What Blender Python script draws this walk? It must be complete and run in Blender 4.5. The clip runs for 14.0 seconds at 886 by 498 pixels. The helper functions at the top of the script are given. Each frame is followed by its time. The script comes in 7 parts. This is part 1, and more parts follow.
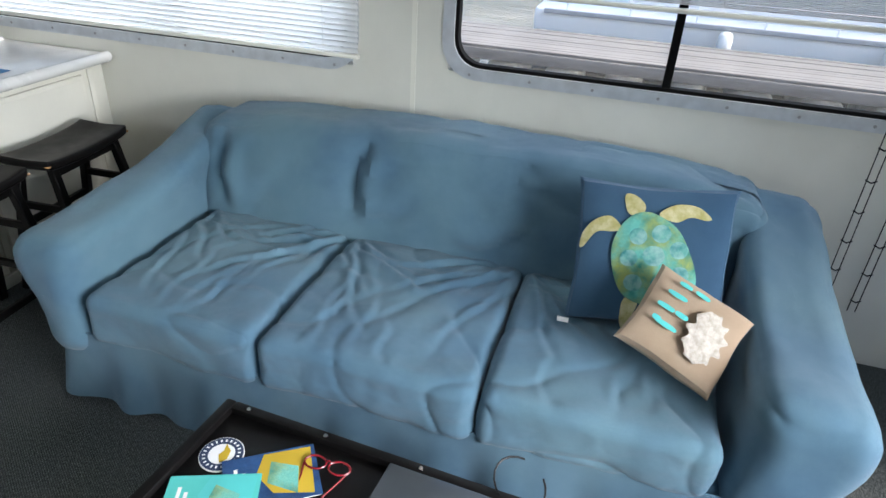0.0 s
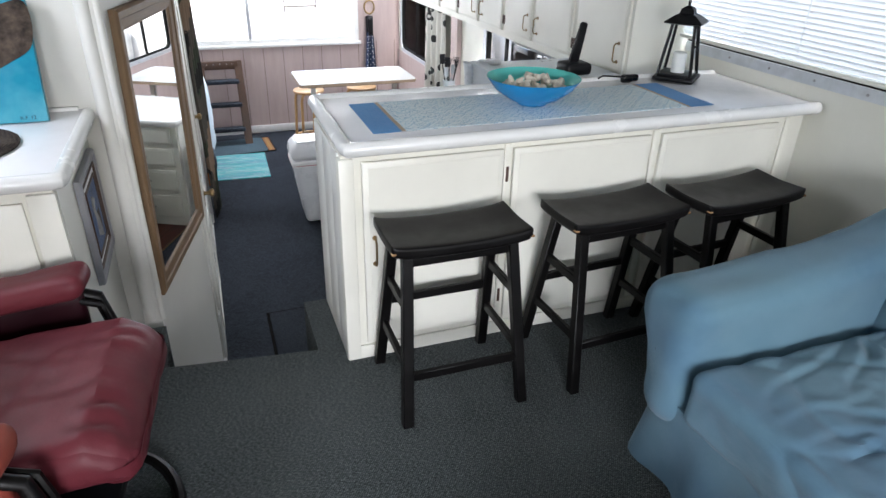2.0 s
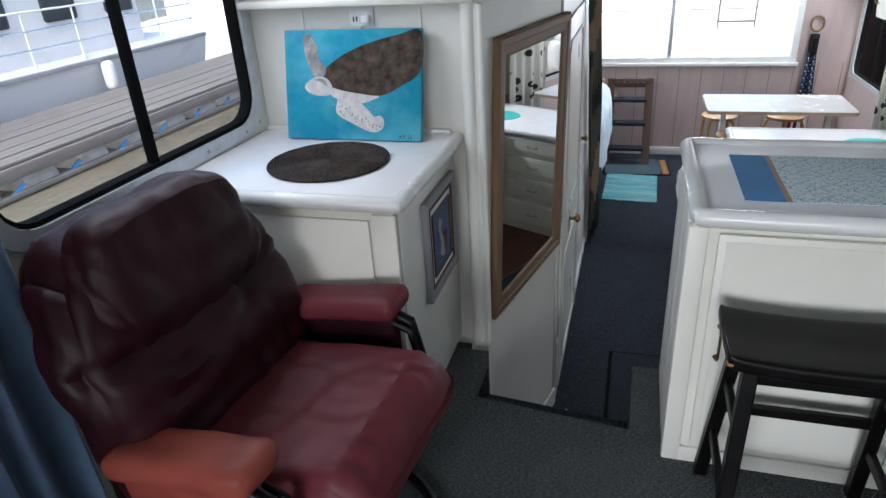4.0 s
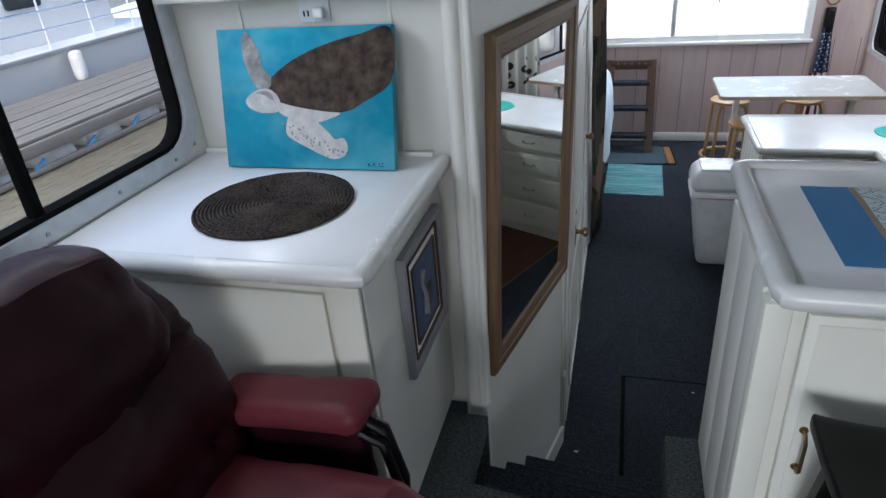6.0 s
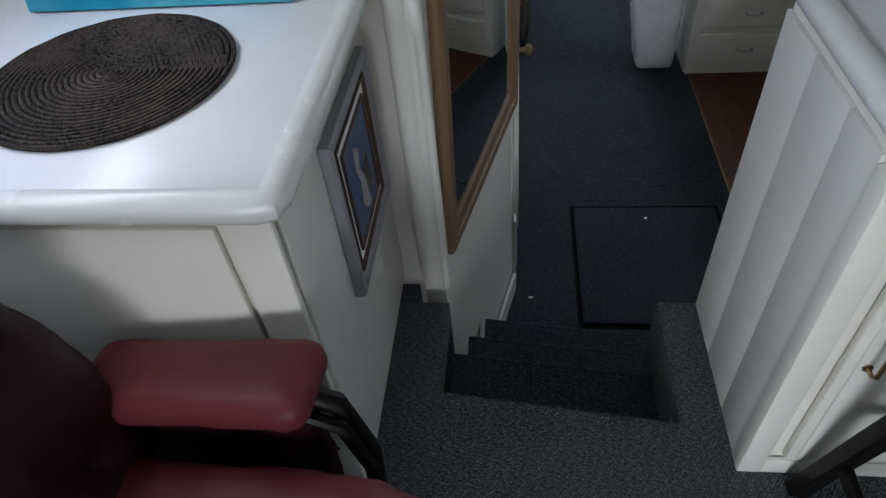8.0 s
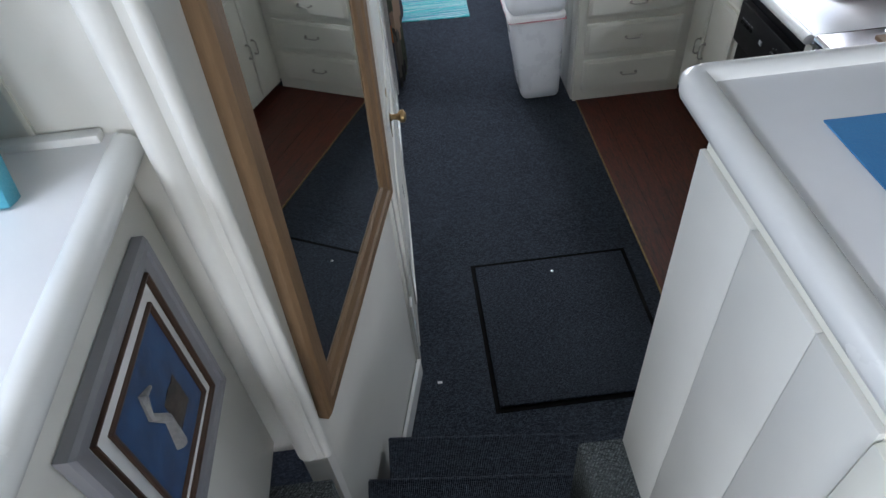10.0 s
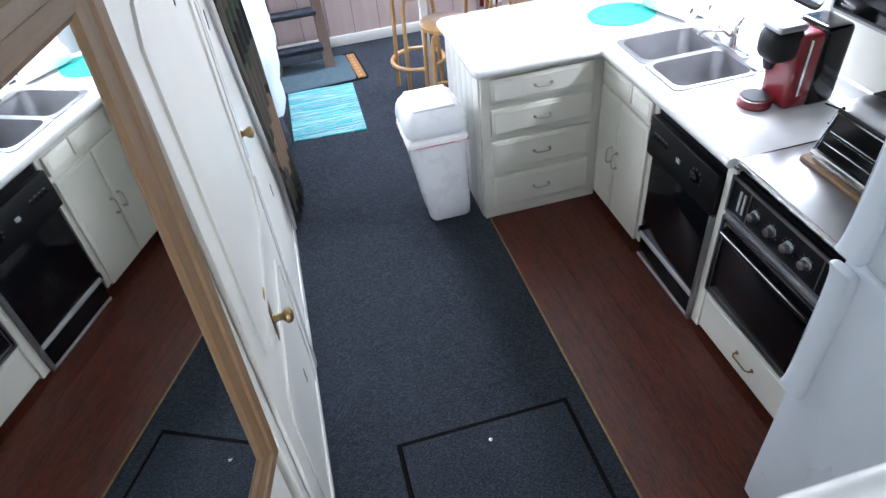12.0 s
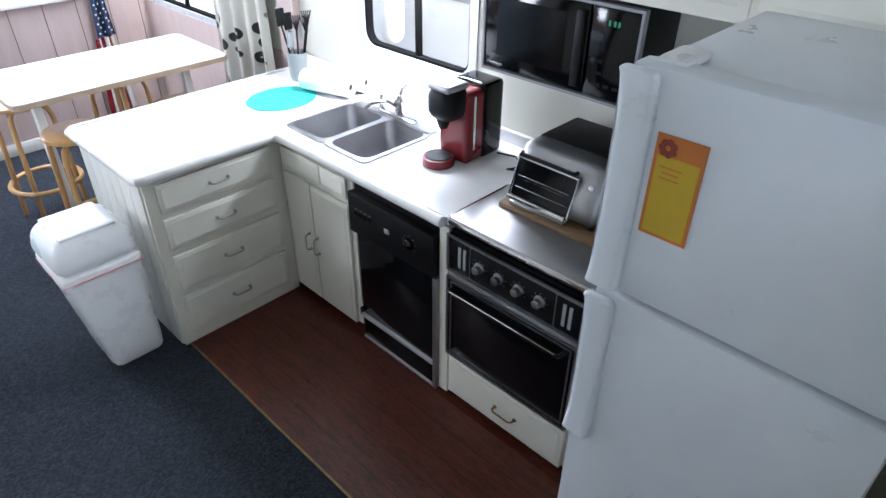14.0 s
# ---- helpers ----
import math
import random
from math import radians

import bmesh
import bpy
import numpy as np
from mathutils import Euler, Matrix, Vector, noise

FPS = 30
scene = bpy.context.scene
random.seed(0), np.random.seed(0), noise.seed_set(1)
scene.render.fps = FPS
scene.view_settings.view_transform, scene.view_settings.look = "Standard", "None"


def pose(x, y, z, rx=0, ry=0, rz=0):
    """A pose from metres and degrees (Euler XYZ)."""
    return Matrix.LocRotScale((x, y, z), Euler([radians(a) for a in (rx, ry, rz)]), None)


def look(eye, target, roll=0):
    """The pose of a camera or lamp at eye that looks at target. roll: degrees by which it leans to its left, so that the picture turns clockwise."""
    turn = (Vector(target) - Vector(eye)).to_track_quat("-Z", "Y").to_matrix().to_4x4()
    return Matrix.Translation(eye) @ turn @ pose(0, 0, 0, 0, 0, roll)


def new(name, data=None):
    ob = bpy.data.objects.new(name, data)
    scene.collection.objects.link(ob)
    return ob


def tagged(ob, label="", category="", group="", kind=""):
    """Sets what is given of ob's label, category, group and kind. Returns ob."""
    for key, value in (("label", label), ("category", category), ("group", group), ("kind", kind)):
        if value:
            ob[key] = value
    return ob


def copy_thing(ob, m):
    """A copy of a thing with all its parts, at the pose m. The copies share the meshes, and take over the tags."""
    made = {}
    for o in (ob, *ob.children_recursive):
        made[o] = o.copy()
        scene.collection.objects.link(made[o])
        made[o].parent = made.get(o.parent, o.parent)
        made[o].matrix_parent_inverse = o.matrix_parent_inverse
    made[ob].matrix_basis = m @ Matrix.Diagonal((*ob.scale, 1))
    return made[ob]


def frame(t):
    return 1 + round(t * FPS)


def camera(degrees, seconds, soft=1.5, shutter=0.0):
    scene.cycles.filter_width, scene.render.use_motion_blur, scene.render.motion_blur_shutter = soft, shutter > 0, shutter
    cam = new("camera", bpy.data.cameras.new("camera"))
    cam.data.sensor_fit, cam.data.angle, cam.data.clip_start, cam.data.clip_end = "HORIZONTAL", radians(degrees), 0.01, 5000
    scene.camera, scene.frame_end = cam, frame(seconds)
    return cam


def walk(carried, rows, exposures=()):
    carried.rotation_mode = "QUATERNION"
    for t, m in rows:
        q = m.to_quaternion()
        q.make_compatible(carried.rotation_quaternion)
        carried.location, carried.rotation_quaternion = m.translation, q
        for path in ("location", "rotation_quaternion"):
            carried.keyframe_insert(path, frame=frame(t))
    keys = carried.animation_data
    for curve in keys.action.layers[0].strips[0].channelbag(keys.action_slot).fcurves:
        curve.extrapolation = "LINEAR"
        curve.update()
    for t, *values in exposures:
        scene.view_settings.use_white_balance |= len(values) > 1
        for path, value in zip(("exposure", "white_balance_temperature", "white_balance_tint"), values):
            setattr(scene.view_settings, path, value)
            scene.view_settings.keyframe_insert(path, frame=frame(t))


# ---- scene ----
cam = camera(69.3, 14.0)
PATH = [
    (0, (-0.534, -2.397, 1.602), (1.147, -1.939, 0.619), 3.4),
    (0.5, (-0.566, -2.323, 1.558), (0.991, -1.477, 0.631), 2.0),
    (1, (-0.538, -2.214, 1.471), (0.741, -0.938, 0.612), 0.6),
    (1.5, (-0.45, -2.108, 1.484), (0.506, -0.61, 0.566), 0.4),
    (2, (-0.361, -1.938, 1.49), (0.26, -0.277, 0.565), 1.5),
    (2.5, (-0.294, -1.837, 1.49), (-0.024, -0.083, 0.567), 0.1),
    (3, (-0.192, -1.778, 1.495), (-0.472, -0.016, 0.59), -0.9),
    (3.2, (-0.164, -1.759, 1.485), (-0.606, -0.032, 0.579), -0.8),
    (5.3, (-0.229, -1.364, 1.529), (-0.794, 0.354, 0.674), -4.3),
    (5.5, (-0.27, -1.323, 1.5), (-0.775, 0.4, 0.62), -4.6),
    (6, (-0.283, -1.12, 1.478), (-0.796, 0.572, 0.543), -4.8),
    (6.5, (-0.324, -0.973, 1.428), (-0.986, 0.579, 0.353), -5.8),
    (7, (-0.432, -0.809, 1.388), (-1.118, 0.621, 0.17), -7.4),
    (7.5, (-0.467, -0.719, 1.34), (-0.878, 0.667, -0.041), -7.8),
    (9.8, (-0.394, -0.305, 1.359), (-0.416, 1.075, -0.088), -5.4),
    (10, (-0.371, -0.209, 1.34), (-0.338, 1.189, -0.09), -5.9),
    (10.5, (-0.367, -0.041, 1.357), (-0.254, 1.379, -0.046), -6.3),
    (11, (-0.307, 0.106, 1.368), (-0.106, 1.579, 0.031), -4.7),
    (11.5, (-0.232, 0.254, 1.361), (-0.077, 1.762, 0.058), -5.2),
    (12, (-0.208, 0.37, 1.378), (0.079, 1.854, 0.067), -6.2),
    (12.5, (-0.277, 0.492, 1.374), (0.323, 1.898, 0.084), -3.2),
    (13, (-0.275, 0.528, 1.311), (0.519, 1.926, 0.121), -3.0),
    (13.5, (-0.288, 0.601, 1.221), (0.705, 1.936, 0.11), 0.4),
    (14, (-0.2, 0.669, 1.205), (0.995, 1.816, 0.083), 0.6),
]
walk(cam, [(t, look(*row)) for t, *row in PATH], [(0, 1.95, 6350, 12), (2, 1.87, 6300, 14), (3, 1.5, 6200, 14), (5.3, 1.08, 6000, 12), (6, 1.0, 5950, 12), (7.5, 1.05, 6050, 13), (10, 1.9, 6000, 13), (10.5, 2.4, 6000, 12), (11.5, 2.45, 5900, 13), (12, 2.75, 5850, 14), (13, 2.7, 5850, 13), (14, 2.3, 5900, 13)])
# Exposure and white balance
# ---- light ----
L = -0.92          # lower deck
XR = 1.94          # inner face of the hull, blind side
XL = -1.53         # inner face of the hull, recliner side
YF = 5.95          # far end wall
YB = -4.2          # wall behind the start
CE = 1.95          # salon ceiling
CG = 1.42          # galley ceiling

world = bpy.data.worlds.new("world")
scene.world = world
world.use_nodes = True
wn = world.node_tree.nodes
sky = wn.new("ShaderNodeTexSky")
sky.sky_type = "NISHITA"
sky.sun_disc = False
sky.sun_elevation = radians(48)
sky.sun_rotation = radians(172)
sky.air_density, sky.dust_density = 1.0, 4.0
wn["Background"].inputs[1].default_value = 0.15
world.node_tree.links.new(sky.outputs[0], wn["Background"].inputs[0])


def lamp(kind, name, energy, m, size=None, size_y=None, color=(1, 1, 1)):
    data = bpy.data.lights.new(name, kind)
    data.energy, data.color = energy, color
    if kind == "AREA":
        data.shape, data.size, data.size_y = "RECTANGLE", size, size_y
    ob = new(name, data)
    ob.matrix_world = m
    return ob


sun = lamp("SUN", "sun", 1.5, look((1, -7, 8), (0, 0, 0)), color=(1, 0.97, 0.92))
sun.data.angle = radians(14)
# skylight through the upper part of the openings
SKY = (0.93, 0.97, 1.0)
lamp("AREA", "skylight_port", 4.6, look((XL + 0.08, -0.3, 1.62), (0.2, -0.5, 0.4)), 1.6, 0.22, SKY)
lamp("AREA", "skylight_starboard", 2, look((XR - 0.1, -2.3, 1.66), (0, -2.0, 0.2)), 1.5, 0.22, SKY)
lamp("AREA", "skylight_stern", 9.8, look((-0.55, YB + 0.06, 1.35), (0.35, -1.5, 0.15)), 1.5, 0.9, SKY).data.spread = radians(78)
lamp("AREA", "skylight_bow", 17, look((0.4, YF - 0.08, 1.08), (0.3, 3.0, -0.8)), 1.8, 0.35, SKY)
lamp("AREA", "skylight_dinette", 3.5, look((XR - 0.12, 5.3, 0.98), (0.6, 4.8, -0.6)), 0.9, 0.3, SKY)
lamp("AREA", "skylight_bar_window", 3.6, look((XR + 0.16, 0.08, 1.40), (0.6, 0.08, 1.30)), 2.7, 0.75, SKY)
lamp("AREA", "skylight_galley", 5.5, look((XR - 0.08, 2.93, 0.66), (0.6, 2.7, -0.9)), 0.7, 0.1, SKY)


# added fill lamp at the closed bunk wall, brightens the galley cabinets
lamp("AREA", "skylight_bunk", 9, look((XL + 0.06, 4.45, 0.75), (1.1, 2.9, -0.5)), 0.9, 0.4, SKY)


# ---- materials ----
def material(name, rough=0.5, metal=0.0, color=(0.5, 0.5, 0.5)):
    m = bpy.data.materials.new(name)
    m.use_nodes = True
    b = m.node_tree.nodes["Principled BSDF"]
    b.inputs["Roughness"].default_value = rough
    b.inputs["Metallic"].default_value = metal
    b.inputs["Base Color"].default_value = (*color, 1)
    return m, m.node_tree.nodes, m.node_tree.links, b


def coords(n, l, scale=(1, 1, 1), rot=(0, 0, 0), source="Object"):
    tc, mp = n.new("ShaderNodeTexCoord"), n.new("ShaderNodeMapping")
    mp.inputs["Scale"].default_value = scale
    mp.inputs["Rotation"].default_value = [radians(a) for a in rot]
    l.new(tc.outputs[source], mp.inputs["Vector"])
    return mp.outputs[0]


def noise_tex(n, l, vec, scale, detail=4, rough=0.55):
    t = n.new("ShaderNodeTexNoise")
    t.inputs["Scale"].default_value, t.inputs["Detail"].default_value, t.inputs["Roughness"].default_value = scale, detail, rough
    l.new(vec, t.inputs["Vector"])
    return t.outputs["Fac"]


def ramp(n, l, fac, stops, sharp=False):
    r = n.new("ShaderNodeValToRGB")
    if sharp:
        r.color_ramp.interpolation = "CONSTANT"
    while len(r.color_ramp.elements) < len(stops):
        r.color_ramp.elements.new(0.5)
    for e, (p, c) in zip(r.color_ramp.elements, stops):
        e.position, e.color = p, (*c, 1)
    l.new(fac, r.inputs["Fac"])
    return r.outputs["Color"]


def mix(n, l, fac, a, b, mode="MIX"):
    m = n.new("ShaderNodeMix")
    m.data_type, m.blend_type = "RGBA", mode
    for socket, value in ((m.inputs[0], fac), (m.inputs[6], a), (m.inputs[7], b)):
        if hasattr(value, "is_output"):
            l.new(value, socket)
        else:
            socket.default_value = value if isinstance(value, (int, float)) else (*value, 1)
    return m.outputs[2]


def bump(n, l, b, height, strength=0.3, distance=0.002):
    k = n.new("ShaderNodeBump")
    k.inputs["Strength"].default_value, k.inputs["Distance"].default_value = strength, distance
    l.new(height, k.inputs["Height"])
    l.new(k.outputs[0], b.inputs["Normal"])


def plain(name, color, rough=0.5, metal=0.0, vary=0.12, scale=6.0, grain=120.0, relief=0.15, dist=0.001, spec=0.5):
    """A surface of one colour with broad blotches, fine grain and uneven gloss."""
    m, n, l, b = material(name, rough, metal, color)
    b.inputs["Specular IOR Level"].default_value = spec
    v = coords(n, l)
    broad, fine = noise_tex(n, l, v, scale, 5), noise_tex(n, l, v, grain, 3)
    dark = tuple(c * (1 - vary) for c in color)
    light = tuple(min(1, c * (1 + vary * 0.7)) for c in color)
    col = ramp(n, l, broad, [(0.3, dark), (0.7, light)])
    l.new(col, b.inputs["Base Color"])
    rr = ramp(n, l, broad, [(0.2, (rough * 0.8,) * 3), (0.8, (min(1, rough * 1.25),) * 3)])
    l.new(rr, b.inputs["Roughness"])
    bump(n, l, b, fine, relief, dist)
    return m


def painted(name, color, rough=0.38, boards=None):
    """Brush-painted wood: streaks along the boards, chips and grime."""
    m, n, l, b = material(name, rough, 0, color)
    v = coords(n, l)
    vs = coords(n, l, boards or (40, 40, 1.5))
    streak, broad = noise_tex(n, l, vs, 3, 4), noise_tex(n, l, v, 2.2, 6)
    col = ramp(n, l, broad, [(0.25, tuple(c * 0.88 for c in color)), (0.6, color)])
    spots = ramp(n, l, noise_tex(n, l, v, 23, 8, 0.7), [(0.69, (0, 0, 0)), (0.76, (1, 1, 1))])
    col = mix(n, l, spots, col, tuple(c * 0.72 for c in color))
    l.new(col, b.inputs["Base Color"])
    l.new(ramp(n, l, broad, [(0.2, (rough * 0.8,) * 3), (0.8, (rough * 1.3,) * 3)]), b.inputs["Roughness"])
    bump(n, l, b, streak, 0.22, 0.0012)
    return m


def wood(name, dark, light, rough=0.45, scale=(18, 1.2, 18), bumpy=0.25, spec=None):
    m, n, l, b = material(name, rough)
    v = coords(n, l, scale)
    big = noise_tex(n, l, v, 1.6, 6, 0.6)
    fine = noise_tex(n, l, v, 9, 5, 0.7)
    info = n.new("ShaderNodeObjectInfo")
    col = ramp(n, l, big, [(0.3, dark), (0.5, tuple((p + q) / 2 for p, q in zip(dark, light))), (0.7, light)])
    col = mix(n, l, ramp(n, l, fine, [(0.35, (0.4,) * 3), (0.6, (1, 1, 1))]), col, col, "MULTIPLY")
    col2 = mix(n, l, 0.45, col, ramp(n, l, fine, [(0.4, dark), (0.65, light)]))
    l.new(mix(n, l, ramp(n, l, info.outputs["Random"], [(0, (0,) * 3), (1, (0.3,) * 3)]), col2, dark), b.inputs["Base Color"])
    bump(n, l, b, fine, bumpy, 0.001)
    return m


def carpet(name, dark, light, angle=35, wave_scale=70, size=120):
    """Ribbed commercial carpet with light and dark flecks."""
    m, n, l, b = material(name, 0.95)
    v = coords(n, l, (1, 1, 1), (0, 0, angle))
    w = n.new("ShaderNodeTexWave")
    w.inputs["Scale"].default_value, w.inputs["Distortion"].default_value = wave_scale, 3.5
    w.inputs["Detail"].default_value, w.inputs["Detail Scale"].default_value = 3, 3
    l.new(v, w.inputs["Vector"])
    fleck = noise_tex(n, l, coords(n, l, (1, 2.2, 1), (0, 0, angle)), size, 3, 0.9)
    broad = noise_tex(n, l, v, 1.6, 5)
    col = ramp(n, l, fleck, [(0.40, dark), (0.50, tuple((p + q) / 2.6 for p, q in zip(dark, light))), (0.62, light)])
    col = mix(n, l, ramp(n, l, w.outputs["Fac"], [(0.2, (0.0,) * 3), (0.9, (0.6,) * 3)]), col, dark)
    col = mix(n, l, ramp(n, l, broad, [(0.3, (0,) * 3), (0.75, (0.25,) * 3)]), col, light)
    l.new(col, b.inputs["Base Color"])
    b.inputs["Specular IOR Level"].default_value = 0.1
    h = n.new("ShaderNodeMath")
    h.operation = "ADD"
    l.new(w.outputs["Fac"], h.inputs[0])
    l.new(fleck, h.inputs[1])
    bump(n, l, b, h.outputs[0], 0.8, 0.006)
    return m


def fabric(name, dark, light, rough=0.92, weave=420, broad=3.0, fade=0.35, fade_color=None, wrinkle=0.0):
    m, n, l, b = material(name, rough)
    v = coords(n, l)
    c = ramp(n, l, noise_tex(n, l, v, broad, 6, 0.6), [(0.32, dark), (0.68, light)])
    if fade_color:
        c = mix(n, l, ramp(n, l, noise_tex(n, l, v, broad * 0.6, 3), [(0.42, (0,) * 3), (0.62, (fade,) * 3)]), c, fade_color)
    thread = noise_tex(n, l, coords(n, l, (1, 1, 3)), weave, 2, 0.6)
    c = mix(n, l, ramp(n, l, thread, [(0.4, (0.35,) * 3), (0.6, (0,) * 3)]), c, dark)
    l.new(c, b.inputs["Base Color"])
    b.inputs["Sheen Weight"].default_value = 0.15
    b.inputs["Specular IOR Level"].default_value = 0.2
    k1 = noise_tex(n, l, v, 28, 4)
    if wrinkle:
        kn = n.new("ShaderNodeTexNoise")
        kn.noise_type = "RIDGED_MULTIFRACTAL"
        kn.inputs["Scale"].default_value, kn.inputs["Detail"].default_value, kn.inputs["Distortion"].default_value = 3.2, 3, 0.6
        l.new(coords(n, l, (1.0, 0.55, 1.0), (0, 0, 38)), kn.inputs["Vector"])
        w_ = n.new("ShaderNodeMath")
        w_.operation = "MULTIPLY_ADD"
        w_.inputs[1].default_value = wrinkle
        l.new(kn.outputs["Fac"], w_.inputs[0])
        l.new(k1, w_.inputs[2])
        k1 = w_.outputs[0]
    h = n.new("ShaderNodeMath")
    h.operation = "ADD"
    l.new(k1, h.inputs[0])
    l.new(thread, h.inputs[1])
    bump(n, l, b, h.outputs[0], 0.35, 0.003)
    return m


def leather(name, dark, light):
    m, n, l, b = material(name, 0.5)
    b.inputs["Specular IOR Level"].default_value = 0.24
    v = coords(n, l)
    c = ramp(n, l, noise_tex(n, l, v, 3.5, 6), [(0.3, dark), (0.7, light)])
    l.new(c, b.inputs["Base Color"])
    vor = n.new("ShaderNodeTexVoronoi")
    vor.inputs["Scale"].default_value = 260
    l.new(v, vor.inputs["Vector"])
    h = n.new("ShaderNodeMath")
    h.operation = "MULTIPLY_ADD"
    h.inputs[1].default_value = 0.08
    l.new(vor.outputs["Distance"], h.inputs[0])
    l.new(noise_tex(n, l, v, 16, 6, 0.65), h.inputs[2])
    bump(n, l, b, h.outputs[0], 0.35, 0.005)
    return m


def glass(name, tint=(1, 1, 1)):
    m, n, l, b = material(name, 0.02, 0, tint)
    b.inputs["Transmission Weight"].default_value = 1
    b.inputs["IOR"].default_value = 1.45
    return m


def pane_glass():
    """Thin window glass: mostly clear, with a reflection at its surface."""
    m = bpy.data.materials.new("window_glass")
    m.use_nodes = True
    n, l = m.node_tree.nodes, m.node_tree.links
    n.clear()
    out, tr, gl, mx, fr = (n.new(k) for k in ("ShaderNodeOutputMaterial", "ShaderNodeBsdfTransparent", "ShaderNodeBsdfGlossy", "ShaderNodeMixShader", "ShaderNodeFresnel"))
    tr.inputs[0].default_value = (0.95, 0.97, 0.97, 1)
    gl.inputs["Roughness"].default_value = 0.02
    fr.inputs[0].default_value = 1.06
    l.new(fr.outputs[0], mx.inputs[0])
    l.new(tr.outputs[0], mx.inputs[1])
    l.new(gl.outputs[0], mx.inputs[2])
    l.new(mx.outputs[0], out.inputs[0])
    return m


def stripes(name, axis_scale, stops, scale, rot=0):
    m, n, l, b = material(name, 0.95)
    v = coords(n, l, axis_scale, (0, 0, rot))
    t = noise_tex(n, l, v, scale, 4, 0.75)
    l.new(ramp(n, l, t, stops, True), b.inputs["Base Color"])
    bump(n, l, b, noise_tex(n, l, coords(n, l), 160, 3), 0.6, 0.004)
    return m


WHITE = (0.66, 0.65, 0.59)
M = {}
M["wall"] = painted("cream_wall_paint", (0.68, 0.67, 0.60), 0.4)
M["board"] = painted("white_board_paint", (0.70, 0.69, 0.64), 0.35)
M["cab"] = painted("cream_cabinet_paint", (0.78, 0.765, 0.68), 0.35)
M["ceil"] = painted("ceiling_paint", (0.75, 0.75, 0.72), 0.6)
M["formica"] = plain("white_laminate_counter", (0.79, 0.79, 0.80), 0.22, vary=0.04, grain=300, relief=0.05)
M["gloss"] = plain("white_gloss_trim", (0.72, 0.72, 0.70), 0.25, vary=0.05, relief=0.08)
M["carpet_up"] = carpet("grey_ribbed_carpet", (0.015, 0.019, 0.020), (0.205, 0.228, 0.228), 35, 50, 95)
M["carpet_low"] = carpet("slate_blue_carpet", (0.015, 0.019, 0.025), (0.100, 0.116, 0.148), 0, 60, 80)
M["laminate"] = wood("dark_red_wood_laminate", (0.008, 0.003, 0.002), (0.27, 0.060, 0.030), 0.36, (24, 3.6, 24), 0.15)
M["oak"] = wood("weathered_oak", (0.16, 0.095, 0.045), (0.36, 0.24, 0.13), 0.55, (30, 30, 1.5), 0.5)
M["oak_h"] = wood("weathered_oak_cross", (0.16, 0.095, 0.045), (0.36, 0.24, 0.13), 0.55, (4, 4, 60), 0.5)
M["pine"] = wood("blond_bent_wood", (0.42, 0.25, 0.10), (0.68, 0.46, 0.22), 0.35, (10, 10, 2), 0.1)
M["ladder_wood"] = wood("brown_ladder_wood", (0.06, 0.03, 0.018), (0.17, 0.09, 0.055), 0.4, (12, 12, 1.5), 0.15)
M["panel"] = wood("pink_washed_panelling", (0.50, 0.40, 0.38), (0.64, 0.55, 0.53), 0.5, (9, 9, 0.9), 0.1)
M["black_paint"] = plain("black_lacquered_wood", (0.0035, 0.003, 0.003), 0.42, spec=0.20, vary=0.3, scale=14)
M["worn_edge"] = plain("bare_worn_wood", (0.35, 0.20, 0.09), 0.6)
M["black"] = plain("black_plastic", (0.004, 0.004, 0.005), 0.42, spec=0.22, vary=0.2)
M["black_gloss"] = plain("black_glass", (0.003, 0.003, 0.004), 0.10, spec=0.3, vary=0.1, relief=0.02)
M["steel"] = plain("brushed_steel", (0.36, 0.36, 0.37), 0.36, 1.0, grain=400)
M["alu"] = plain("aluminium_frame", (0.56, 0.59, 0.62), 0.36, 0.35, scale=20)
M["chrome"] = plain("chrome", (0.7, 0.7, 0.7), 0.08, 1.0, relief=0.02)
M["brass"] = plain("old_brass", (0.30, 0.21, 0.10), 0.42, 1.0, vary=0.3, scale=40)
M["denim"] = fabric("blue_denim_slipcover", (0.052, 0.114, 0.174), (0.106, 0.192, 0.258), fade_color=(0.125, 0.215, 0.235), fade=0.5, wrinkle=1.6)
M["denim_dark"] = fabric("dark_blue_cushion_cloth", (0.035, 0.085, 0.15), (0.06, 0.13, 0.21))
M["linen"] = fabric("tan_burlap", (0.30, 0.22, 0.15), (0.42, 0.32, 0.23), weave=300)
# recliner tones: shade on the back, light and wear on seat and arms, as colour
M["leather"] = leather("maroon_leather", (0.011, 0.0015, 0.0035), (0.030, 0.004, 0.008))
M["leather_mid"] = leather("rubbed_lit_maroon_leather", (0.085, 0.013, 0.020), (0.16, 0.030, 0.038))
M["leather_red"] = leather("worn_lit_red_leather", (0.17, 0.030, 0.022), (0.30, 0.068, 0.046))
M["appliance"] = plain("white_appliance_enamel", (0.66, 0.70, 0.74), 0.3, vary=0.04, grain=500, relief=0.12)
M["white_plastic"] = plain("white_plastic", (0.72, 0.73, 0.75), 0.28, vary=0.04)
M["grey_plastic"] = plain("grey_plastic", (0.30, 0.31, 0.32), 0.4)
M["red_plastic"] = plain("dark_red_plastic", (0.17, 0.008, 0.014), 0.25)
M["teal"] = plain("teal_mat", (0.03, 0.42, 0.38), 0.6)
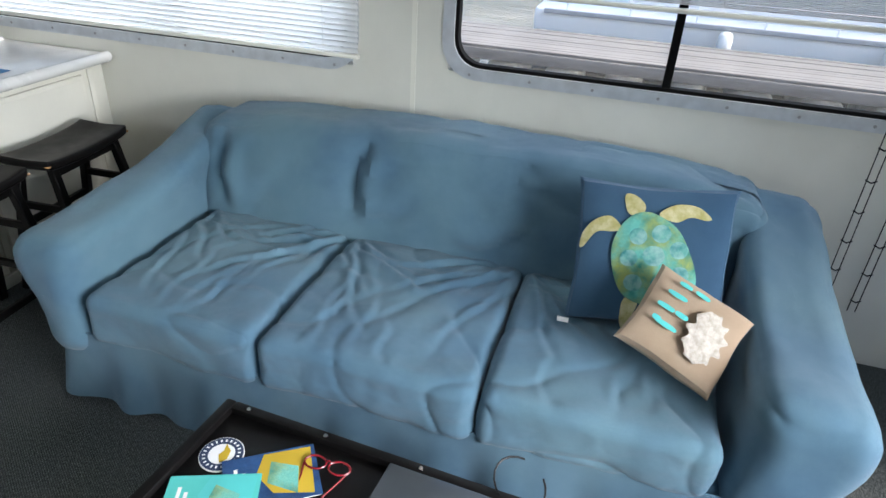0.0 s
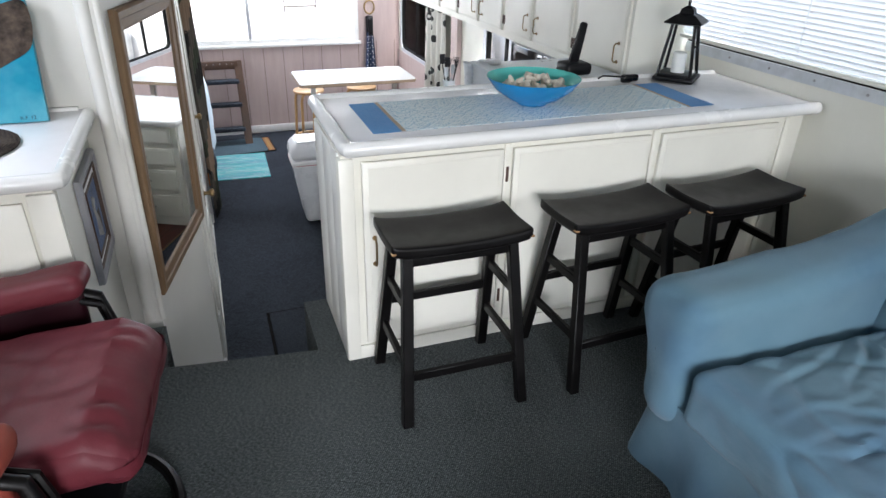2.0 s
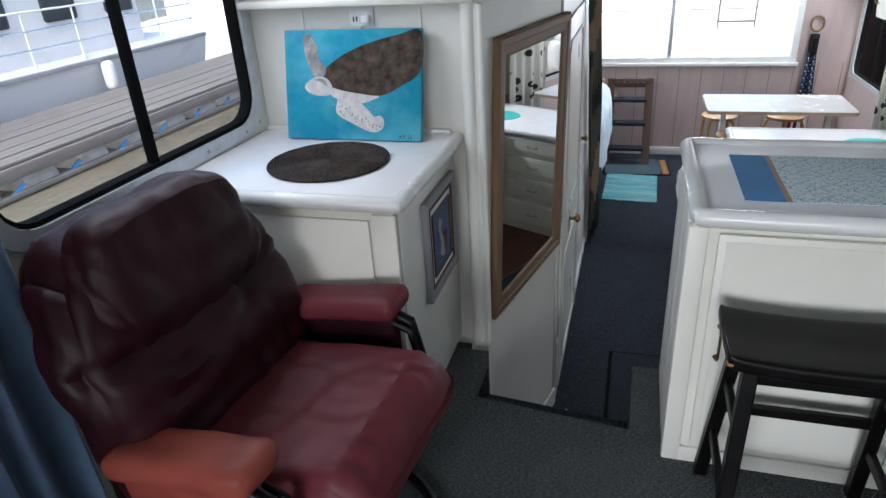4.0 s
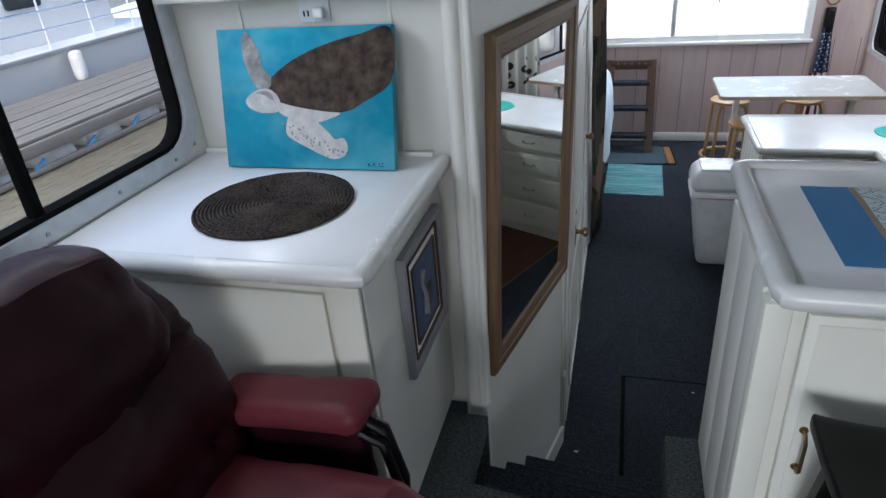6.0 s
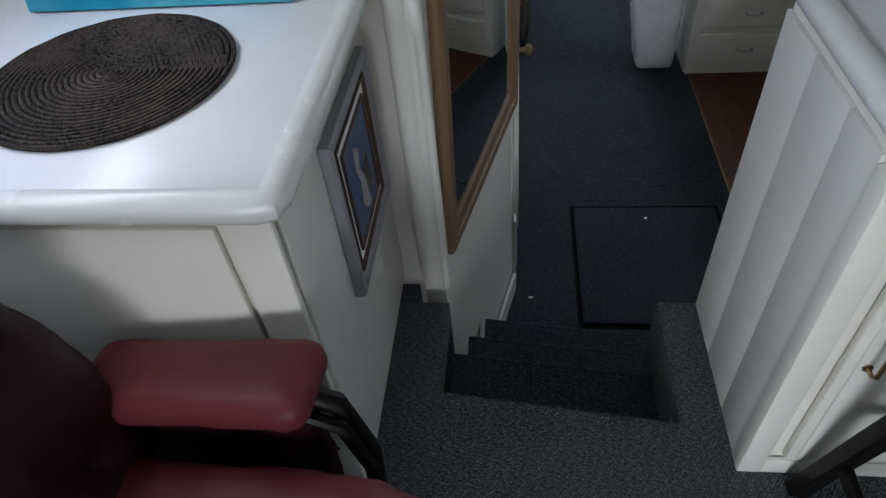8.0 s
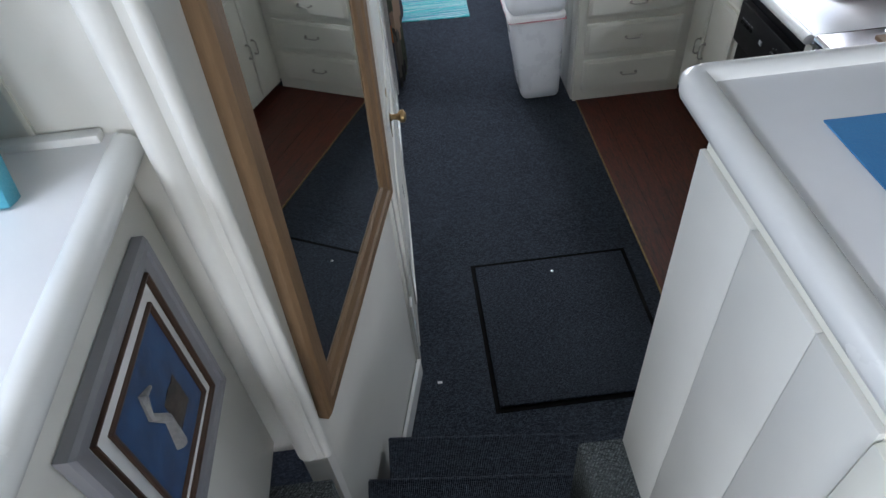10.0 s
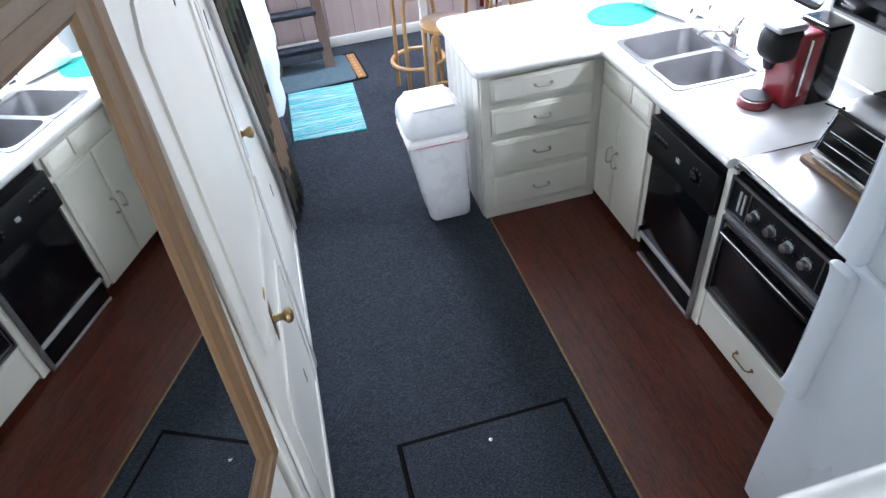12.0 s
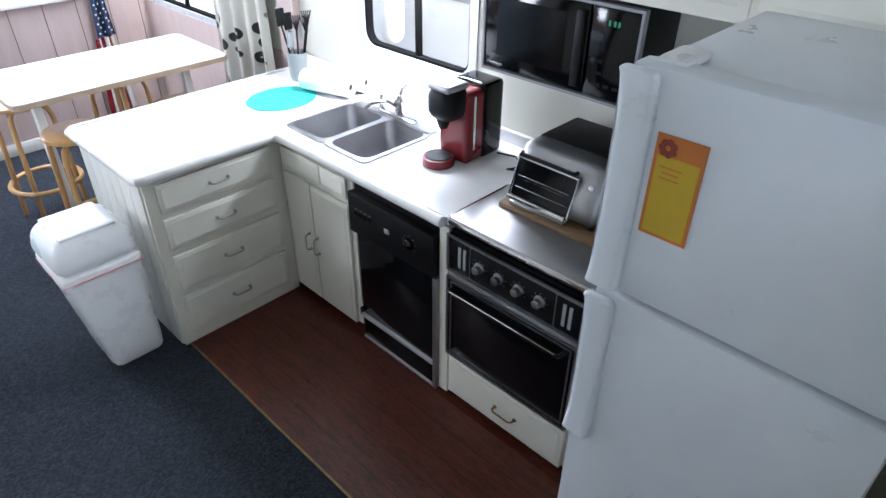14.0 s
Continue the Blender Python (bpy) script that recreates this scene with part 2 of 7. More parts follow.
M["blue_cloth"] = fabric("cobalt_cloth_band", (0.03, 0.17, 0.42), (0.05, 0.25, 0.52))
M["blue_curtain"] = fabric("slate_blue_curtain", (0.06, 0.10, 0.17), (0.12, 0.19, 0.29))
M["pale_cover"] = fabric("pale_blue_bedcover", (0.45, 0.58, 0.70), (0.68, 0.76, 0.80))
M["camo"] = None
M["glass"] = pane_glass()
M["clear"] = glass("clear_glass")
M["paper_white"] = plain("white_paper", (0.78, 0.78, 0.77), 0.9)
M["yellow"] = plain("yellow_card", (0.50, 0.34, 0.02), 0.7)
M["orange"] = plain("orange_card", (0.50, 0.16, 0.03), 0.7)
M["tan_strip"] = plain("brown_rubber_strip", (0.24, 0.11, 0.045), 0.8)
M["rubber"] = plain("black_window_rubber", (0.006, 0.006, 0.006), 0.9, spec=0.08)
M["mat_pile"] = carpet("blue_grey_mat_pile", (0.07, 0.11, 0.14), (0.16, 0.23, 0.27), 0, 60, 60)


def slat_mat():
    """Thin white slats that let some daylight through."""
    m = bpy.data.materials.new("white_blind_slat")
    m.use_nodes = True
    n, l = m.node_tree.nodes, m.node_tree.links
    b, out = n["Principled BSDF"], n["Material Output"]
    b.inputs["Base Color"].default_value = (0.86, 0.86, 0.85, 1)
    b.inputs["Roughness"].default_value = 0.4
    t, mx = n.new("ShaderNodeBsdfTranslucent"), n.new("ShaderNodeMixShader")
    t.inputs[0].default_value = (0.88, 0.89, 0.90, 1)
    mx.inputs[0].default_value = 0.55
    l.new(b.outputs[0], mx.inputs[1])
    l.new(t.outputs[0], mx.inputs[2])
    l.new(mx.outputs[0], out.inputs[0])
    return m


M["slat"] = slat_mat()
M["shell_brown"] = fabric("painted_shell", (0.016, 0.012, 0.010), (0.11, 0.08, 0.06), broad=30)
M["canvas_blue"] = fabric("turquoise_paint", (0.0, 0.20, 0.32), (0.012, 0.30, 0.41), rough=0.6, broad=9, fade_color=(0.22, 0.55, 0.62), fade=0.42)
M["turtle_skin"] = fabric("pale_painted_skin", (0.14, 0.145, 0.15), (0.48, 0.46, 0.44), rough=0.6, broad=22)
M["turtle_pale"] = fabric("white_painted_skin", (0.40, 0.40, 0.40), (0.66, 0.64, 0.61), rough=0.6, broad=26)
M["turquoise_plate"] = fabric("teal_appliqued_plates", (0.02, 0.20, 0.22), (0.22, 0.50, 0.42), broad=38, fade_color=(0.42, 0.62, 0.58), fade=0.6)
M["turtle_green"] = fabric("embroidered_green", (0.04, 0.24, 0.20), (0.38, 0.42, 0.10), broad=22, fade_color=(0.15, 0.55, 0.50), fade=0.8)
M["turtle_cream"] = fabric("embroidered_cream", (0.40, 0.36, 0.12), (0.70, 0.66, 0.42), broad=30)
M["water"] = None


def mirror_mat():
    m, n, l, b = material("mirror_silver", 0.015, 1.0, (0.86, 0.88, 0.87))
    return m


M["mirror"] = mirror_mat()


def camo_mat():
    m, n, l, b = material("camouflage_cloth", 0.95)
    v = coords(n, l, (1, 1, 0.55))
    vor = n.new("ShaderNodeTexVoronoi")
    vor.inputs["Scale"].default_value = 6.5
    warp = mix(n, l, 0.12, v, ramp(n, l, noise_tex(n, l, v, 6), [(0, (0, 0, 0)), (1, (1, 1, 1))]))
    l.new(warp, vor.inputs["Vector"])
    sep = n.new("ShaderNodeSeparateColor")
    l.new(vor.outputs["Color"], sep.inputs[0])
    c = ramp(n, l, sep.outputs[0], [(0.0, (0.012, 0.012, 0.010)), (0.30, (0.08, 0.07, 0.055)), (0.6, (0.22, 0.15, 0.10)), (0.85, (0.04, 0.05, 0.03))], True)
    l.new(c, b.inputs["Base Color"])
    return m


M["camo"] = camo_mat()


def curtain_mat():
    """Printed circles, some solid, some rings, on a pale ground."""
    m, n, l, b = material("circle_print_curtain", 0.9)
    v = coords(n, l, (0.0, 1, 1))
    vor = n.new("ShaderNodeTexVoronoi")
    vor.inputs["Scale"].default_value = 9.5
    vor.inputs["Randomness"].default_value = 0.55
    l.new(v, vor.inputs["Vector"])
    sep = n.new("ShaderNodeSeparateColor")
    l.new(vor.outputs["Color"], sep.inputs[0])
    disc = ramp(n, l, vor.outputs["Distance"], [(0.0, (1, 1, 1)), (0.35, (0, 0, 0))], True)
    ring = ramp(n, l, vor.outputs["Distance"], [(0.0, (0, 0, 0)), (0.17, (1, 1, 1)), (0.38, (0, 0, 0))], True)
    pick = ramp(n, l, sep.outputs[1], [(0, (0, 0, 0)), (0.5, (1, 1, 1))], True)
    mask = mix(n, l, pick, disc, ring)
    ink = ramp(n, l, sep.outputs[0], [(0, (0.02, 0.02, 0.02)), (0.55, (0.16, 0.15, 0.14)), (0.85, (0.30, 0.29, 0.27))], True)
    l.new(mix(n, l, mask, (0.52, 0.51, 0.46), ink), b.inputs["Base Color"])
    return m


M["curtain"] = curtain_mat()


def calc(n, l, op, a, b=None):
    """A Math node on sockets or numbers."""
    k = n.new("ShaderNodeMath")
    k.operation = op
    for i, value in enumerate((a, b)):
        if hasattr(value, "is_output"):
            l.new(value, k.inputs[i])
        elif value is not None:
            k.inputs[i].default_value = value
    return k.outputs[0]


def runner_mat():
    """White ground with broken blue diamonds, a sprig of leaves in each."""
    m, n, l, b = material("leaf_lattice_cloth", 0.9)
    v = coords(n, l)
    sep = n.new("ShaderNodeSeparateXYZ")
    l.new(v, sep.inputs[0])
    wob = noise_tex(n, l, v, 45, 2)
    x = calc(n, l, "ADD", calc(n, l, "MULTIPLY", sep.outputs[0], 13.5), calc(n, l, "MULTIPLY", wob, 0.12))
    y = calc(n, l, "MULTIPLY", sep.outputs[1], 13.5)
    a, c = calc(n, l, "FRACT", calc(n, l, "ADD", x, y)), calc(n, l, "FRACT", calc(n, l, "SUBTRACT", x, y))
    a, c = calc(n, l, "SUBTRACT", a, 0.5), calc(n, l, "SUBTRACT", c, 0.5)
    edge = calc(n, l, "MAXIMUM", calc(n, l, "ABSOLUTE", a), calc(n, l, "ABSOLUTE", c))
    line = calc(n, l, "MULTIPLY", calc(n, l, "GREATER_THAN", edge, 0.40), calc(n, l, "LESS_THAN", edge, 0.465))
    across, up = calc(n, l, "ADD", a, c), calc(n, l, "ADD", calc(n, l, "SUBTRACT", a, c), 0.28)
    angle = calc(n, l, "ARCTAN2", across, up)
    reach = calc(n, l, "SQRT", calc(n, l, "ADD", calc(n, l, "MULTIPLY", across, across), calc(n, l, "MULTIPLY", up, up)))
    leaf_ = calc(n, l, "GREATER_THAN", calc(n, l, "COSINE", calc(n, l, "MULTIPLY", angle, 7.0)), calc(n, l, "ADD", -0.35, calc(n, l, "MULTIPLY", reach, 1.6)))
    inside = calc(n, l, "MULTIPLY", calc(n, l, "LESS_THAN", reach, 0.55), calc(n, l, "LESS_THAN", calc(n, l, "ABSOLUTE", angle), 1.75))
    mask = calc(n, l, "MAXIMUM", line, calc(n, l, "MULTIPLY", leaf_, inside))
    mask = calc(n, l, "MULTIPLY", mask, calc(n, l, "GREATER_THAN", noise_tex(n, l, v, 160, 2), 0.50))
    ink = ramp(n, l, noise_tex(n, l, v, 18, 2), [(0.35, (0.05, 0.22, 0.40)), (0.65, (0.15, 0.44, 0.60))])
    l.new(mix(n, l, mask, (0.72, 0.79, 0.80), ink), b.inputs["Base Color"])
    bump(n, l, b, noise_tex(n, l, v, 350, 2), 0.3, 0.001)
    return m


M["runner"] = runner_mat()
M["nickel"] = plain("dull_nickel", (0.46, 0.44, 0.39), 0.38, 0.7)
M["silver"] = plain("silver_picture_frame", (0.26, 0.26, 0.28), 0.4, 0.2)


def ring_mat():
    """Dark woven grass with paler patches."""
    m, n, l, b = material("coiled_dark_grass", 0.75)
    b.inputs["Specular IOR Level"].default_value = 0.15
    v = coords(n, l, (1, 1, 0))
    fl = noise_tex(n, l, v, 150, 4, 0.8)
    patch = noise_tex(n, l, v, 9, 3)
    c = ramp(n, l, fl, [(0.42, (0.004, 0.003, 0.003)), (0.6, (0.075, 0.058, 0.048))])
    c = mix(n, l, ramp(n, l, patch, [(0.45, (0,) * 3), (0.65, (0.5,) * 3)]), c, (0.095, 0.072, 0.058))
    l.new(c, b.inputs["Base Color"])
    bump(n, l, b, fl, 0.8, 0.002)
    return m


M["rings"] = ring_mat()


def water_mat():
    m, n, l, b = material("harbour_water", 0.12, 0, (0.20, 0.19, 0.15))
    v = coords(n, l, (1, 0.35, 1))
    t = noise_tex(n, l, v, 1.3, 6, 0.65)
    l.new(ramp(n, l, noise_tex(n, l, v, 0.35, 4), [(0.3, (0.12, 0.107, 0.078)), (0.7, (0.24, 0.22, 0.17))]), b.inputs["Base Color"])
    bump(n, l, b, t, 0.8, 0.12)
    return m


M["water"] = water_mat()
M["dock"] = wood("grey_dock_planks", (0.16, 0.15, 0.14), (0.36, 0.345, 0.33), 0.9, (6, 0.8, 6), 0.4)
M["hull_white"] = plain("white_hull", (0.78, 0.79, 0.80), 0.3, vary=0.03, scale=1)
M["tarp"] = fabric("blue_boat_tarp", (0.05, 0.22, 0.50), (0.12, 0.36, 0.62), broad=1.5)
M["green_paint"] = plain("green_boat_trim", (0.03, 0.25, 0.18), 0.5)
M["dark_glass"] = plain("dark_boat_window", (0.05, 0.06, 0.07), 0.1)
M["foam"] = plain("foam_float", (0.62, 0.62, 0.60), 0.8, vary=0.25, scale=4)


# ---- building blocks ----
def thing(name, at, label, category, group=""):
    """An Empty at the base of a thing."""
    ob = new(name)
    ob.location = at
    ob.empty_display_size = 0.1
    return tagged(ob, label, category, group)


def world_of(ob):
    m = ob.matrix_basis.copy()
    while ob.parent:
        ob = ob.parent
        m = ob.matrix_basis @ m
    return m


def part(name, bm, mat, parent=None, label="", smooth=True):
    """One mesh object out of bm, whose points are in the world, under a thing or a part."""
    data = bpy.data.meshes.new(name)
    if parent is not None:
        bm.transform(world_of(parent).inverted())
    bm.normal_update()
    bm.to_mesh(data)
    bm.free()
    if smooth:
        for p in data.polygons:
            p.use_smooth = True
        data.set_sharp_from_angle(angle=radians(38))
    data.materials.append(M[mat] if isinstance(mat, str) else mat)
    ob = new(name, data)
    if parent is not None:
        ob.parent = parent
    if label:
        ob["label"] = label
    return ob


def whole(name, bm, mat, label, category, group="", at=None, smooth=True, kind=""):
    """A thing that is one mesh, its origin at `at`."""
    if at is None:
        xs = [v.co.x for v in bm.verts]
        ys = [v.co.y for v in bm.verts]
        at = ((min(xs) + max(xs)) / 2, (min(ys) + max(ys)) / 2, min(v.co.z for v in bm.verts))
    bm.transform(Matrix.Translation(-Vector(at)))
    ob = part(name, bm, mat, None, "", smooth)
    ob.location = at
    return tagged(ob, label, category, group, kind)


def structure(name, bm, mat, label=""):
    ob = part(name, bm, mat)
    return tagged(ob, label, "", "", "structure")


def B():
    return bmesh.new()


def box(bm, x0, x1, y0, y1, z0, z1, r=0.0, seg=2):
    vs = [bm.verts.new((x, y, z)) for x in (min(x0, x1), max(x0, x1)) for y in (min(y0, y1), max(y0, y1)) for z in (min(z0, z1), max(z0, z1))]
    fs = [bm.faces.new([vs[i] for i in q]) for q in ((0, 1, 3, 2), (4, 6, 7, 5), (0, 4, 5, 1), (2, 3, 7, 6), (0, 2, 6, 4), (1, 5, 7, 3))]
    if r > 0:
        es = list({e for f in fs for e in f.edges})
        bmesh.ops.bevel(bm, geom=es, offset=r, segments=seg, affect="EDGES", profile=0.5)
    return bm


def beam(bm, p, q, w, d, up=(0, 0, 1), w2=None, d2=None, r=0.0):
    """A squared bar from p to q, w by d, tapering to w2 by d2."""
    p, q = Vector(p), Vector(q)
    a = (q - p).normalized()
    s = a.cross(Vector(up))
    s = s.normalized() if s.length > 1e-4 else Vector((1, 0, 0))
    t = s.cross(a).normalized()
    vs = []
    for c, ww, dd in ((p, w, d), (q, w2 or w, d2 or d)):
        for i, j in ((-1, -1), (1, -1), (1, 1), (-1, 1)):
            vs.append(bm.verts.new(c + s * ww / 2 * i + t * dd / 2 * j))
    fs = [bm.faces.new([vs[i] for i in k]) for k in ((3, 2, 1, 0), (4, 5, 6, 7), (0, 1, 5, 4), (1, 2, 6, 5), (2, 3, 7, 6), (3, 0, 4, 7))]
    if r > 0:
        es = list({e for f in fs for e in f.edges})
        bmesh.ops.bevel(bm, geom=es, offset=r, segments=1, affect="EDGES", profile=0.5)
    return bm


def tube(bm, pts, rad, n=8, closed=False, caps=True):
    """A round bar along points; rad is a number or one for each point."""
    pts = [Vector(p) for p in pts]
    k = len(pts)
    rings, s = [], None
    for i, p in enumerate(pts):
        a = (pts[(i + 1) % k] - pts[i - 1]) if closed else (pts[min(i + 1, k - 1)] - pts[max(i - 1, 0)])
        a.normalize()
        if s is None:
            s = a.orthogonal().normalized()
        s = (s - a * s.dot(a)).normalized()
        t = a.cross(s)
        rr = rad[i] if isinstance(rad, (list, tuple)) else rad
        rings.append([bm.verts.new(p + (s * math.cos(2 * math.pi * j / n) + t * math.sin(2 * math.pi * j / n)) * rr) for j in range(n)])
    for i in range(k if closed else k - 1):
        u, v = rings[i], rings[(i + 1) % k]
        for j in range(n):
            bm.faces.new((u[j], u[(j + 1) % n], v[(j + 1) % n], v[j]))
    if caps and not closed:
        bm.faces.new(rings[0][::-1])
        bm.faces.new(rings[-1])
    return bm


def spin(bm, at, profile, n=24, squash=(1, 1), axis="z"):
    """A turned body: profile is (radius, height) from below upwards about a line through `at`."""
    rings = []
    for r, h in profile:
        ring = []
        for j in range(n):
            a = 2 * math.pi * j / n
            u, v = r * math.cos(a) * squash[0], r * math.sin(a) * squash[1]
            o = {"z": (u, v, h), "x": (h, u, v), "y": (v, h, u)}[axis]
            ring.append(bm.verts.new(Vector(at) + Vector(o)))
        rings.append(ring)
    for a, b in zip(rings, rings[1:]):
        for j in range(n):
            bm.faces.new((a[j], a[(j + 1) % n], b[(j + 1) % n], b[j]))
    bm.faces.new(rings[0][::-1])
    bm.faces.new(rings[-1])
    return bm


def soft(bm, x0, x1, y0, y1, z0, z1, r=0.05, cuts=9, amp=0.0, freq=4.0, shape=None, seed=0.0):
    """A padded block: rounded edges, then wrinkles, then the function shape(point, (u, v, w))."""
    g = bmesh.new()
    bmesh.ops.create_cube(g, size=2)
    bmesh.ops.subdivide_edges(g, edges=g.edges[:], cuts=cuts, use_grid_fill=True)
    c = Vector(((x0 + x1) / 2, (y0 + y1) / 2, (z0 + z1) / 2))
    h = Vector((abs(x1 - x0) / 2, abs(y1 - y0) / 2, abs(z1 - z0) / 2))
    r = min(r, min(h) * 0.999)
    for v in g.verts:
        u = v.co.copy()
        # crowd the grid towards the edges
        w = Vector([math.copysign(1 - (1 - abs(a)) ** 1.5, a) for a in u])
        p = Vector([w[i] * h[i] for i in range(3)])
        q = Vector([max(-(h[i] - r), min(h[i] - r, p[i])) for i in range(3)])
        d = p - q
        if d.length > 1e-9:
            d = d.normalized() * r
        p = q + d
        if amp:
            k = (p + c) * freq + Vector((seed, seed * 2.3, 0))
            f = noise.fractal(k, 0.9, 2.1, 4)
            crease = 1 - abs(noise.noise(k * 0.8 + Vector((7, 3, 1)))) * 2
            nn = d.normalized() if d.length > 1e-9 else Vector((0, 0, 1))
            p += nn * (amp * f - amp * 0.9 * max(0, crease) ** 6)
        p += c
        v.co = shape(p, u) if shape else p
    bmesh.ops.recalc_face_normals(g, faces=g.faces[:])
    tmp = bpy.data.meshes.new("tmp")
    g.to_mesh(tmp)
    g.free()
    bm.from_mesh(tmp)
    bpy.data.meshes.remove(tmp)
    return bm


def sheet(bm, fn, nu, nv, thick=0.0):
    """A surface of points fn(u, v), u and v from 0 to 1, with a thickness."""
    vs = [[bm.verts.new(fn(i / nu, j / nv)) for j in range(nv + 1)] for i in range(nu + 1)]
    fs = [bm.faces.new((vs[i][j], vs[i + 1][j], vs[i + 1][j + 1], vs[i][j + 1])) for i in range(nu) for j in range(nv)]
    if thick:
        bm.normal_update()
        bmesh.ops.solidify(bm, geom=fs, thickness=thick)
    return bm


def slab(bm, outline, z0, z1):
    """An upright prism over an outline of (x, y) points, counter-clockwise."""
    lo = [bm.verts.new((x, y, z0)) for x, y in outline]
    hi = [bm.verts.new((x, y, z1)) for x, y in outline]
    bm.faces.new(lo[::-1])
    bm.faces.new(hi)
    k = len(outline)
    for i in range(k):
        bm.faces.new((lo[i], lo[(i + 1) % k], hi[(i + 1) % k], hi[i]))
    return bm


def rounded(u0, u1, v0, v1, r, n=5):
    """The outline of a rounded rectangle, counter-clockwise."""
    out = []
    for cu, cv, a0 in ((u1 - r, v0 + r, -90), (u1 - r, v1 - r, 0), (u0 + r, v1 - r, 90), (u0 + r, v0 + r, 180)):
        out += [(cu + r * math.cos(radians(a0 + 90 * i / n)), cv + r * math.sin(radians(a0 + 90 * i / n))) for i in range(n + 1)]
    return out


def ring_frame(bm, outer, inner, to3, d0, d1):
    """A flat frame between two outlines of equal length; to3(u, v, depth) gives the place."""
    k = len(outer)
    a = [bm.verts.new(to3(u, v, d0)) for u, v in outer]
    b = [bm.verts.new(to3(u, v, d0)) for u, v in inner]
    c = [bm.verts.new(to3(u, v, d1)) for u, v in outer]
    d = [bm.verts.new(to3(u, v, d1)) for u, v in inner]
    for i in range(k):
        j = (i + 1) % k
        for q in ((a[i], a[j], b[j], b[i]), (c[j], c[i], d[i], d[j]), (a[j], a[i], c[i], c[j]), (b[i], b[j], d[j], d[i])):
            bm.faces.new(q)
    bmesh.ops.recalc_face_normals(bm, faces=bm.faces[:])
    return bm


def wall_x(bm, x0, x1, y0, y1, z0, z1, holes):
    """A wall across x with rectangular holes (y0, y1, z0, z1), which don't overlap in y."""
    y = y0
    for a, b, c, d in sorted(holes):
        box(bm, x0, x1, y, a, z0, z1)
        box(bm, x0, x1, a, b, z0, c)
        box(bm, x0, x1, a, b, d, z1)
        y = b
    box(bm, x0, x1, y, y1, z0, z1)
    return bm


def wall_y(bm, y0, y1, x0, x1, z0, z1, holes):
    x = x0
    for a, b, c, d in sorted(holes):
        box(bm, x, a, y0, y1, z0, z1)
        box(bm, a, b, y0, y1, z0, c)
        box(bm, a, b, y0, y1, d, z1)
        x = b
    box(bm, x, x1, y0, y1, z0, z1)
    return bm


def pull_handle(parent, at, along="y", out=(-1, 0, 0), size=0.09, mat="brass", name="handle", label=""):
    """A bent wire pull."""
    a = {"y": Vector((0, 1, 0)), "z": Vector((0, 0, 1)), "x": Vector((1, 0, 0))}[along]
    o, c = Vector(out), Vector(at)
    pts = [c - a * size / 2, c - a * size / 2 + o * 0.018, c - a * size * 0.38 + o * 0.028, c + a * size * 0.38 + o * 0.028, c + a * size / 2 + o * 0.018, c + a * size / 2]
    bm = tube(B(), pts, 0.004, 6)
    for s in (-1, 1):
        spin_at = c + a * size / 2 * s
        tube(bm, [spin_at, spin_at + o * 0.003], 0.009, 8)
    return part(name, bm, mat, parent, label)


def text_mesh(body, size, m, mat, parent, name="lettering", depth=0.0006):
    cu = bpy.data.curves.new("text", "FONT")
    cu.body, cu.size, cu.extrude, cu.align_x, cu.align_y = body, size, depth, "CENTER", "CENTER"
    tmp = new("text", cu)
    dg = bpy.context.evaluated_depsgraph_get()
    data = bpy.data.meshes.new_from_object(tmp.evaluated_get(dg))
    bpy.data.objects.remove(tmp)
    bm = B()
    bm.from_mesh(data)
    bpy.data.meshes.remove(data)
    bm.transform(m)
    return part(name, bm, mat, parent, "", False)


def creases(p, lines, depth, width, plane=(0, 1)):
    """How far the cloth sinks and swells at p for a set of creases ((u0, v0), (u1, v1), strength)."""
    u, v = p[plane[0]], p[plane[1]]
    h = 0.0
    for (u0, v0), (u1, v1), s in lines:
        du, dv = u1 - u0, v1 - v0
        q = du * du + dv * dv
        t = ((u - u0) * du + (v - v0) * dv) / q
        if -0.05 < t < 1.05:
            wob = 0.012 * math.sin(t * 9 + u0 * 31)
            d = ((u - u0) * dv - (v - v0) * du) / math.sqrt(q) + wob
            if abs(d) < width * 5:
                fade = math.sin(min(1, max(0, t)) * math.pi * 0.95 + 0.15)
                h += s * fade * (0.7 * math.exp(-((d - width * 1.6) / (width * 1.5)) ** 2) - math.exp(-(d / width) ** 2))
    return h * depth


# ---- the boat's shell ----
ZT = 2.05
PORT = (-0.66, 0.495, 0.90, 1.75)          # salon window, recliner side: y0, y1, z0, z1
STAR1 = (-1.29, 1.55, 0.94, 1.75)         # blind window
STAR2 = (-3.55, -1.70, 0.97, 1.75)        # window above the sofa
GAL = (2.55, 3.31, 0.20, 0.72)            # galley window
DIN = (4.74, 5.85, 0.02, 1.15)            # dinette window
BOW = (-0.62, 1.40, 0.14, 1.25)           # far window: x0, x1, z0, z1
STERN = (-1.2, 1.4, 0.7, 1.7)

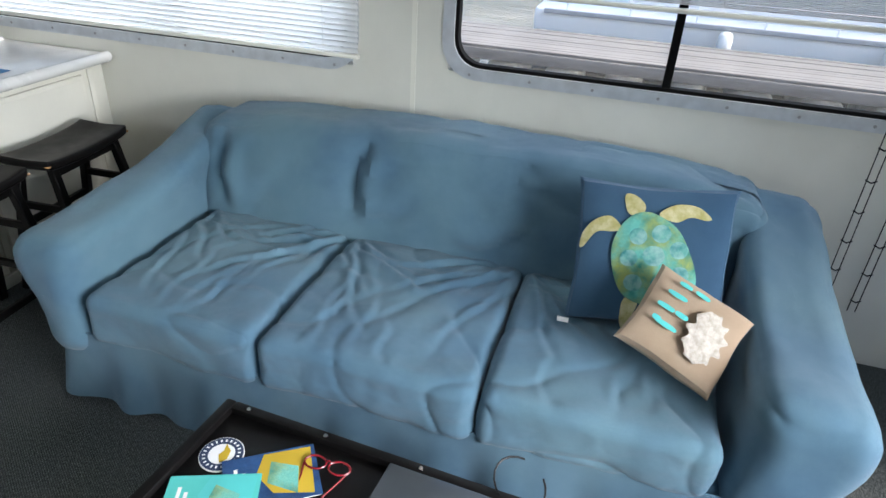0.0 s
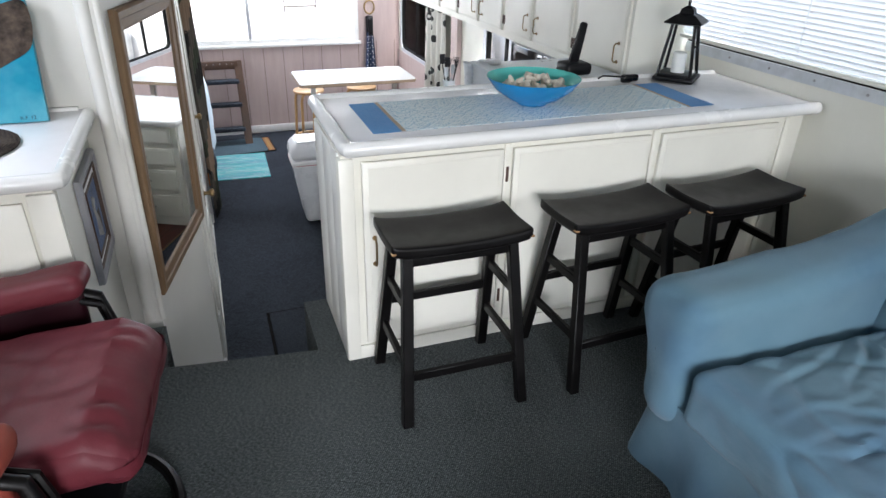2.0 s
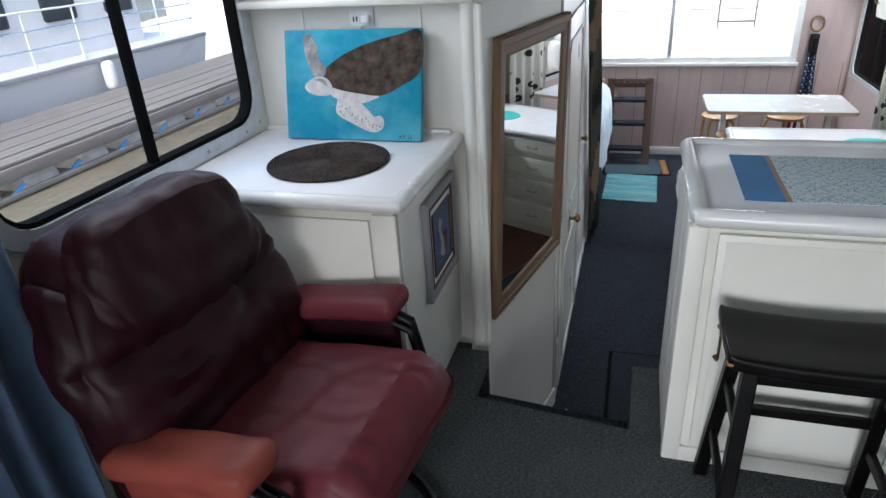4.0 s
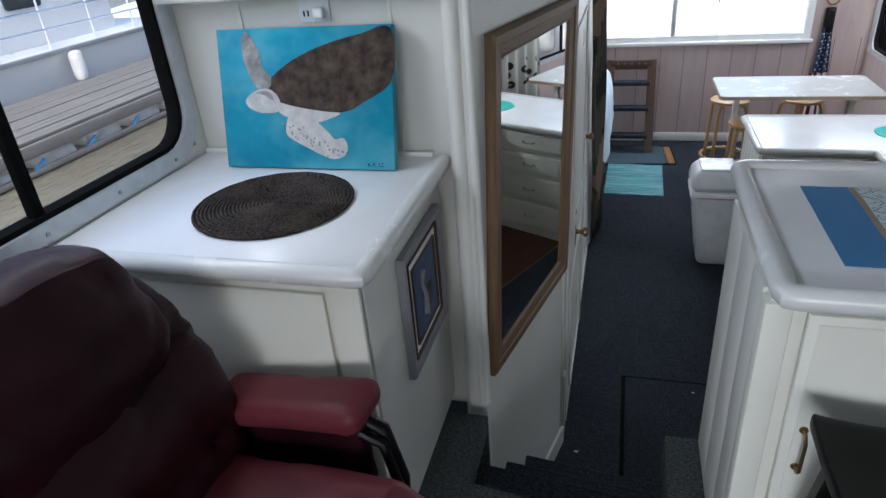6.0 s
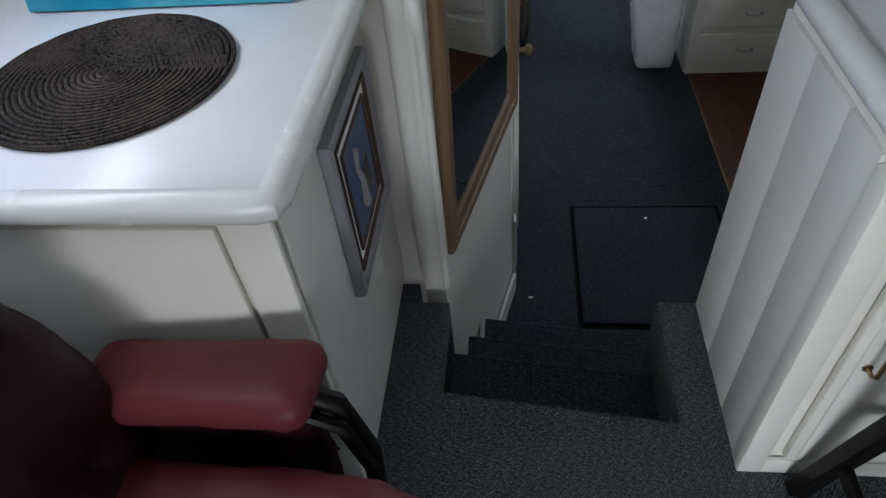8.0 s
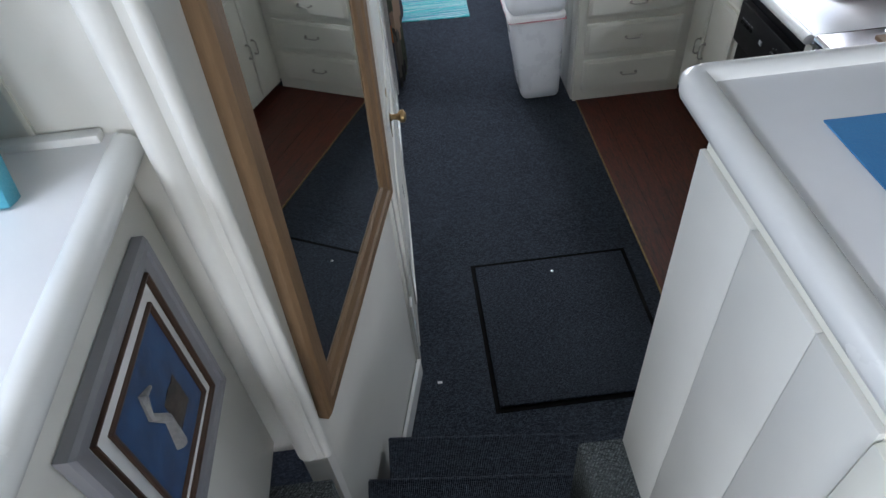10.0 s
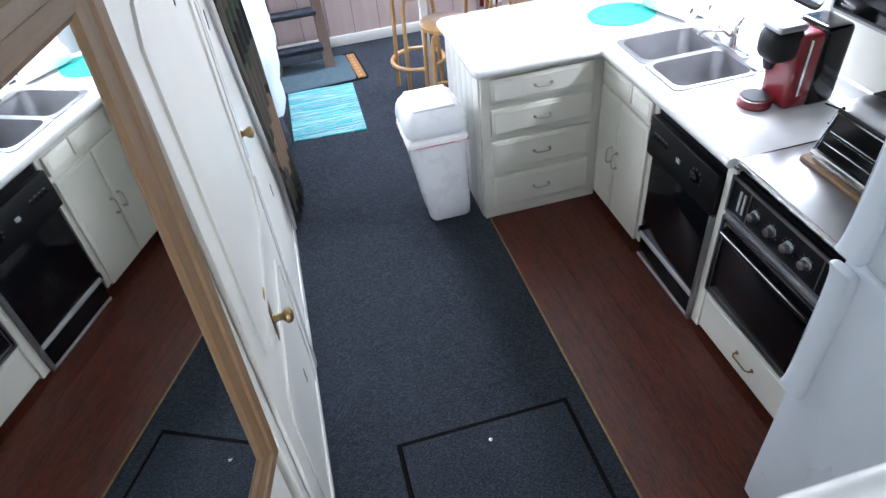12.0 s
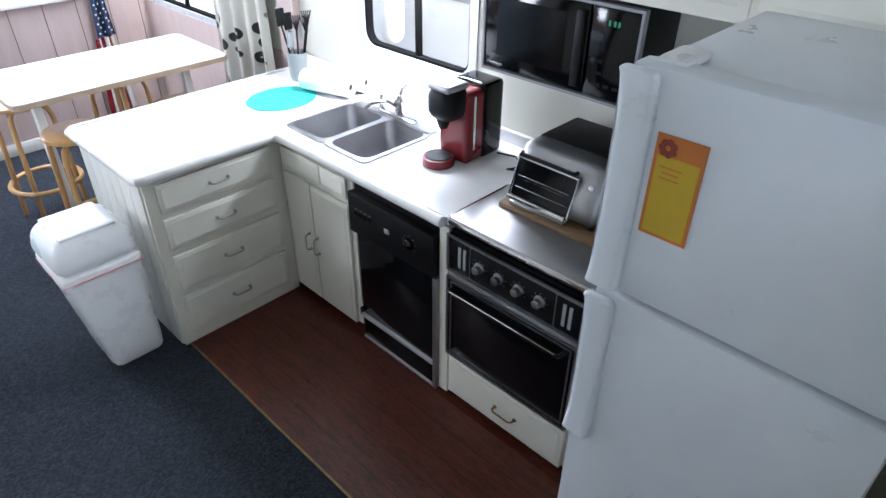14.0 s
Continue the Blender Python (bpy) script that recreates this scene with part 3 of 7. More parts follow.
structure("wall_starboard", wall_x(B(), XR, XR + 0.06, YB, YF, L - 0.1, ZT, [STAR2, STAR1, GAL, DIN]), "wall", "cream painted hull wall with windows")
structure("wall_port", wall_x(B(), XL - 0.06, XL, YB, 0.55, -0.1, ZT, [PORT]), "wall", "cream painted hull wall beside the recliner")
structure("wall_port_forward", box(B(), XL - 0.06, XL, 0.62, YF, L - 0.1, CG), "panel", "pink-washed panelled side wall of the sleeping end")
structure("wall_bow", wall_y(B(), YF, YF + 0.06, XL - 0.06, XR + 0.06, L - 0.1, CG, [BOW]), "panel", "pink-washed panelled end wall below a wide window")
structure("wall_stern", wall_y(B(), YB - 0.06, YB, XL - 0.06, XR + 0.06, -0.1, ZT, [STERN]), "wall", "plain cream end wall")
structure("ceiling", box(B(), XL - 0.06, XR + 0.06, YB - 0.06, 0.55, CE, CE + 0.06), "ceil", "plain white salon ceiling")
structure("ceiling_galley", box(B(), XL - 0.06, XR + 0.06, 0.57, YF + 0.06, CG, CG + 0.06), "ceil", "plain white lower ceiling")
structure("beam", box(B(), -0.62, XR - 0.003, -0.11, -0.05, 1.388, CE - 0.001, 0.008), "wall", "cream painted header above the steps")
structure("wall_above_steps", box(B(), XL, XR - 0.003, 0.551, 0.569, CG - 0.005, CE + 0.05), "wall")
structure("wall_upper_port", box(B(), XL + 0.002, -0.603, 1.0, 1.06, 1.30, CE), "wall")

# angled side wall of the companionway, then the flat wall with the door
W0, W1 = (-0.675, 0.50), (-0.492, 1.30)
structure("wall_companionway", slab(B(), [W0, W1, (-0.55, 1.36), (-0.75, 0.56)], L - 0.1, CG), "board", "white painted companionway wall")
structure("wall_corridor", box(B(), -0.55, -0.485, 1.362, 3.49, L - 0.1, CG), "board", "white painted corridor wall")
structure("wall_cupboard", box(B(), XL, -0.72, 0.55, 0.61, -0.05, 1.30), "board", "white boarded wall behind the painting")
structure("wall_shelf_side", box(B(), -0.72, -0.665, 0.50, 0.61, -0.9, 1.30), "board")
bm = B()
for x in (-1.32, -1.10, -0.88):
    box(bm, x - 0.004, x + 0.004, 0.545, 0.552, 0.86, 1.29)
structure("trim_board_joint", bm, "cab")
structure("trim_post", tube(B(), [(-0.705, 0.515, 0.0), (-0.705, 0.515, 1.315)], 0.026, 14), "board", "half-round painted corner post")
structure("trim_post_inner", tube(B(), [(-0.662, 0.505, 0.0), (-0.662, 0.505, 1.30)], 0.012, 10), "board")
structure("shelf_top", box(B(), XL, -0.68, 0.47, 0.98, 1.305, 1.33, 0.006), "board", "white shelf above the painting")

# upper deck, with the well for the steps
structure("floor", box(B(), XL - 0.06, XR + 0.06, YB - 0.06, 0.09, -0.06, 0.0), "carpet_up", "grey ribbed carpet of the salon")
bm = B()
box(bm, -0.80, -0.65, 0.09, 0.44, -0.06, 0.0)
box(bm, -0.80, -0.65, 0.42, 0.44, L, -0.061)
structure("floor_ledge", bm, "carpet_up", "carpeted ledge beside the steps")
bm = B()
box(bm, -0.10, 0.0, 0.09, 0.45, L, 0.0)
structure("floor_ledge_bar", bm, "carpet_up", "carpeted ledge beside the steps")
structure("floor_bar_base", box(B(), 0.007, XR, 0.09, 0.445, -0.06, -0.001), "carpet_up")
structure("wall_under_deck", box(B(), -0.10, XR, 0.09, 0.15, L, -0.061), "cab")
structure("wall_under_deck_port", box(B(), XL, -0.65, 0.05, 0.089, L, -0.061), "cab")
steps = thing("steps", (-0.35, 0.5, L), "flight of dark carpeted steps down to the galley", "steps")
# nosing at the port end, at the bar end, and how far the step reaches to either side
noses = [(0.400, 0.345, -0.648, -0.101), (0.600, 0.542, -0.625, -0.020), (0.820, 0.752, -0.585, 0.042)]
heel = (0.155, 0.080)
for i, (ya, yb, x0, x1) in enumerate(noses):
    z = -0.184 * (i + 1)
    bm = slab(B(), [(x0, heel[0] - 0.04), (x1, heel[1] - 0.04), (x1, yb), (x0, ya)], L + 0.001, z)
    tube(bm, [(x0 + 0.002, ya - 0.004, z - 0.011), (x1 - 0.002, yb - 0.004, z - 0.011)], 0.0125, 10)
    part("step", bm, "carpet_low", steps)
    heel = (ya, yb)
structure("floor_landing", slab(B(), [(-0.649, 0.0901), (-0.101, 0.0901), (-0.101, 0.092), (-0.649, 0.155)], -0.06, -0.0004), "carpet_up")
structure("trim_landing_edge", tube(B(), [(-0.648, 0.153, -0.012), (-0.102, 0.090, -0.012)], 0.012, 8), "carpet_up")

# lower deck
structure("floor_lower", box(B(), XL - 0.06, XR + 0.06, 0.0, YF + 0.06, L - 0.06, L), "carpet_low", "slate blue carpet of the lower deck")
lam = structure("floor_laminate", box(B(), 0.625, 1.34, 0.66, 3.135, L + 0.001, L + 0.006), "laminate", "dark red wood laminate before the galley units")
bm = B()
for x in (0.745, 0.865, 0.985, 1.105, 1.225):
    box(bm, x - 0.0009, x + 0.0009, 0.66, 3.135, L + 0.006, L + 0.0068)
structure("floor_laminate_joint", bm, "black")
structure("trim_floor_edge", box(B(), 0.617, 0.626, 0.66, 3.135, L + 0.001, L + 0.009, 0.002), "brass", "thin metal strip between carpet and laminate")
structure("baseboard_bow", box(B(), XL + 0.002, XR - 0.002, YF - 0.018, YF - 0.001, L, L + 0.09, 0.004), "gloss", "white baseboard")
structure("baseboard_dinette", box(B(), XR - 0.018, XR - 0.001, 4.0, YF - 0.02, L, L + 0.09, 0.004), "gloss")
bm = beam(B(), (-0.652, 0.56, L + 0.05), (-0.478, 1.30, L + 0.05), 0.014, 0.10)
structure("baseboard_companionway", bm, "gloss", "white baseboard")
structure("panel_dinette", box(B(), XR - 0.012, XR - 0.001, 3.9, YF - 0.002, L + 0.09, 0.0), "panel", "pink-washed panelling")
structure("trim_pilaster", box(B(), XR - 0.05, XR - 0.002, 3.86, 4.02, 0.0, CG), "panel", "pink-washed pilaster between galley and dinette")
bm = B()
for i in range(16):
    x = -1.5 + i * 0.225
    box(bm, x - 0.002, x + 0.002, YF - 0.0025, YF + 0.001, L + 0.09, BOW[2] - 0.03)
structure("trim_panel_groove", bm, "ladder_wood")

hatch = thing("floor_hatch", (0.17, 1.47, L), "carpeted floor hatch with a small screw", "hatch")
bm = B()
box(bm, -0.18, 0.52, 1.09, 1.84, L + 0.001, L + 0.014, 0.005)
part("hatch_lid", bm, "carpet_low", hatch)
part("screw", spin(B(), (0.171, 1.76, L + 0.013), [(0.008, 0), (0.008, 0.002), (0.004, 0.004)], 10), "chrome", hatch)
# gap round the lid, widened into a flat black ring to paint its shadow line
structure("floor_hatch_gap", ring_frame(B(), [(-0.200, 1.068), (0.540, 1.068), (0.540, 1.862), (-0.200, 1.862)], [(-0.18, 1.09), (0.52, 1.09), (0.52, 1.84), (-0.18, 1.84)], lambda u, v, d: (u, v, d), L + 0.0005, L + 0.002), "rubber")
whole("paper_scrap", box(B(), -0.415, -0.395, 1.236, 1.246, L, L + 0.003), "paper_white", "tiny scrap of white litter on the carpet", "litter")


# ---- windows ----
def hull_window(name, y0, y1, z0, z1, x, out, mull=(), label="", frame_w=0.055, r=0.11):
    """A round-cornered aluminium window in a wall across x; out is +1 or -1, towards the outside."""
    w = tagged(new(name), label, "window", "", "structure")
    w.location = (x, (y0 + y1) / 2, z0)
    to3 = lambda u, v, d: (x + out * d, u, v)
    outer = rounded(y0 - 0.028, y1 + 0.028, z0 - 0.028, z1 + 0.028, r + 0.028)
    inner = rounded(y0 + 0.018, y1 - 0.018, z0 + 0.018, z1 - 0.018, r)
    part("window_frame", ring_frame(B(), outer, inner, to3, -0.008, 0.05), "alu", w, "brushed aluminium frame with screws")
    rub = rounded(y0 + 0.032, y1 - 0.032, z0 + 0.032, z1 - 0.032, r - 0.012)
    part("window_seal", ring_frame(B(), inner, rub, to3, 0.004, 0.045), "rubber", w, "black rubber seal")
    for y in mull:
        part("window_bar", box(B(), x + out * 0.010, x + out * 0.034, y - 0.015, y + 0.015, z0 + 0.02, z1 - 0.02, 0.003), "rubber", w, "black window bar")
    cuts = [y0 + 0.03] + list(mull) + [y1 - 0.03]
    for a, b in zip(cuts, cuts[1:]):
        g = part("pane", box(B(), x + out * 0.024, x + out * 0.028, a, b, z0 + 0.03, z1 - 0.03), "glass", w, smooth=False)
        g.visible_shadow = False
    bm = B()
    for y in np.arange(y0 + 0.08, y1 - 0.05, 0.24):
        spin(bm, (x - out * 0.0085, float(y), z0 - 0.006), [(0.006, 0), (0.006, -out * 0.002)], 8, axis="x")
    part("screws", bm, "steel", w)
    return w


hull_window("window_port", *PORT, XL, -1, (-0.085,), "round-cornered aluminium window with a black bar")
hull_window("window_starboard_aft", *STAR2, XR, 1, (-2.53,), "round-cornered aluminium window above the sofa")
hull_window("window_starboard", *STAR1, XR, 1, (-0.46,), "aluminium window behind a lowered white blind")
hull_window("window_galley", *GAL, XR, 1, (2.92,), "round-cornered window above the sink", r=0.07)
hull_window("window_dinette", *DIN, XR, 1, (5.3,), "round-cornered window beside the dinette", r=0.09)

bow = tagged(new("window_bow"), "wide white-framed sliding window", "window", "", "structure")
bow.location = ((BOW[0] + BOW[1]) / 2, YF, BOW[2])
o = [(BOW[0] - 0.03, BOW[2] - 0.04), (BOW[1] + 0.03, BOW[2] - 0.04), (BOW[1] + 0.03, BOW[3] + 0.03), (BOW[0] - 0.03, BOW[3] + 0.03)]
i_ = [(BOW[0] + 0.03, BOW[2] + 0.03), (BOW[1] - 0.03, BOW[2] + 0.03), (BOW[1] - 0.03, BOW[3] - 0.03), (BOW[0] + 0.03, BOW[3] - 0.03)]
part("window_frame", ring_frame(B(), o, i_, lambda u, v, d: (u, YF + d, v), -0.012, 0.05), "gloss", bow)
part("window_sill", box(B(), BOW[0] - 0.05, BOW[1] + 0.05, YF - 0.05, YF - 0.012, BOW[2] - 0.055, BOW[2] - 0.02, 0.006), "gloss", bow)
part("window_bar", box(B(), 0.155, 0.195, YF + 0.002, YF + 0.045, BOW[2] + 0.02, BOW[3] - 0.02, 0.004), "alu", bow)
for a, b in ((BOW[0], 0.17), (0.18, BOW[1])):
    part("pane", box(B(), a + 0.02, b - 0.0, YF + 0.022, YF + 0.026, BOW[2] + 0.02, BOW[3] - 0.02), "glass", bow, smooth=False).visible_shadow = False


# ---- blinds ----
def blind(name, y0, y1, ztop, zbot, pitch, label, stacked=0):
    b = thing(name, (XR - 0.04, (y0 + y1) / 2, zbot), label, "blind")
    part("head_rail", box(B(), XR - 0.06, XR - 0.02, y0, y1, ztop, ztop + 0.04, 0.003), "gloss", b)
    part("bottom_rail", box(B(), XR - 0.057, XR - 0.028, y0, y1, zbot, zbot + 0.016, 0.004), "cab", b)
    slat = None
    z = zbot + 0.03
    k = 0
    while z < ztop - 0.01:
        tight = k < stacked
        m = pose(XR - 0.042, (y0 + y1) / 2, z, 0, 0 if tight else 57, 0)
        if slat is None or (k == stacked):
            bm = sheet(B(), lambda u, v: Vector(((u - 0.5) * 0.027, (v - 0.5) * (y1 - y0 - 0.01), 0.0025 * math.sin(math.pi * u))), 4, 1, 0.0006)
            data = bpy.data.meshes.new("slat")
            bm.to_mesh(data)
            bm.free()
            data.materials.append(M["slat"])
            slat = data
        ob = new("slat", slat)
        ob.parent = b
        ob.matrix_basis = world_of(b).inverted() @ m
        z += 0.006 if tight else pitch
        k += 1
    for y in (y0 + 0.15, (y0 + y1) / 2 - 0.02, y1 - 0.15):
        bm = B()
        tube(bm, [(XR - 0.058, y, zbot), (XR - 0.058, y, ztop)], 0.0012, 5)
        tube(bm, [(XR - 0.026, y, zbot), (XR - 0.026, y, ztop)], 0.0012, 5)
        part("ladder_cord", bm, "paper_white", b)
    return b


blind("venetian_blind", -1.335, 1.50, 1.80, 0.978, 0.0215, "lowered white venetian blind over the bar window")
blind("raised_blind", -3.62, -1.64, 1.80, 1.27, 0.0215, "half-raised white venetian blind, its lower slats stacked", 22)
structure("trim_wall_seam", box(B(), XR - 0.004, XR + 0.001, -1.565, -1.545, 0.0, CE), "cab", "narrow painted joint strip")


# ---- cabinets ----
def leaf(parent, axis, at, u0, u1, z0, z1, out, mat="cab", name="door", label=""):
    """A raised door or drawer front in the plane axis = at, with a groove round its edge."""
    bm = B()
    t = 0.018 * out
    if axis == "y":
        box(bm, u0, u1, at, at + t, z0, z1, 0.004)
        box(bm, u0 + 0.018, u1 - 0.018, at + t, at + t + 0.003 * out, z0 + 0.018, z1 - 0.018, 0.0015, 1)
    else:
        box(bm, at, at + t, u0, u1, z0, z1, 0.004)
        box(bm, at + t, at + t + 0.003 * out, u0 + 0.018, u1 - 0.018, z0 + 0.018, z1 - 0.018, 0.0015, 1)
    return part(name, bm, mat, parent, label)


def hinge(parent, p, out):
    bm = B()
    tube(bm, [Vector(p) + Vector((0, 0, -0.028)) + Vector(out) * 0.006, Vector(p) + Vector((0, 0, 0.028)) + Vector(out) * 0.006], 0.006, 8)
    return part("hinge", bm, "ladder_wood", parent, "dark bronze hinge")


# bar between salon and galley
bar = thing("bar_cabinet", (0.95, 0.28, 0.0), "white painted bar cabinet with three doors", "cabinet")
bm = box(B(), 0.006, XR - 0.002, 0.0, 0.445, 0.0, 0.812)
part("body", bm, "cab", bar)
part("plinth", box(B(), 0.0, XR - 0.003, -0.012, -0.001, 0.0, 0.055, 0.003), "cab", bar)
for u0, u1, hl in ((0.07, 0.575, "l"), (0.615, 1.185, "m"), (1.235, 1.80, "m")):
    d = leaf(bar, "y", -0.001, u0, u1, 0.07, 0.775, -1)
    if hl == "l":
        pull_handle(d, (0.105, -0.022, 0.455), "z", (0, -1, 0), 0.10)
        for z in (0.18, 0.68):
            hinge(bar, (0.595, -0.003, z), (0, -1, 0))
for x in (0.594, 1.21, 1.85):
    part("stile", box(B(), x - 0.012, x + 0.012, -0.010, -0.001, 0.06, 0.79, 0.003), "cab", bar)
part("corner_trim", box(B(), -0.006, 0.045, -0.014, 0.03, 0.0, 0.79, 0.006), "cab", bar)
for i, (a, b) in enumerate(((0.0305, 0.140), (0.141, 0.290), (0.291, 0.446))):
    part("side_board", box(B(), -0.003, 0.0055, a, b, -0.28 if a > 0.1 else 0.0, 0.80, 0.0004), "board", bar)
part("body_lower", box(B(), 0.006, 0.62, 0.151, 0.445, L, -0.061), "board", bar)
worktop = thing("bar_worktop", (0.95, 0.25, 0.80), "white laminate bar worktop with a raised rounded rim", "worktop")
part("top", box(B(), 0.010, XR - 0.003, -0.065, 0.545, 0.801, 0.838, 0.003), "formica", worktop)
rim = [(XR - 0.02, -0.067, 0.828), (0.030, -0.067, 0.828), (0.017, -0.063, 0.828), (0.013, -0.050, 0.828), (0.015, 0.530, 0.828), (0.019, 0.541, 0.828), (0.030, 0.545, 0.828), (XR - 0.02, 0.545, 0.828)]
part("rim", tube(B(), rim, 0.024, 12), "gloss", worktop)

worktop.location.z += 0.012

# side cabinet with the painting
sc = thing("side_cabinet", (-1.15, 0.2, 0.0), "white painted side cabinet below the window", "cabinet")
part("body", box(B(), XL + 0.002, -0.795, -0.075, 0.548, 0.0, 0.818), "cab", sc)
part("front_panel", box(B(), XL + 0.10, -0.87, -0.088, -0.076, 0.05, 0.78, 0.003), "cab", sc)
part("corner_trim", box(B(), -0.86, -0.787, -0.086, -0.07, 0.0, 0.80, 0.005), "cab", sc)
part("side_panel", box(B(), -0.7945, -0.786, -0.06, 0.545, 0.0, 0.80, 0.002), "board", sc)
st = thing("side_worktop", (-1.15, 0.2, 0.81), "white laminate cabinet top with a rounded rim", "worktop")
part("top", box(B(), XL + 0.003, -0.775, -0.11, 0.549, 0.811, 0.853, 0.003), "formica", st)
part("rim", tube(B(), [(XL + 0.01, -0.118, 0.835), (-0.782, -0.118, 0.835), (-0.770, -0.114, 0.835), (-0.766, -0.103, 0.835), (-0.768, 0.535, 0.835)], 0.023, 12), "gloss", st)
st.location += Vector((0.002, 0.004, 0.010))
part("backsplash", box(B(), XL + 0.003, -0.79, 0.528, 0.549, 0.853, 0.875, 0.004), "gloss", st)

# galley: peninsula of drawers
pen = thing("drawer_unit", (0.93, 3.45, L), "cream cabinet of four drawers at the end of the counter", "cabinet")
part("body", box(B(), 0.60, 1.255, 3.14, 3.80, L, -0.05), "cab", pen)
for z0, z1 in ((-0.20, -0.065), (-0.385, -0.235), (-0.61, -0.42), (-0.845, -0.645)):
    d = leaf(pen, "y", 3.139, 0.645, 1.195, z0, z1, -1, name="drawer")
    pull_handle(d, (0.92, 3.118, (z0 + z1) / 2), "x", (0, -1, 0), 0.088, "nickel", label="bent nickel pull")
for a in np.arange(3.16, 3.79, 0.105):
    part("side_board", box(B(), 0.591, 0.5995, float(a), float(a) + 0.1, L, -0.06, 0.003), "board", pen)

sink_cab = thing("sink_cabinet", (1.6, 2.85, L), "cream cabinet below the sink with two doors", "cabinet")
bm = box(B(), 1.257, XR - 0.002, 2.60, 3.80, L + 0.06, -0.19)
box(bm, 1.257, 1.30, 2.60, 3.80, -0.19, -0.05)
box(bm, 1.30, XR - 0.002, 3.20, 3.80, -0.19, -0.05)
part("body", bm, "cab", sink_cab)
part("toe_kick", box(B(), 1.30, 1.34, 2.60, 3.135, L + 0.001, L + 0.06), "ladder_wood", sink_cab)
for u0, u1, hy in ((2.63, 2.90, 2.873), (2.908, 3.11, 2.937)):
    d = leaf(sink_cab, "x", 1.256, u0, u1, -0.86, -0.20, -1)
    pull_handle(d, (1.233, hy, -0.52), "z", (-1, 0, 0), 0.088, "nickel", label="bent nickel pull")
for u0, u1 in ((2.63, 2.81), (2.82, 3.11)):
    leaf(sink_cab, "x", 1.256, u0, u1, -0.17, -0.07, -1, name="false_front")
filler = thing("oven_cabinet", (1.6, 1.75, L), "cream cabinet around the oven, with a drawer below it", "cabinet")
part("side_left", box(B(), 1.25, XR - 0.002, 2.03, 2.078, L + 0.02, -0.05), "cab", filler)
part("base", box(B(), 1.262, XR - 0.002, 1.40, 2.03, L + 0.05, -0.65), "cab", filler)
part("side_right", box(B(), 1.25, XR - 0.002, 1.36, 1.415, L + 0.02, -0.05), "cab", filler)
part("toe_kick", box(B(), 1.30, 1.34, 1.40, 2.6, L + 0.001, L + 0.05), "ladder_wood", filler)
d = leaf(filler, "x", 1.261, 1.43, 2.015, -0.87, -0.665, -1, name="drawer")
pull_handle(d, (1.238, 1.70, -0.77), "y", (-1, 0, 0), 0.10, "brass")

# worktop with the sink cut out of it
SX0, SX1, SY0, SY1 = 1.33, 1.72, 2.60, 3.15
gw = thing("galley_worktop", (1.3, 3.2, -0.05), "white laminate galley worktop with a rounded rim", "worktop")
bm = B()
gx, gy = [0.60, 1.255, SX0, SX1, XR - 0.003], [2.04, SY0, SY1, 3.12, 3.82]
if SY1 > 3.12:
    gy = [2.04, SY0, 3.12, SY1, 3.82]
for zz in (-0.045, -0.012):
    vs = {(i, j): bm.verts.new((gx[i], gy[j], zz)) for i in range(5) for j in range(5)}
    for i in range(4):
        for j in range(4):
            inside = gx[i] >= 1.25 or gy[j] >= 3.11
            hole = gx[i] == SX0 and SY0 <= gy[j] < SY1
            if inside and not hole:
                q = [vs[i, j], vs[i + 1, j], vs[i + 1, j + 1], vs[i, j + 1]]
                bm.faces.new(q if zz > -0.02 else q[::-1])
bm.verts.index_update()
lo = {(round(v.co.x, 4), round(v.co.y, 4)): v for v in bm.verts if v.co.z < -0.03}
for e in [e for e in bm.edges if e.is_boundary and e.verts[0].co.z > -0.02]:
    a, b = e.verts
    bm.faces.new((a, b, lo[round(b.co.x, 4), round(b.co.y, 4)], lo[round(a.co.x, 4), round(a.co.y, 4)]))
for v in [v for v in bm.verts if not v.link_faces]:
    bm.verts.remove(v)
bmesh.ops.recalc_face_normals(bm, faces=bm.faces[:])
part("top", bm, "formica", gw)
part("rim", tube(B(), [(1.235, 2.05, -0.026), (1.235, 3.09, -0.026), (1.222, 3.113, -0.026), (1.20, 3.12, -0.026), (0.61, 3.12, -0.026), (0.587, 3.13, -0.026), (0.58, 3.155, -0.026), (0.58, 3.82, -0.026), (0.6, 3.84, -0.026), (XR - 0.01, 3.84, -0.026)], 0.022, 12), "gloss", gw)
part("backsplash", box(B(), XR - 0.03, XR - 0.003, 2.04, 3.83, -0.012, 0.045, 0.006), "formica", gw)

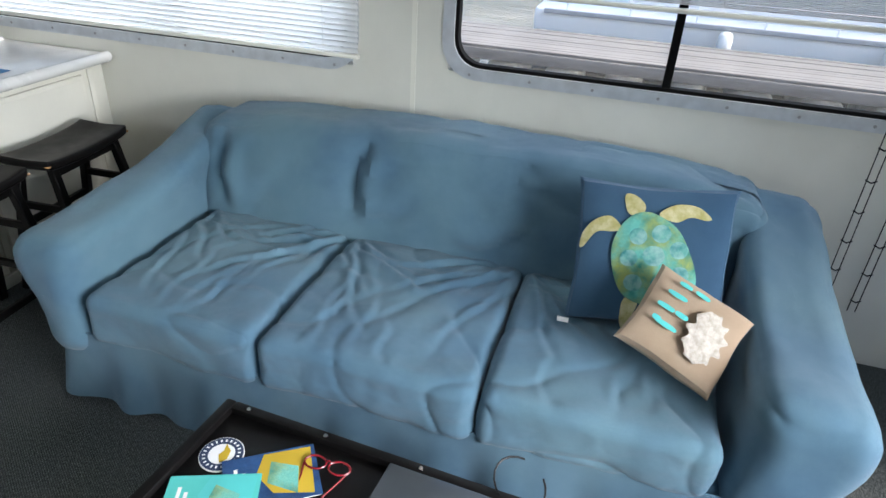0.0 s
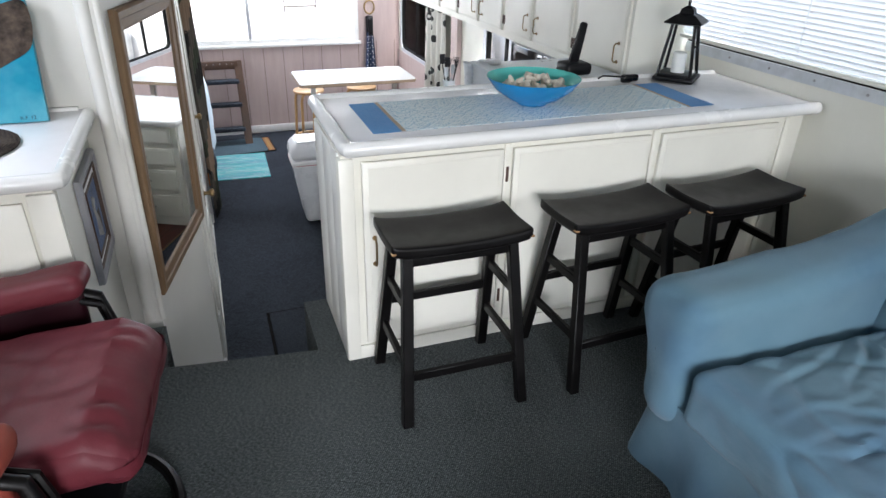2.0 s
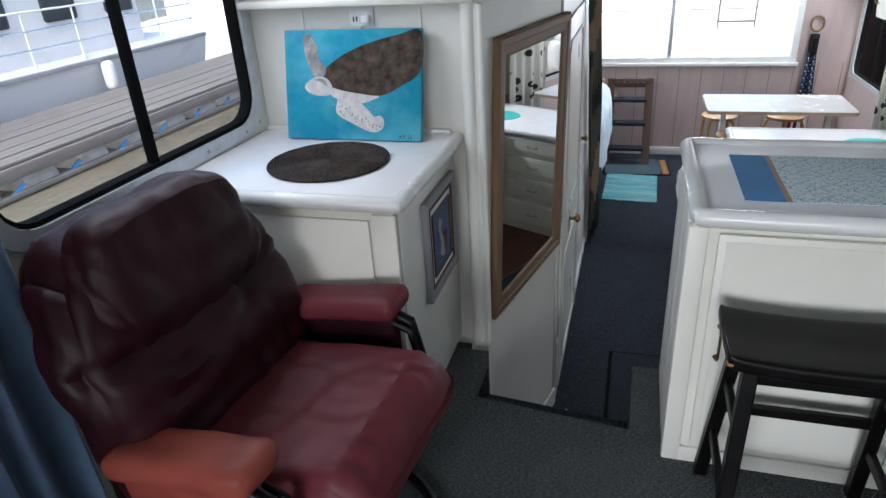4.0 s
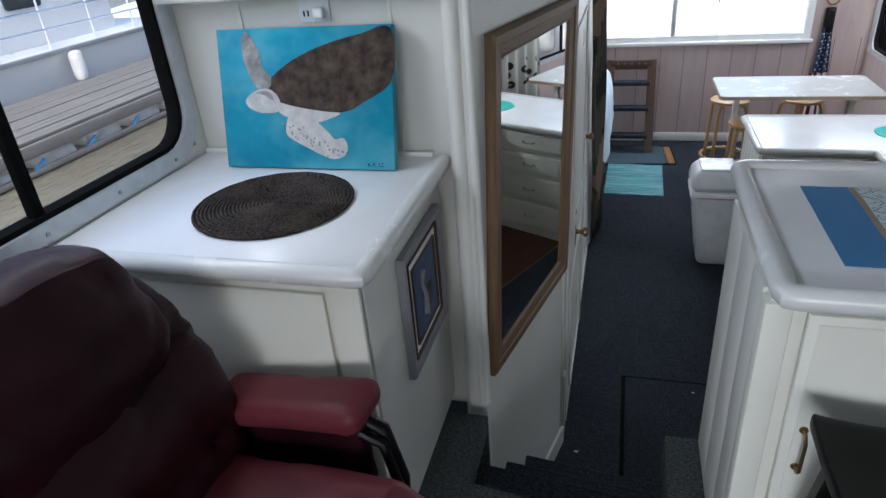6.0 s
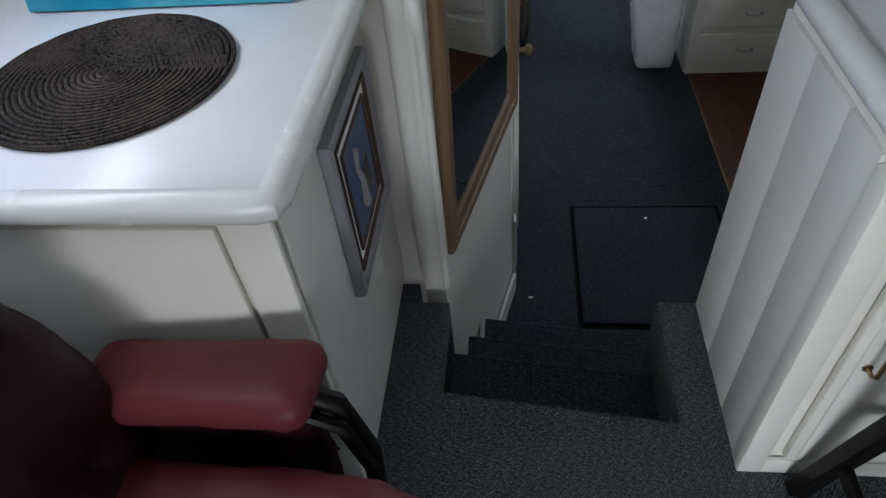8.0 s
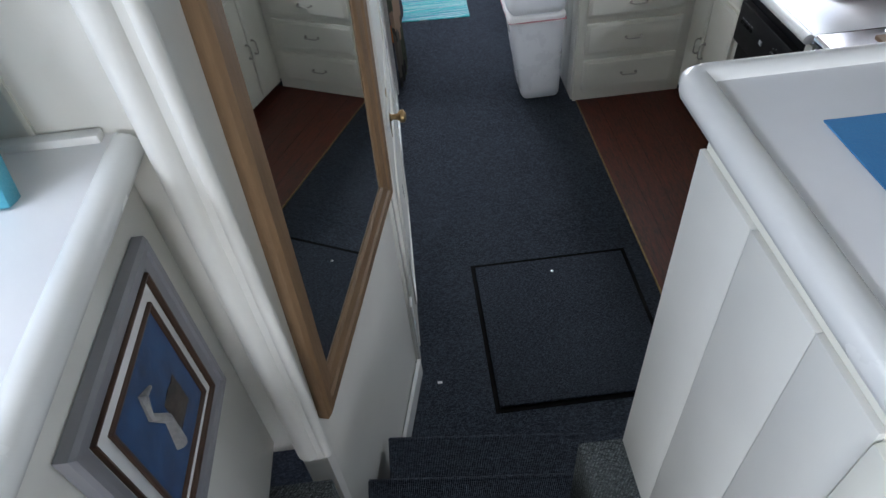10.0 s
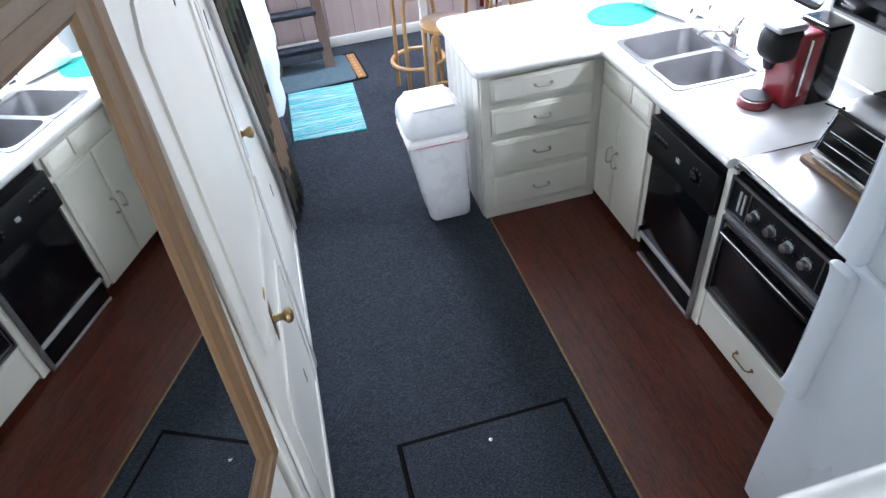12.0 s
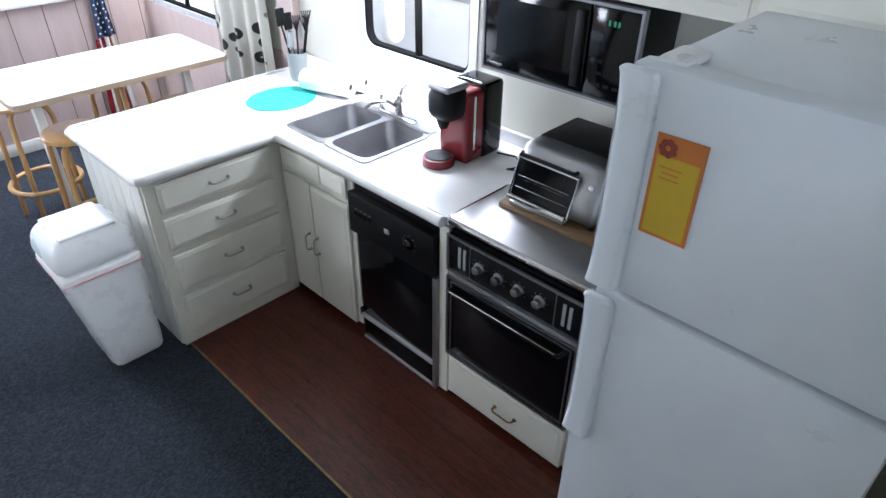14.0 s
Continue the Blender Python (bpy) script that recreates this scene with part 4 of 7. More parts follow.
sk = thing("sink", (1.52, 2.87, -0.2), "stainless double-bowl sink set in the worktop", "sink")
out = rounded(SX0 - 0.015, SX1 + 0.04, SY0 - 0.015, SY1 + 0.015, 0.03)
mid = (SY0 + SY1) / 2
part("deck", slab(B(), [(SX1 - 0.015, SY0), (SX1 + 0.05, SY0), (SX1 + 0.05, SY1), (SX1 - 0.015, SY1)], -0.0115, -0.004), "steel", sk)
for a, b in ((SY0, mid - 0.012), (mid + 0.012, SY1)):
    bm = B()
    to = lambda u, v, d: (u, v, d)
    o2 = rounded(SX0 + 0.005, SX1 - 0.01, a + 0.005, b - 0.005, 0.05)
    o3 = rounded(SX0 + 0.03, SX1 - 0.035, a + 0.03, b - 0.03, 0.05)
    lo = [bm.verts.new((u, v, -0.16)) for u, v in o3]
    hi = [bm.verts.new((u, v, -0.006)) for u, v in o2]
    for i in range(len(lo)):
        j = (i + 1) % len(lo)
        bm.faces.new((hi[i], hi[j], lo[j], lo[i]))
    bm.faces.new(lo)
    bmesh.ops.recalc_face_normals(bm, faces=bm.faces[:])
    bmesh.ops.solidify(bm, geom=bm.faces[:], thickness=-0.002)
    part("bowl", bm, "steel", sk)
    part("drain", spin(B(), ((SX0 + SX1) / 2, (a + b) / 2, -0.158), [(0.035, 0), (0.035, 0.003), (0.02, 0.001)], 20), "chrome", sk)
    part("flange", ring_frame(B(), rounded(SX0 - 0.018, SX1 - 0.0, a - 0.014, b + 0.014, 0.03), o2, to, -0.010, -0.004), "steel", sk)

tap = thing("mixer_tap", (1.76, 2.85, -0.004), "chrome kitchen tap behind the sink", "tap")
part("base_plate", box(B(), 1.735, 1.785, 2.72, 2.98, -0.004, 0.012, 0.008), "chrome", tap)
part("body", spin(B(), (1.76, 2.85, 0.01), [(0.024, 0), (0.022, 0.04), (0.026, 0.06), (0.020, 0.085), (0.008, 0.095)], 16), "chrome", tap)
part("lever", tube(B(), [(1.76, 2.85, 0.095), (1.775, 2.84, 0.13), (1.79, 2.83, 0.15)], [0.008, 0.01, 0.006], 8), "chrome", tap)
part("spout", tube(B(), [(1.755, 2.85, 0.045), (1.70, 2.87, 0.085), (1.63, 2.90, 0.085), (1.60, 2.905, 0.065)], [0.012, 0.010, 0.010, 0.012], 10), "chrome", tap)
part("sprayer", spin(B(), (1.76, 2.98, 0.0), [(0.018, 0), (0.012, 0.02), (0.014, 0.06), (0.008, 0.07)], 12), "chrome", tap)

# dishwasher
M["chrome_strip"] = plain("bright_metal_strip", (0.62, 0.63, 0.65), 0.35, 0.5)
dw = thing("dishwasher", (1.5, 2.34, L), "black dishwasher with a steel-trimmed lower panel", "dishwasher")
part("body", box(B(), 1.26, XR - 0.002, 2.085, 2.592, L + 0.05, -0.052), "black", dw)
part("control_panel", box(B(), 1.222, 1.259, 2.085, 2.60, -0.300, -0.105, 0.008), "black", dw)
part("door_panel", box(B(), 1.238, 1.259, 2.103, 2.568, -0.752, -0.303, 0.004), "black_gloss", dw)
part("lower_panel", box(B(), 1.240, 1.259, 2.103, 2.568, L + 0.026, -0.779, 0.004), "black_gloss", dw)
part("trim_strip", box(B(), 1.230, 1.259, 2.100, 2.572, -0.777, -0.754, 0.004), "chrome_strip", dw, "bright steel strip")
part("foot_strip", box(B(), 1.236, 1.259, 2.100, 2.572, L + 0.010, L + 0.024, 0.002), "chrome_strip", dw)
for z0, z1 in ((-0.775, -0.305), (L + 0.012, -0.779)):
    part("side_strip", box(B(), 1.232, 1.259, 2.080, 2.101, z0, z1, 0.002), "steel", dw, "screwed steel edge strip")
for z in (-0.345, -0.60, -0.745, -0.82, -0.885):
    part("screw", spin(B(), (1.232, 2.091, z), [(0.004, 0), (0.003, -0.0015)], 8, axis="x"), "chrome", dw)
part("door_latch", box(B(), 1.2345, 1.259, 2.570, 2.588, -0.775, -0.735, 0.002), "black", dw)
part("rocker_switch", box(B(), 1.216, 1.222, 2.335, 2.362, -0.205, -0.185, 0.002), "grey_plastic", dw)
for i in range(7):
    a_ = radians(-120 + 40 * i)
    part("dial_mark", box(B(), 1.2210, 1.2219, 2.22 + 0.037 * math.sin(a_) - 0.003, 2.22 + 0.037 * math.sin(a_) + 0.003, -0.195 + 0.037 * math.cos(a_) - 0.0012, -0.195 + 0.037 * math.cos(a_) + 0.0012), "grey_plastic", dw)
for i in range(4):
    part("button_mark", box(B(), 1.2210, 1.2219, 2.445 + i * 0.030, 2.463 + i * 0.030, -0.172, -0.169), "grey_plastic", dw)
part("dial", spin(B(), (1.222, 2.22, -0.195), [(0.026, 0), (0.024, -0.012), (0.012, -0.02)], 16, axis="x"), "black_gloss", dw)
for i in range(4):
    part("button", box(B(), 1.216, 1.222, 2.445 + i * 0.030, 2.465 + i * 0.030, -0.196, -0.182, 0.001, 1), "rubber", dw)

# cooker
ck = thing("cooker", (1.5, 1.72, -0.65), "steel-topped built-in cooker with black oven door", "cooker")
part("body", box(B(), 1.262, XR - 0.004, 1.417, 2.028, -0.648, -0.055), "black", ck)
part("hob_cover", box(B(), 1.245, XR - 0.01, 1.412, 2.035, -0.030, 0.002, 0.006), "steel", ck, "flat brushed steel cover")
part("hob_edge", tube(B(), [(XR - 0.03, 2.03, -0.008), (1.255, 2.03, -0.008), (1.243, 2.018, -0.008), (1.243, 1.43, -0.008), (1.255, 1.418, -0.008)], 0.011, 8), "chrome", ck)
panel = part("control_panel", box(B(), 1.240, 1.261, 1.42, 2.028, -0.225, -0.065, 0.004), "black", ck)
part("panel_trim", ring_frame(B(), [(1.42, -0.225), (2.028, -0.225), (2.028, -0.06), (1.42, -0.06)], [(1.432, -0.212), (2.016, -0.212), (2.016, -0.073), (1.432, -0.073)], lambda u, v, d: (d, u, v), 1.234, 1.241), "steel", ck)
for i in range(4):
    y = 1.87 - i * 0.09
    k = part("knob", spin(B(), (1.240, y, -0.145), [(0.024, 0), (0.022, -0.006), (0.017, -0.008), (0.016, -0.026), (0.010, -0.028)], 16, axis="x"), "steel", ck, "steel control knob")
for y in (1.475, 1.50, 1.94, 1.965):
    part("vent", box(B(), 1.2365, 1.241, y - 0.006, y + 0.006, -0.19, -0.10), "grey_plastic", ck)
part("oven_door", box(B(), 1.236, 1.261, 1.425, 2.024, -0.645, -0.245, 0.004), "black_gloss", ck, "black glass oven door")
for k, (g, w) in enumerate(((0.0, 0.010), (0.022, 0.005))):
    part("door_trim", ring_frame(B(), [(1.425 + g, -0.645 + g), (2.024 - g, -0.645 + g), (2.024 - g, -0.245 - g), (1.425 + g, -0.245 - g)], [(1.425 + g + w, -0.645 + g + w), (2.024 - g - w, -0.645 + g + w), (2.024 - g - w, -0.245 - g - w), (1.425 + g + w, -0.245 - g - w)], lambda u, v, d: (d, u, v), 1.230, 1.237), "steel", ck)
part("oven_handle", tube(B(), [(1.236, 1.47, -0.285), (1.20, 1.475, -0.285), (1.195, 1.49, -0.285), (1.195, 1.96, -0.285), (1.20, 1.975, -0.285), (1.236, 1.98, -0.285)], 0.009, 8), "black", ck)

part("handle_edge", tube(B(), [(1.190, 1.485, -0.277), (1.190, 1.965, -0.277)], 0.004, 6), "chrome", ck)
for y in (1.535, 1.912):
    part("panel_divider", box(B(), 1.2365, 1.241, y - 0.0018, y + 0.0018, -0.212, -0.073), "steel", ck)
for i in range(4):
    y = 1.87 - i * 0.09
    for k in range(7):
        a_ = radians(-120 + 40 * k)
        part("knob_mark", box(B(), 1.2392, 1.2401, y + 0.032 * math.sin(a_) - 0.002, y + 0.032 * math.sin(a_) + 0.002, -0.145 + 0.032 * math.cos(a_) - 0.001, -0.145 + 0.032 * math.cos(a_) + 0.001), "grey_plastic", ck)
for z in (-0.232, -0.240):
    part("vent_rib", box(B(), 1.234, 1.2605, 1.43, 2.02, z - 0.0015, z + 0.0015), "grey_plastic", ck)

tb = whole("cutting_board", box(B(), 1.435, 1.90, 1.49, 1.955, 0.0025, 0.020, 0.004), "oak", "worn wooden board on the cooker", "cutting board")
to_ = thing("toaster_oven", (1.68, 1.75, 0.02), "silver toaster oven with a glass door", "toaster oven")


def toaster_shape(p, u):
    if p.x < 1.60:
        p.x += max(0, (p.z - 0.10)) * 0.5
    return p


part("case", soft(B(), 1.475, 1.86, 1.575, 1.945, 0.034, 0.235, 0.03, 8, shape=toaster_shape), "steel", to_)
part("top_panel", soft(B(), 1.62, 1.855, 1.60, 1.925, 0.229, 0.240, 0.005, 4), "black", to_)
part("door_frame", tube(B(), [(1.455, 1.672, 0.05), (1.507, 1.672, 0.19), (1.507, 1.928, 0.19), (1.455, 1.928, 0.05)], 0.007, 6, closed=True), "chrome", to_)
dm = pose(0, 0, 0)
part("glass_door", beam(B(), (1.468, 1.80, 0.055), (1.512, 1.80, 0.185), 0.25, 0.010, up=(1, 0, 0)), "black_gloss", to_, "dark glass door")
part("door_rail", tube(B(), [(1.448, 1.675, 0.052), (1.448, 1.925, 0.052)], 0.009, 8), "chrome", to_)
part("crumb_tray", box(B(), 1.452, 1.50, 1.68, 1.92, 0.022, 0.036, 0.003), "steel", to_)
part("door_handle", tube(B(), [(1.515, 1.92, 0.205), (1.497, 1.915, 0.205), (1.497, 1.69, 0.205), (1.515, 1.685, 0.205)], 0.008, 8), "black", to_)
for z in (0.065, 0.115, 0.165):
    part("knob", spin(B(), (1.482 + z * 0.25, 1.625, z), [(0.018, 0), (0.016, -0.012), (0.004, -0.02)], 14, axis="x"), "chrome", to_)
for z in (0.09, 0.13):
    part("rack", box(B(), 1.438 + z * 0.335, 1.444 + z * 0.335, 1.69, 1.91, z, z + 0.0022), "chrome", to_)
for x in (1.51, 1.83):
    for y in (1.60, 1.92):
        part("foot", spin(B(), (x, y, 0.0205), [(0.012, 0), (0.010, 0.015)], 10), "black", to_)

# refrigerator
fr = thing("refrigerator", (1.35, 0.93, L), "white top-freezer refrigerator with a note on its door", "refrigerator")
part("case", box(B(), 1.04, 1.76, 0.60, 1.258, L + 0.02, 0.80, 0.008), "appliance", fr)
part("top_door", soft(B(), 0.952, 1.034, 0.602, 1.272, 0.272, 0.812, 0.018, 6), "appliance", fr, "freezer door")
part("lower_door", soft(B(), 0.952, 1.034, 0.602, 1.268, L + 0.06, 0.259, 0.018, 6), "appliance", fr)
part("door_gasket", box(B(), 0.985, 1.03, 0.61, 1.238, 0.258, 0.279), "grey_plastic", fr)
part("hinge_cap", soft(B(), 0.985, 1.10, 1.17, 1.235, 0.80, 0.822, 0.008, 3), "white_plastic", fr)
part("hinge_cap", soft(B(), 0.985, 1.10, 0.61, 0.67, 0.80, 0.822, 0.008, 3), "white_plastic", fr)
def grip_shape(p, u):
    """A full-height door grip, thickest near its free ends and drawn in between."""
    k = abs(u.z) ** 3
    p.x += 0.016 * (1 - k) * (1 if u.x < 0 else 0)
    p.y -= 0.010 * (1 - k) * (1 if u.y > 0 else 0)
    return p


part("freezer_handle", soft(B(), 0.918, 0.960, 1.196, 1.288, 0.280, 0.808, 0.0205, 12, shape=grip_shape), "appliance", fr, "white full-height door grip")
part("fridge_handle", soft(B(), 0.918, 0.960, 1.196, 1.284, -0.235, 0.250, 0.0205, 12, shape=grip_shape), "appliance", fr, "white door grip with a rounded end")
nt = thing("note", (0.963, 1.14, 0.46), "yellow and orange printed note on the refrigerator door", "note")
part("card", box(B(), 0.9625, 0.9645, 1.085, 1.192, 0.46, 0.69), "orange", nt)
part("card_face", box(B(), 0.9615, 0.9624, 1.093, 1.184, 0.468, 0.645), "yellow", nt)
for z, w in ((0.620, 0.05), (0.608, 0.036), (0.596, 0.045)):
    part("writing", box(B(), 0.9608, 0.9614, 1.14 - w / 2 + 0.01, 1.14 + w / 2 + 0.01, z, z + 0.003), "orange", nt)
bm = B()
for i in range(7):
    a = i * 2 * math.pi / 7
    spin(bm, (0.9614, 1.165 + 0.013 * math.cos(a), 0.662 + 0.013 * math.sin(a)), [(0.008, 0), (0.007, -0.001)], 8, axis="x")
part("flower", bm, "leather_red", nt)

nt.location += Vector((-0.0155, -0.010, 0))

# microwave below the upper cabinets
M["navy"] = plain("navy_print", (0.012, 0.03, 0.08), 0.5)
mw = thing("microwave", (1.8, 1.97, 0.38), "black microwave oven hung below the upper cabinets", "microwave")
part("case", box(B(), 1.72, XR - 0.004, 1.63, 2.29, 0.38, 0.745, 0.006), "black", mw)
part("door", box(B(), 1.698, 1.72, 1.83, 2.285, 0.40, 0.70, 0.006), "black_gloss", mw)
part("control_panel", box(B(), 1.698, 1.72, 1.645, 1.825, 0.40, 0.70, 0.006), "black_gloss", mw)
part("door_handle", box(B(), 1.680, 1.699, 1.84, 1.875, 0.42, 0.68, 0.006), "black", mw)
part("door_window", box(B(), 1.6965, 1.698, 1.92, 2.22, 0.45, 0.66), "black_gloss", mw)
part("trim", ring_frame(B(), [(1.635, 0.385), (2.29, 0.385), (2.29, 0.712), (1.635, 0.712)], [(1.645, 0.395), (2.28, 0.395), (2.28, 0.702), (1.645, 0.702)], lambda u, v, d: (d, u, v), 1.694, 1.721), "grey_plastic", mw, "thin grey edge")
green = bpy.data.materials.new("clock_digits")
green.use_nodes = True
green.node_tree.nodes["Principled BSDF"].inputs["Emission Color"].default_value = (0.1, 1, 0.5, 1)
green.node_tree.nodes["Principled BSDF"].inputs["Emission Strength"].default_value = 0.03
green.node_tree.nodes["Principled BSDF"].inputs["Base Color"].default_value = (0.01, 0.04, 0.03, 1)
bm = B()
for y in (1.72, 1.735, 1.755):
    box(bm, 1.6965, 1.698, y - 0.004, y + 0.004, 0.645, 0.662)
part("display", bm, green, mw)
for i in range(4):
    for j in range(3):
        part("key", box(B(), 1.6968, 1.698, 1.69 + j * 0.035, 1.712 + j * 0.035, 0.44 + i * 0.04, 0.452 + i * 0.04), "black_gloss", mw)
for s in (0,):
    part("badge", box(B(), 1.6966, 1.698, 2.19, 2.25, 0.415, 0.421), "steel", mw)

# upper cabinets
prev = None
ys = [0.78, 1.30, 1.79, 2.22, 2.65, 3.08, 3.51, 3.94, 4.36]
for a, b in zip(ys, ys[1:]):
    c = thing("upper_cabinet", (1.77, (a + b) / 2, 0.76), "cream painted upper cabinet with a brass pull", "cabinet", "upper cabinets")
    part("body", box(B(), 1.62, XR - 0.002, a + 0.001, b - 0.001, 0.76, CG - 0.002), "cab", c)
    part("face_frame", ring_frame(B(), [(a + 0.001, 0.752), (b - 0.001, 0.752), (b - 0.001, CG - 0.003), (a + 0.001, CG - 0.003)], [(a + 0.03, 0.80), (b - 0.03, 0.80), (b - 0.03, CG - 0.06), (a + 0.03, CG - 0.06)], lambda u, v, d: (d, u, v), 1.60, 1.6199), "cab", c)
    d = leaf(c, "x", 1.605, a + 0.025, b - 0.025, 0.795, CG - 0.055, -1)
    far = int(round((a - 0.78) * 10)) % 2
    hy = b - 0.07 if ys.index(a) % 2 else a + 0.07
    oy = a + 0.012 if ys.index(a) % 2 else b - 0.012
    pull_handle(d, (1.583, hy, 0.90), "z", (-1, 0, 0), 0.09, "brass")
    for z in (0.87, 1.28):
        hinge(c, (1.598, oy, z), (-1, 0, 0))

# things on the galley counter
cm = thing("coffee_maker", (1.65, 2.35, -0.012), "red and black pod coffee maker with a drip tray", "coffee maker")
part("drip_tray", spin(B(), (1.545, 2.375, -0.011), [(0.068, 0), (0.070, 0.02), (0.066, 0.035), (0.055, 0.036)], 24), "red_plastic", cm)
part("tray_grid", spin(B(), (1.545, 2.375, 0.0245), [(0.056, 0), (0.054, 0.004), (0.02, 0.003)], 24), "black", cm)
part("body", soft(B(), 1.60, 1.72, 2.275, 2.435, -0.011, 0.30, 0.025, 7), "red_plastic", cm, "dark red body")
part("water_tank", soft(B(), 1.70, 1.83, 2.27, 2.44, -0.011, 0.315, 0.02, 7), "black_gloss", cm)
part("head", soft(B(), 1.505, 1.65, 2.285, 2.425, 0.185, 0.325, 0.05, 9), "black", cm)
part("lid", soft(B(), 1.515, 1.64, 2.295, 2.415, 0.310, 0.340, 0.014, 6), "steel", cm)
part("nozzle", spin(B(), (1.55, 2.355, 0.155), [(0.018, 0), (0.028, 0.03), (0.03, 0.05)], 14), "black", cm)
part("side_trim", box(B(), 1.642, 1.652, 2.268, 2.276, 0.05, 0.28, 0.003), "chrome", cm)
whole("power_cord", tube(B(), [(1.79, 2.26, -0.006), (1.82, 2.18, -0.007), (1.76, 2.10, -0.007), (1.70, 2.13, -0.007), (1.72, 2.07, -0.002), (1.80, 1.98, 0.03), (1.85, 1.955, 0.09)], 0.004, 6), "black", "thin black power cord on the counter", "cord")
whole("round_placemat", slab(B(), [(1.50 + 0.185 * math.cos(a / 48 * 2 * math.pi) * (1 + 0.02 * math.sin(a)), 3.46 + 0.155 * math.sin(a / 48 * 2 * math.pi)) for a in range(48)], -0.0115, -0.006), "teal", "round teal placemat on the galley counter", "placemat")


def paper_roll(y_shift):
    r = thing("paper_roll", (1.72, 3.33 + y_shift, 0.0), "white paper towel roll lying on the counter", "paper towel")
    a, b = Vector((1.67 + y_shift * 0.9, 3.49, 0.045)), Vector((1.76 + y_shift * 0.9, 3.215, 0.045))
    n = (b - a).normalized()
    bm = B()
    s = n.cross(Vector((0, 0, 1))).normalized()
    t = Vector((0, 0, 1))
    rings = []
    for c, rr in ((a, 0.018), (a, 0.054), (b, 0.054), (b, 0.018), (b - n * 0.03, 0.017)):
        rings.append([bm.verts.new(c + (s * math.cos(k / 20 * 2 * math.pi) + t * math.sin(k / 20 * 2 * math.pi)) * rr) for k in range(20)])
    for p, q in zip(rings, rings[1:]):
        for k in range(20):
            bm.faces.new((p[k], p[(k + 1) % 20], q[(k + 1) % 20], q[k]))
    part("paper", bm, "paper_white", r)
    tb_ = tube(B(), [b - n * 0.031, b - n * 0.004], 0.0165, 14)
    part("core", tb_, "ladder_wood", r)


paper_roll(0.0)
paper_roll(0.115)
cr = thing("utensil_crock", (1.74, 3.64, -0.012), "wire crock holding black and grey cooking utensils", "utensils")
part("crock", spin(B(), (1.74, 3.64, -0.011), [(0.045, 0), (0.052, 0.03), (0.055, 0.15), (0.050, 0.151), (0.046, 0.02)], 20), "grey_plastic", cr)
random.seed(4)
for i, (dx, dy, h, kind) in enumerate(((-0.06, 0.02, 0.38, 0), (-0.02, -0.05, 0.34, 1), (0.04, -0.06, 0.36, 1), (0.06, -0.01, 0.31, 1), (0.0, 0.05, 0.33, 0), (-0.03, 0.0, 0.26, 2), (0.05, 0.04, 0.28, 2))):
    top = Vector((1.74 + dx * 1.3, 3.64 + dy * 1.3, h))
    base = Vector((1.74 + dx * 0.25, 3.64 + dy * 0.25, 0.01))
    bm = tube(B(), [base, base.lerp(top, 0.75)], 0.005, 6)
    e = base.lerp(top, 0.75)
    if kind == 0:
        soft(bm, e.x - 0.025, e.x + 0.025, e.y - 0.005, e.y + 0.005, e.z - 0.005, e.z + 0.085, 0.005, 4)
    elif kind == 1:
        for k in (-2, -1, 0, 1, 2):
            beam(bm, e, e + Vector((0.012 * k, -0.004 * k, 0.085)), 0.005, 0.005)
    else:
        soft(bm, e.x - 0.02, e.x + 0.02, e.y - 0.012, e.y + 0.012, e.z - 0.03, e.z + 0.06, 0.01, 4)
    part("utensil", bm, "black" if kind < 2 else "grey_plastic", cr)

# bin
M["cord"] = plain("faded_red_cord", (0.50, 0.22, 0.24), 0.6)
BX, BY = 0.37, 3.315
bin_ = thing("waste_bin", (BX, BY, L), "tall white plastic swing-top bin at the end of the drawers", "bin")


def taper(p, u):
    q = (p.z - L) / 0.60
    k = 0.74 + 0.26 * q
    p.x = BX + 0.045 * (1 - q) + (p.x - BX) * k
    p.y = BY + (p.y - BY) * k
    return p


part("body", soft(B(), BX - 0.160, BX + 0.160, BY - 0.160, BY + 0.160, L, -0.33, 0.05, 8, shape=taper), "white_plastic", bin_)
part("liner_edge", soft(B(), BX - 0.163, BX + 0.163, BY - 0.163, BY + 0.163, -0.400, -0.345, 0.018, 8, amp=0.006, freq=16), "paper_white", bin_, "white bin bag edge")
part("red_cord", soft(B(), BX - 0.1645, BX + 0.1645, BY - 0.1645, BY + 0.1645, -0.384, -0.376, 0.004, 8, amp=0.003, freq=12), "cord", bin_, "thin red drawstring")


def dome(p, u):
    k = 1 - 0.17 * max(0, (p.z + 0.34) / 0.16) ** 1.4
    p.x = BX + (p.x - BX) * k
    p.y = BY + (p.y - BY) * k
    return p


part("lid", soft(B(), BX - 0.172, BX + 0.172, BY - 0.170, BY + 0.170, -0.352, -0.195, 0.062, 14, shape=dome), "white_plastic", bin_)
part("flap", soft(B(), BX - 0.112, BX + 0.112, BY - 0.118, BY + 0.118, -0.205, -0.188, 0.009, 6), "white_plastic", bin_)


# ---- companionway: mirror, door, picture ----
WD = (Vector((W1[0] - W0[0], W1[1] - W0[1], 0))).normalized()
WN = Vector((WD.y, -WD.x, 0))


def on_wall(s, z, d):
    """A place s metres along the angled wall, at height z, d metres out of it."""
    return Vector((W0[0], W0[1], z)) + WD * s + WN * d


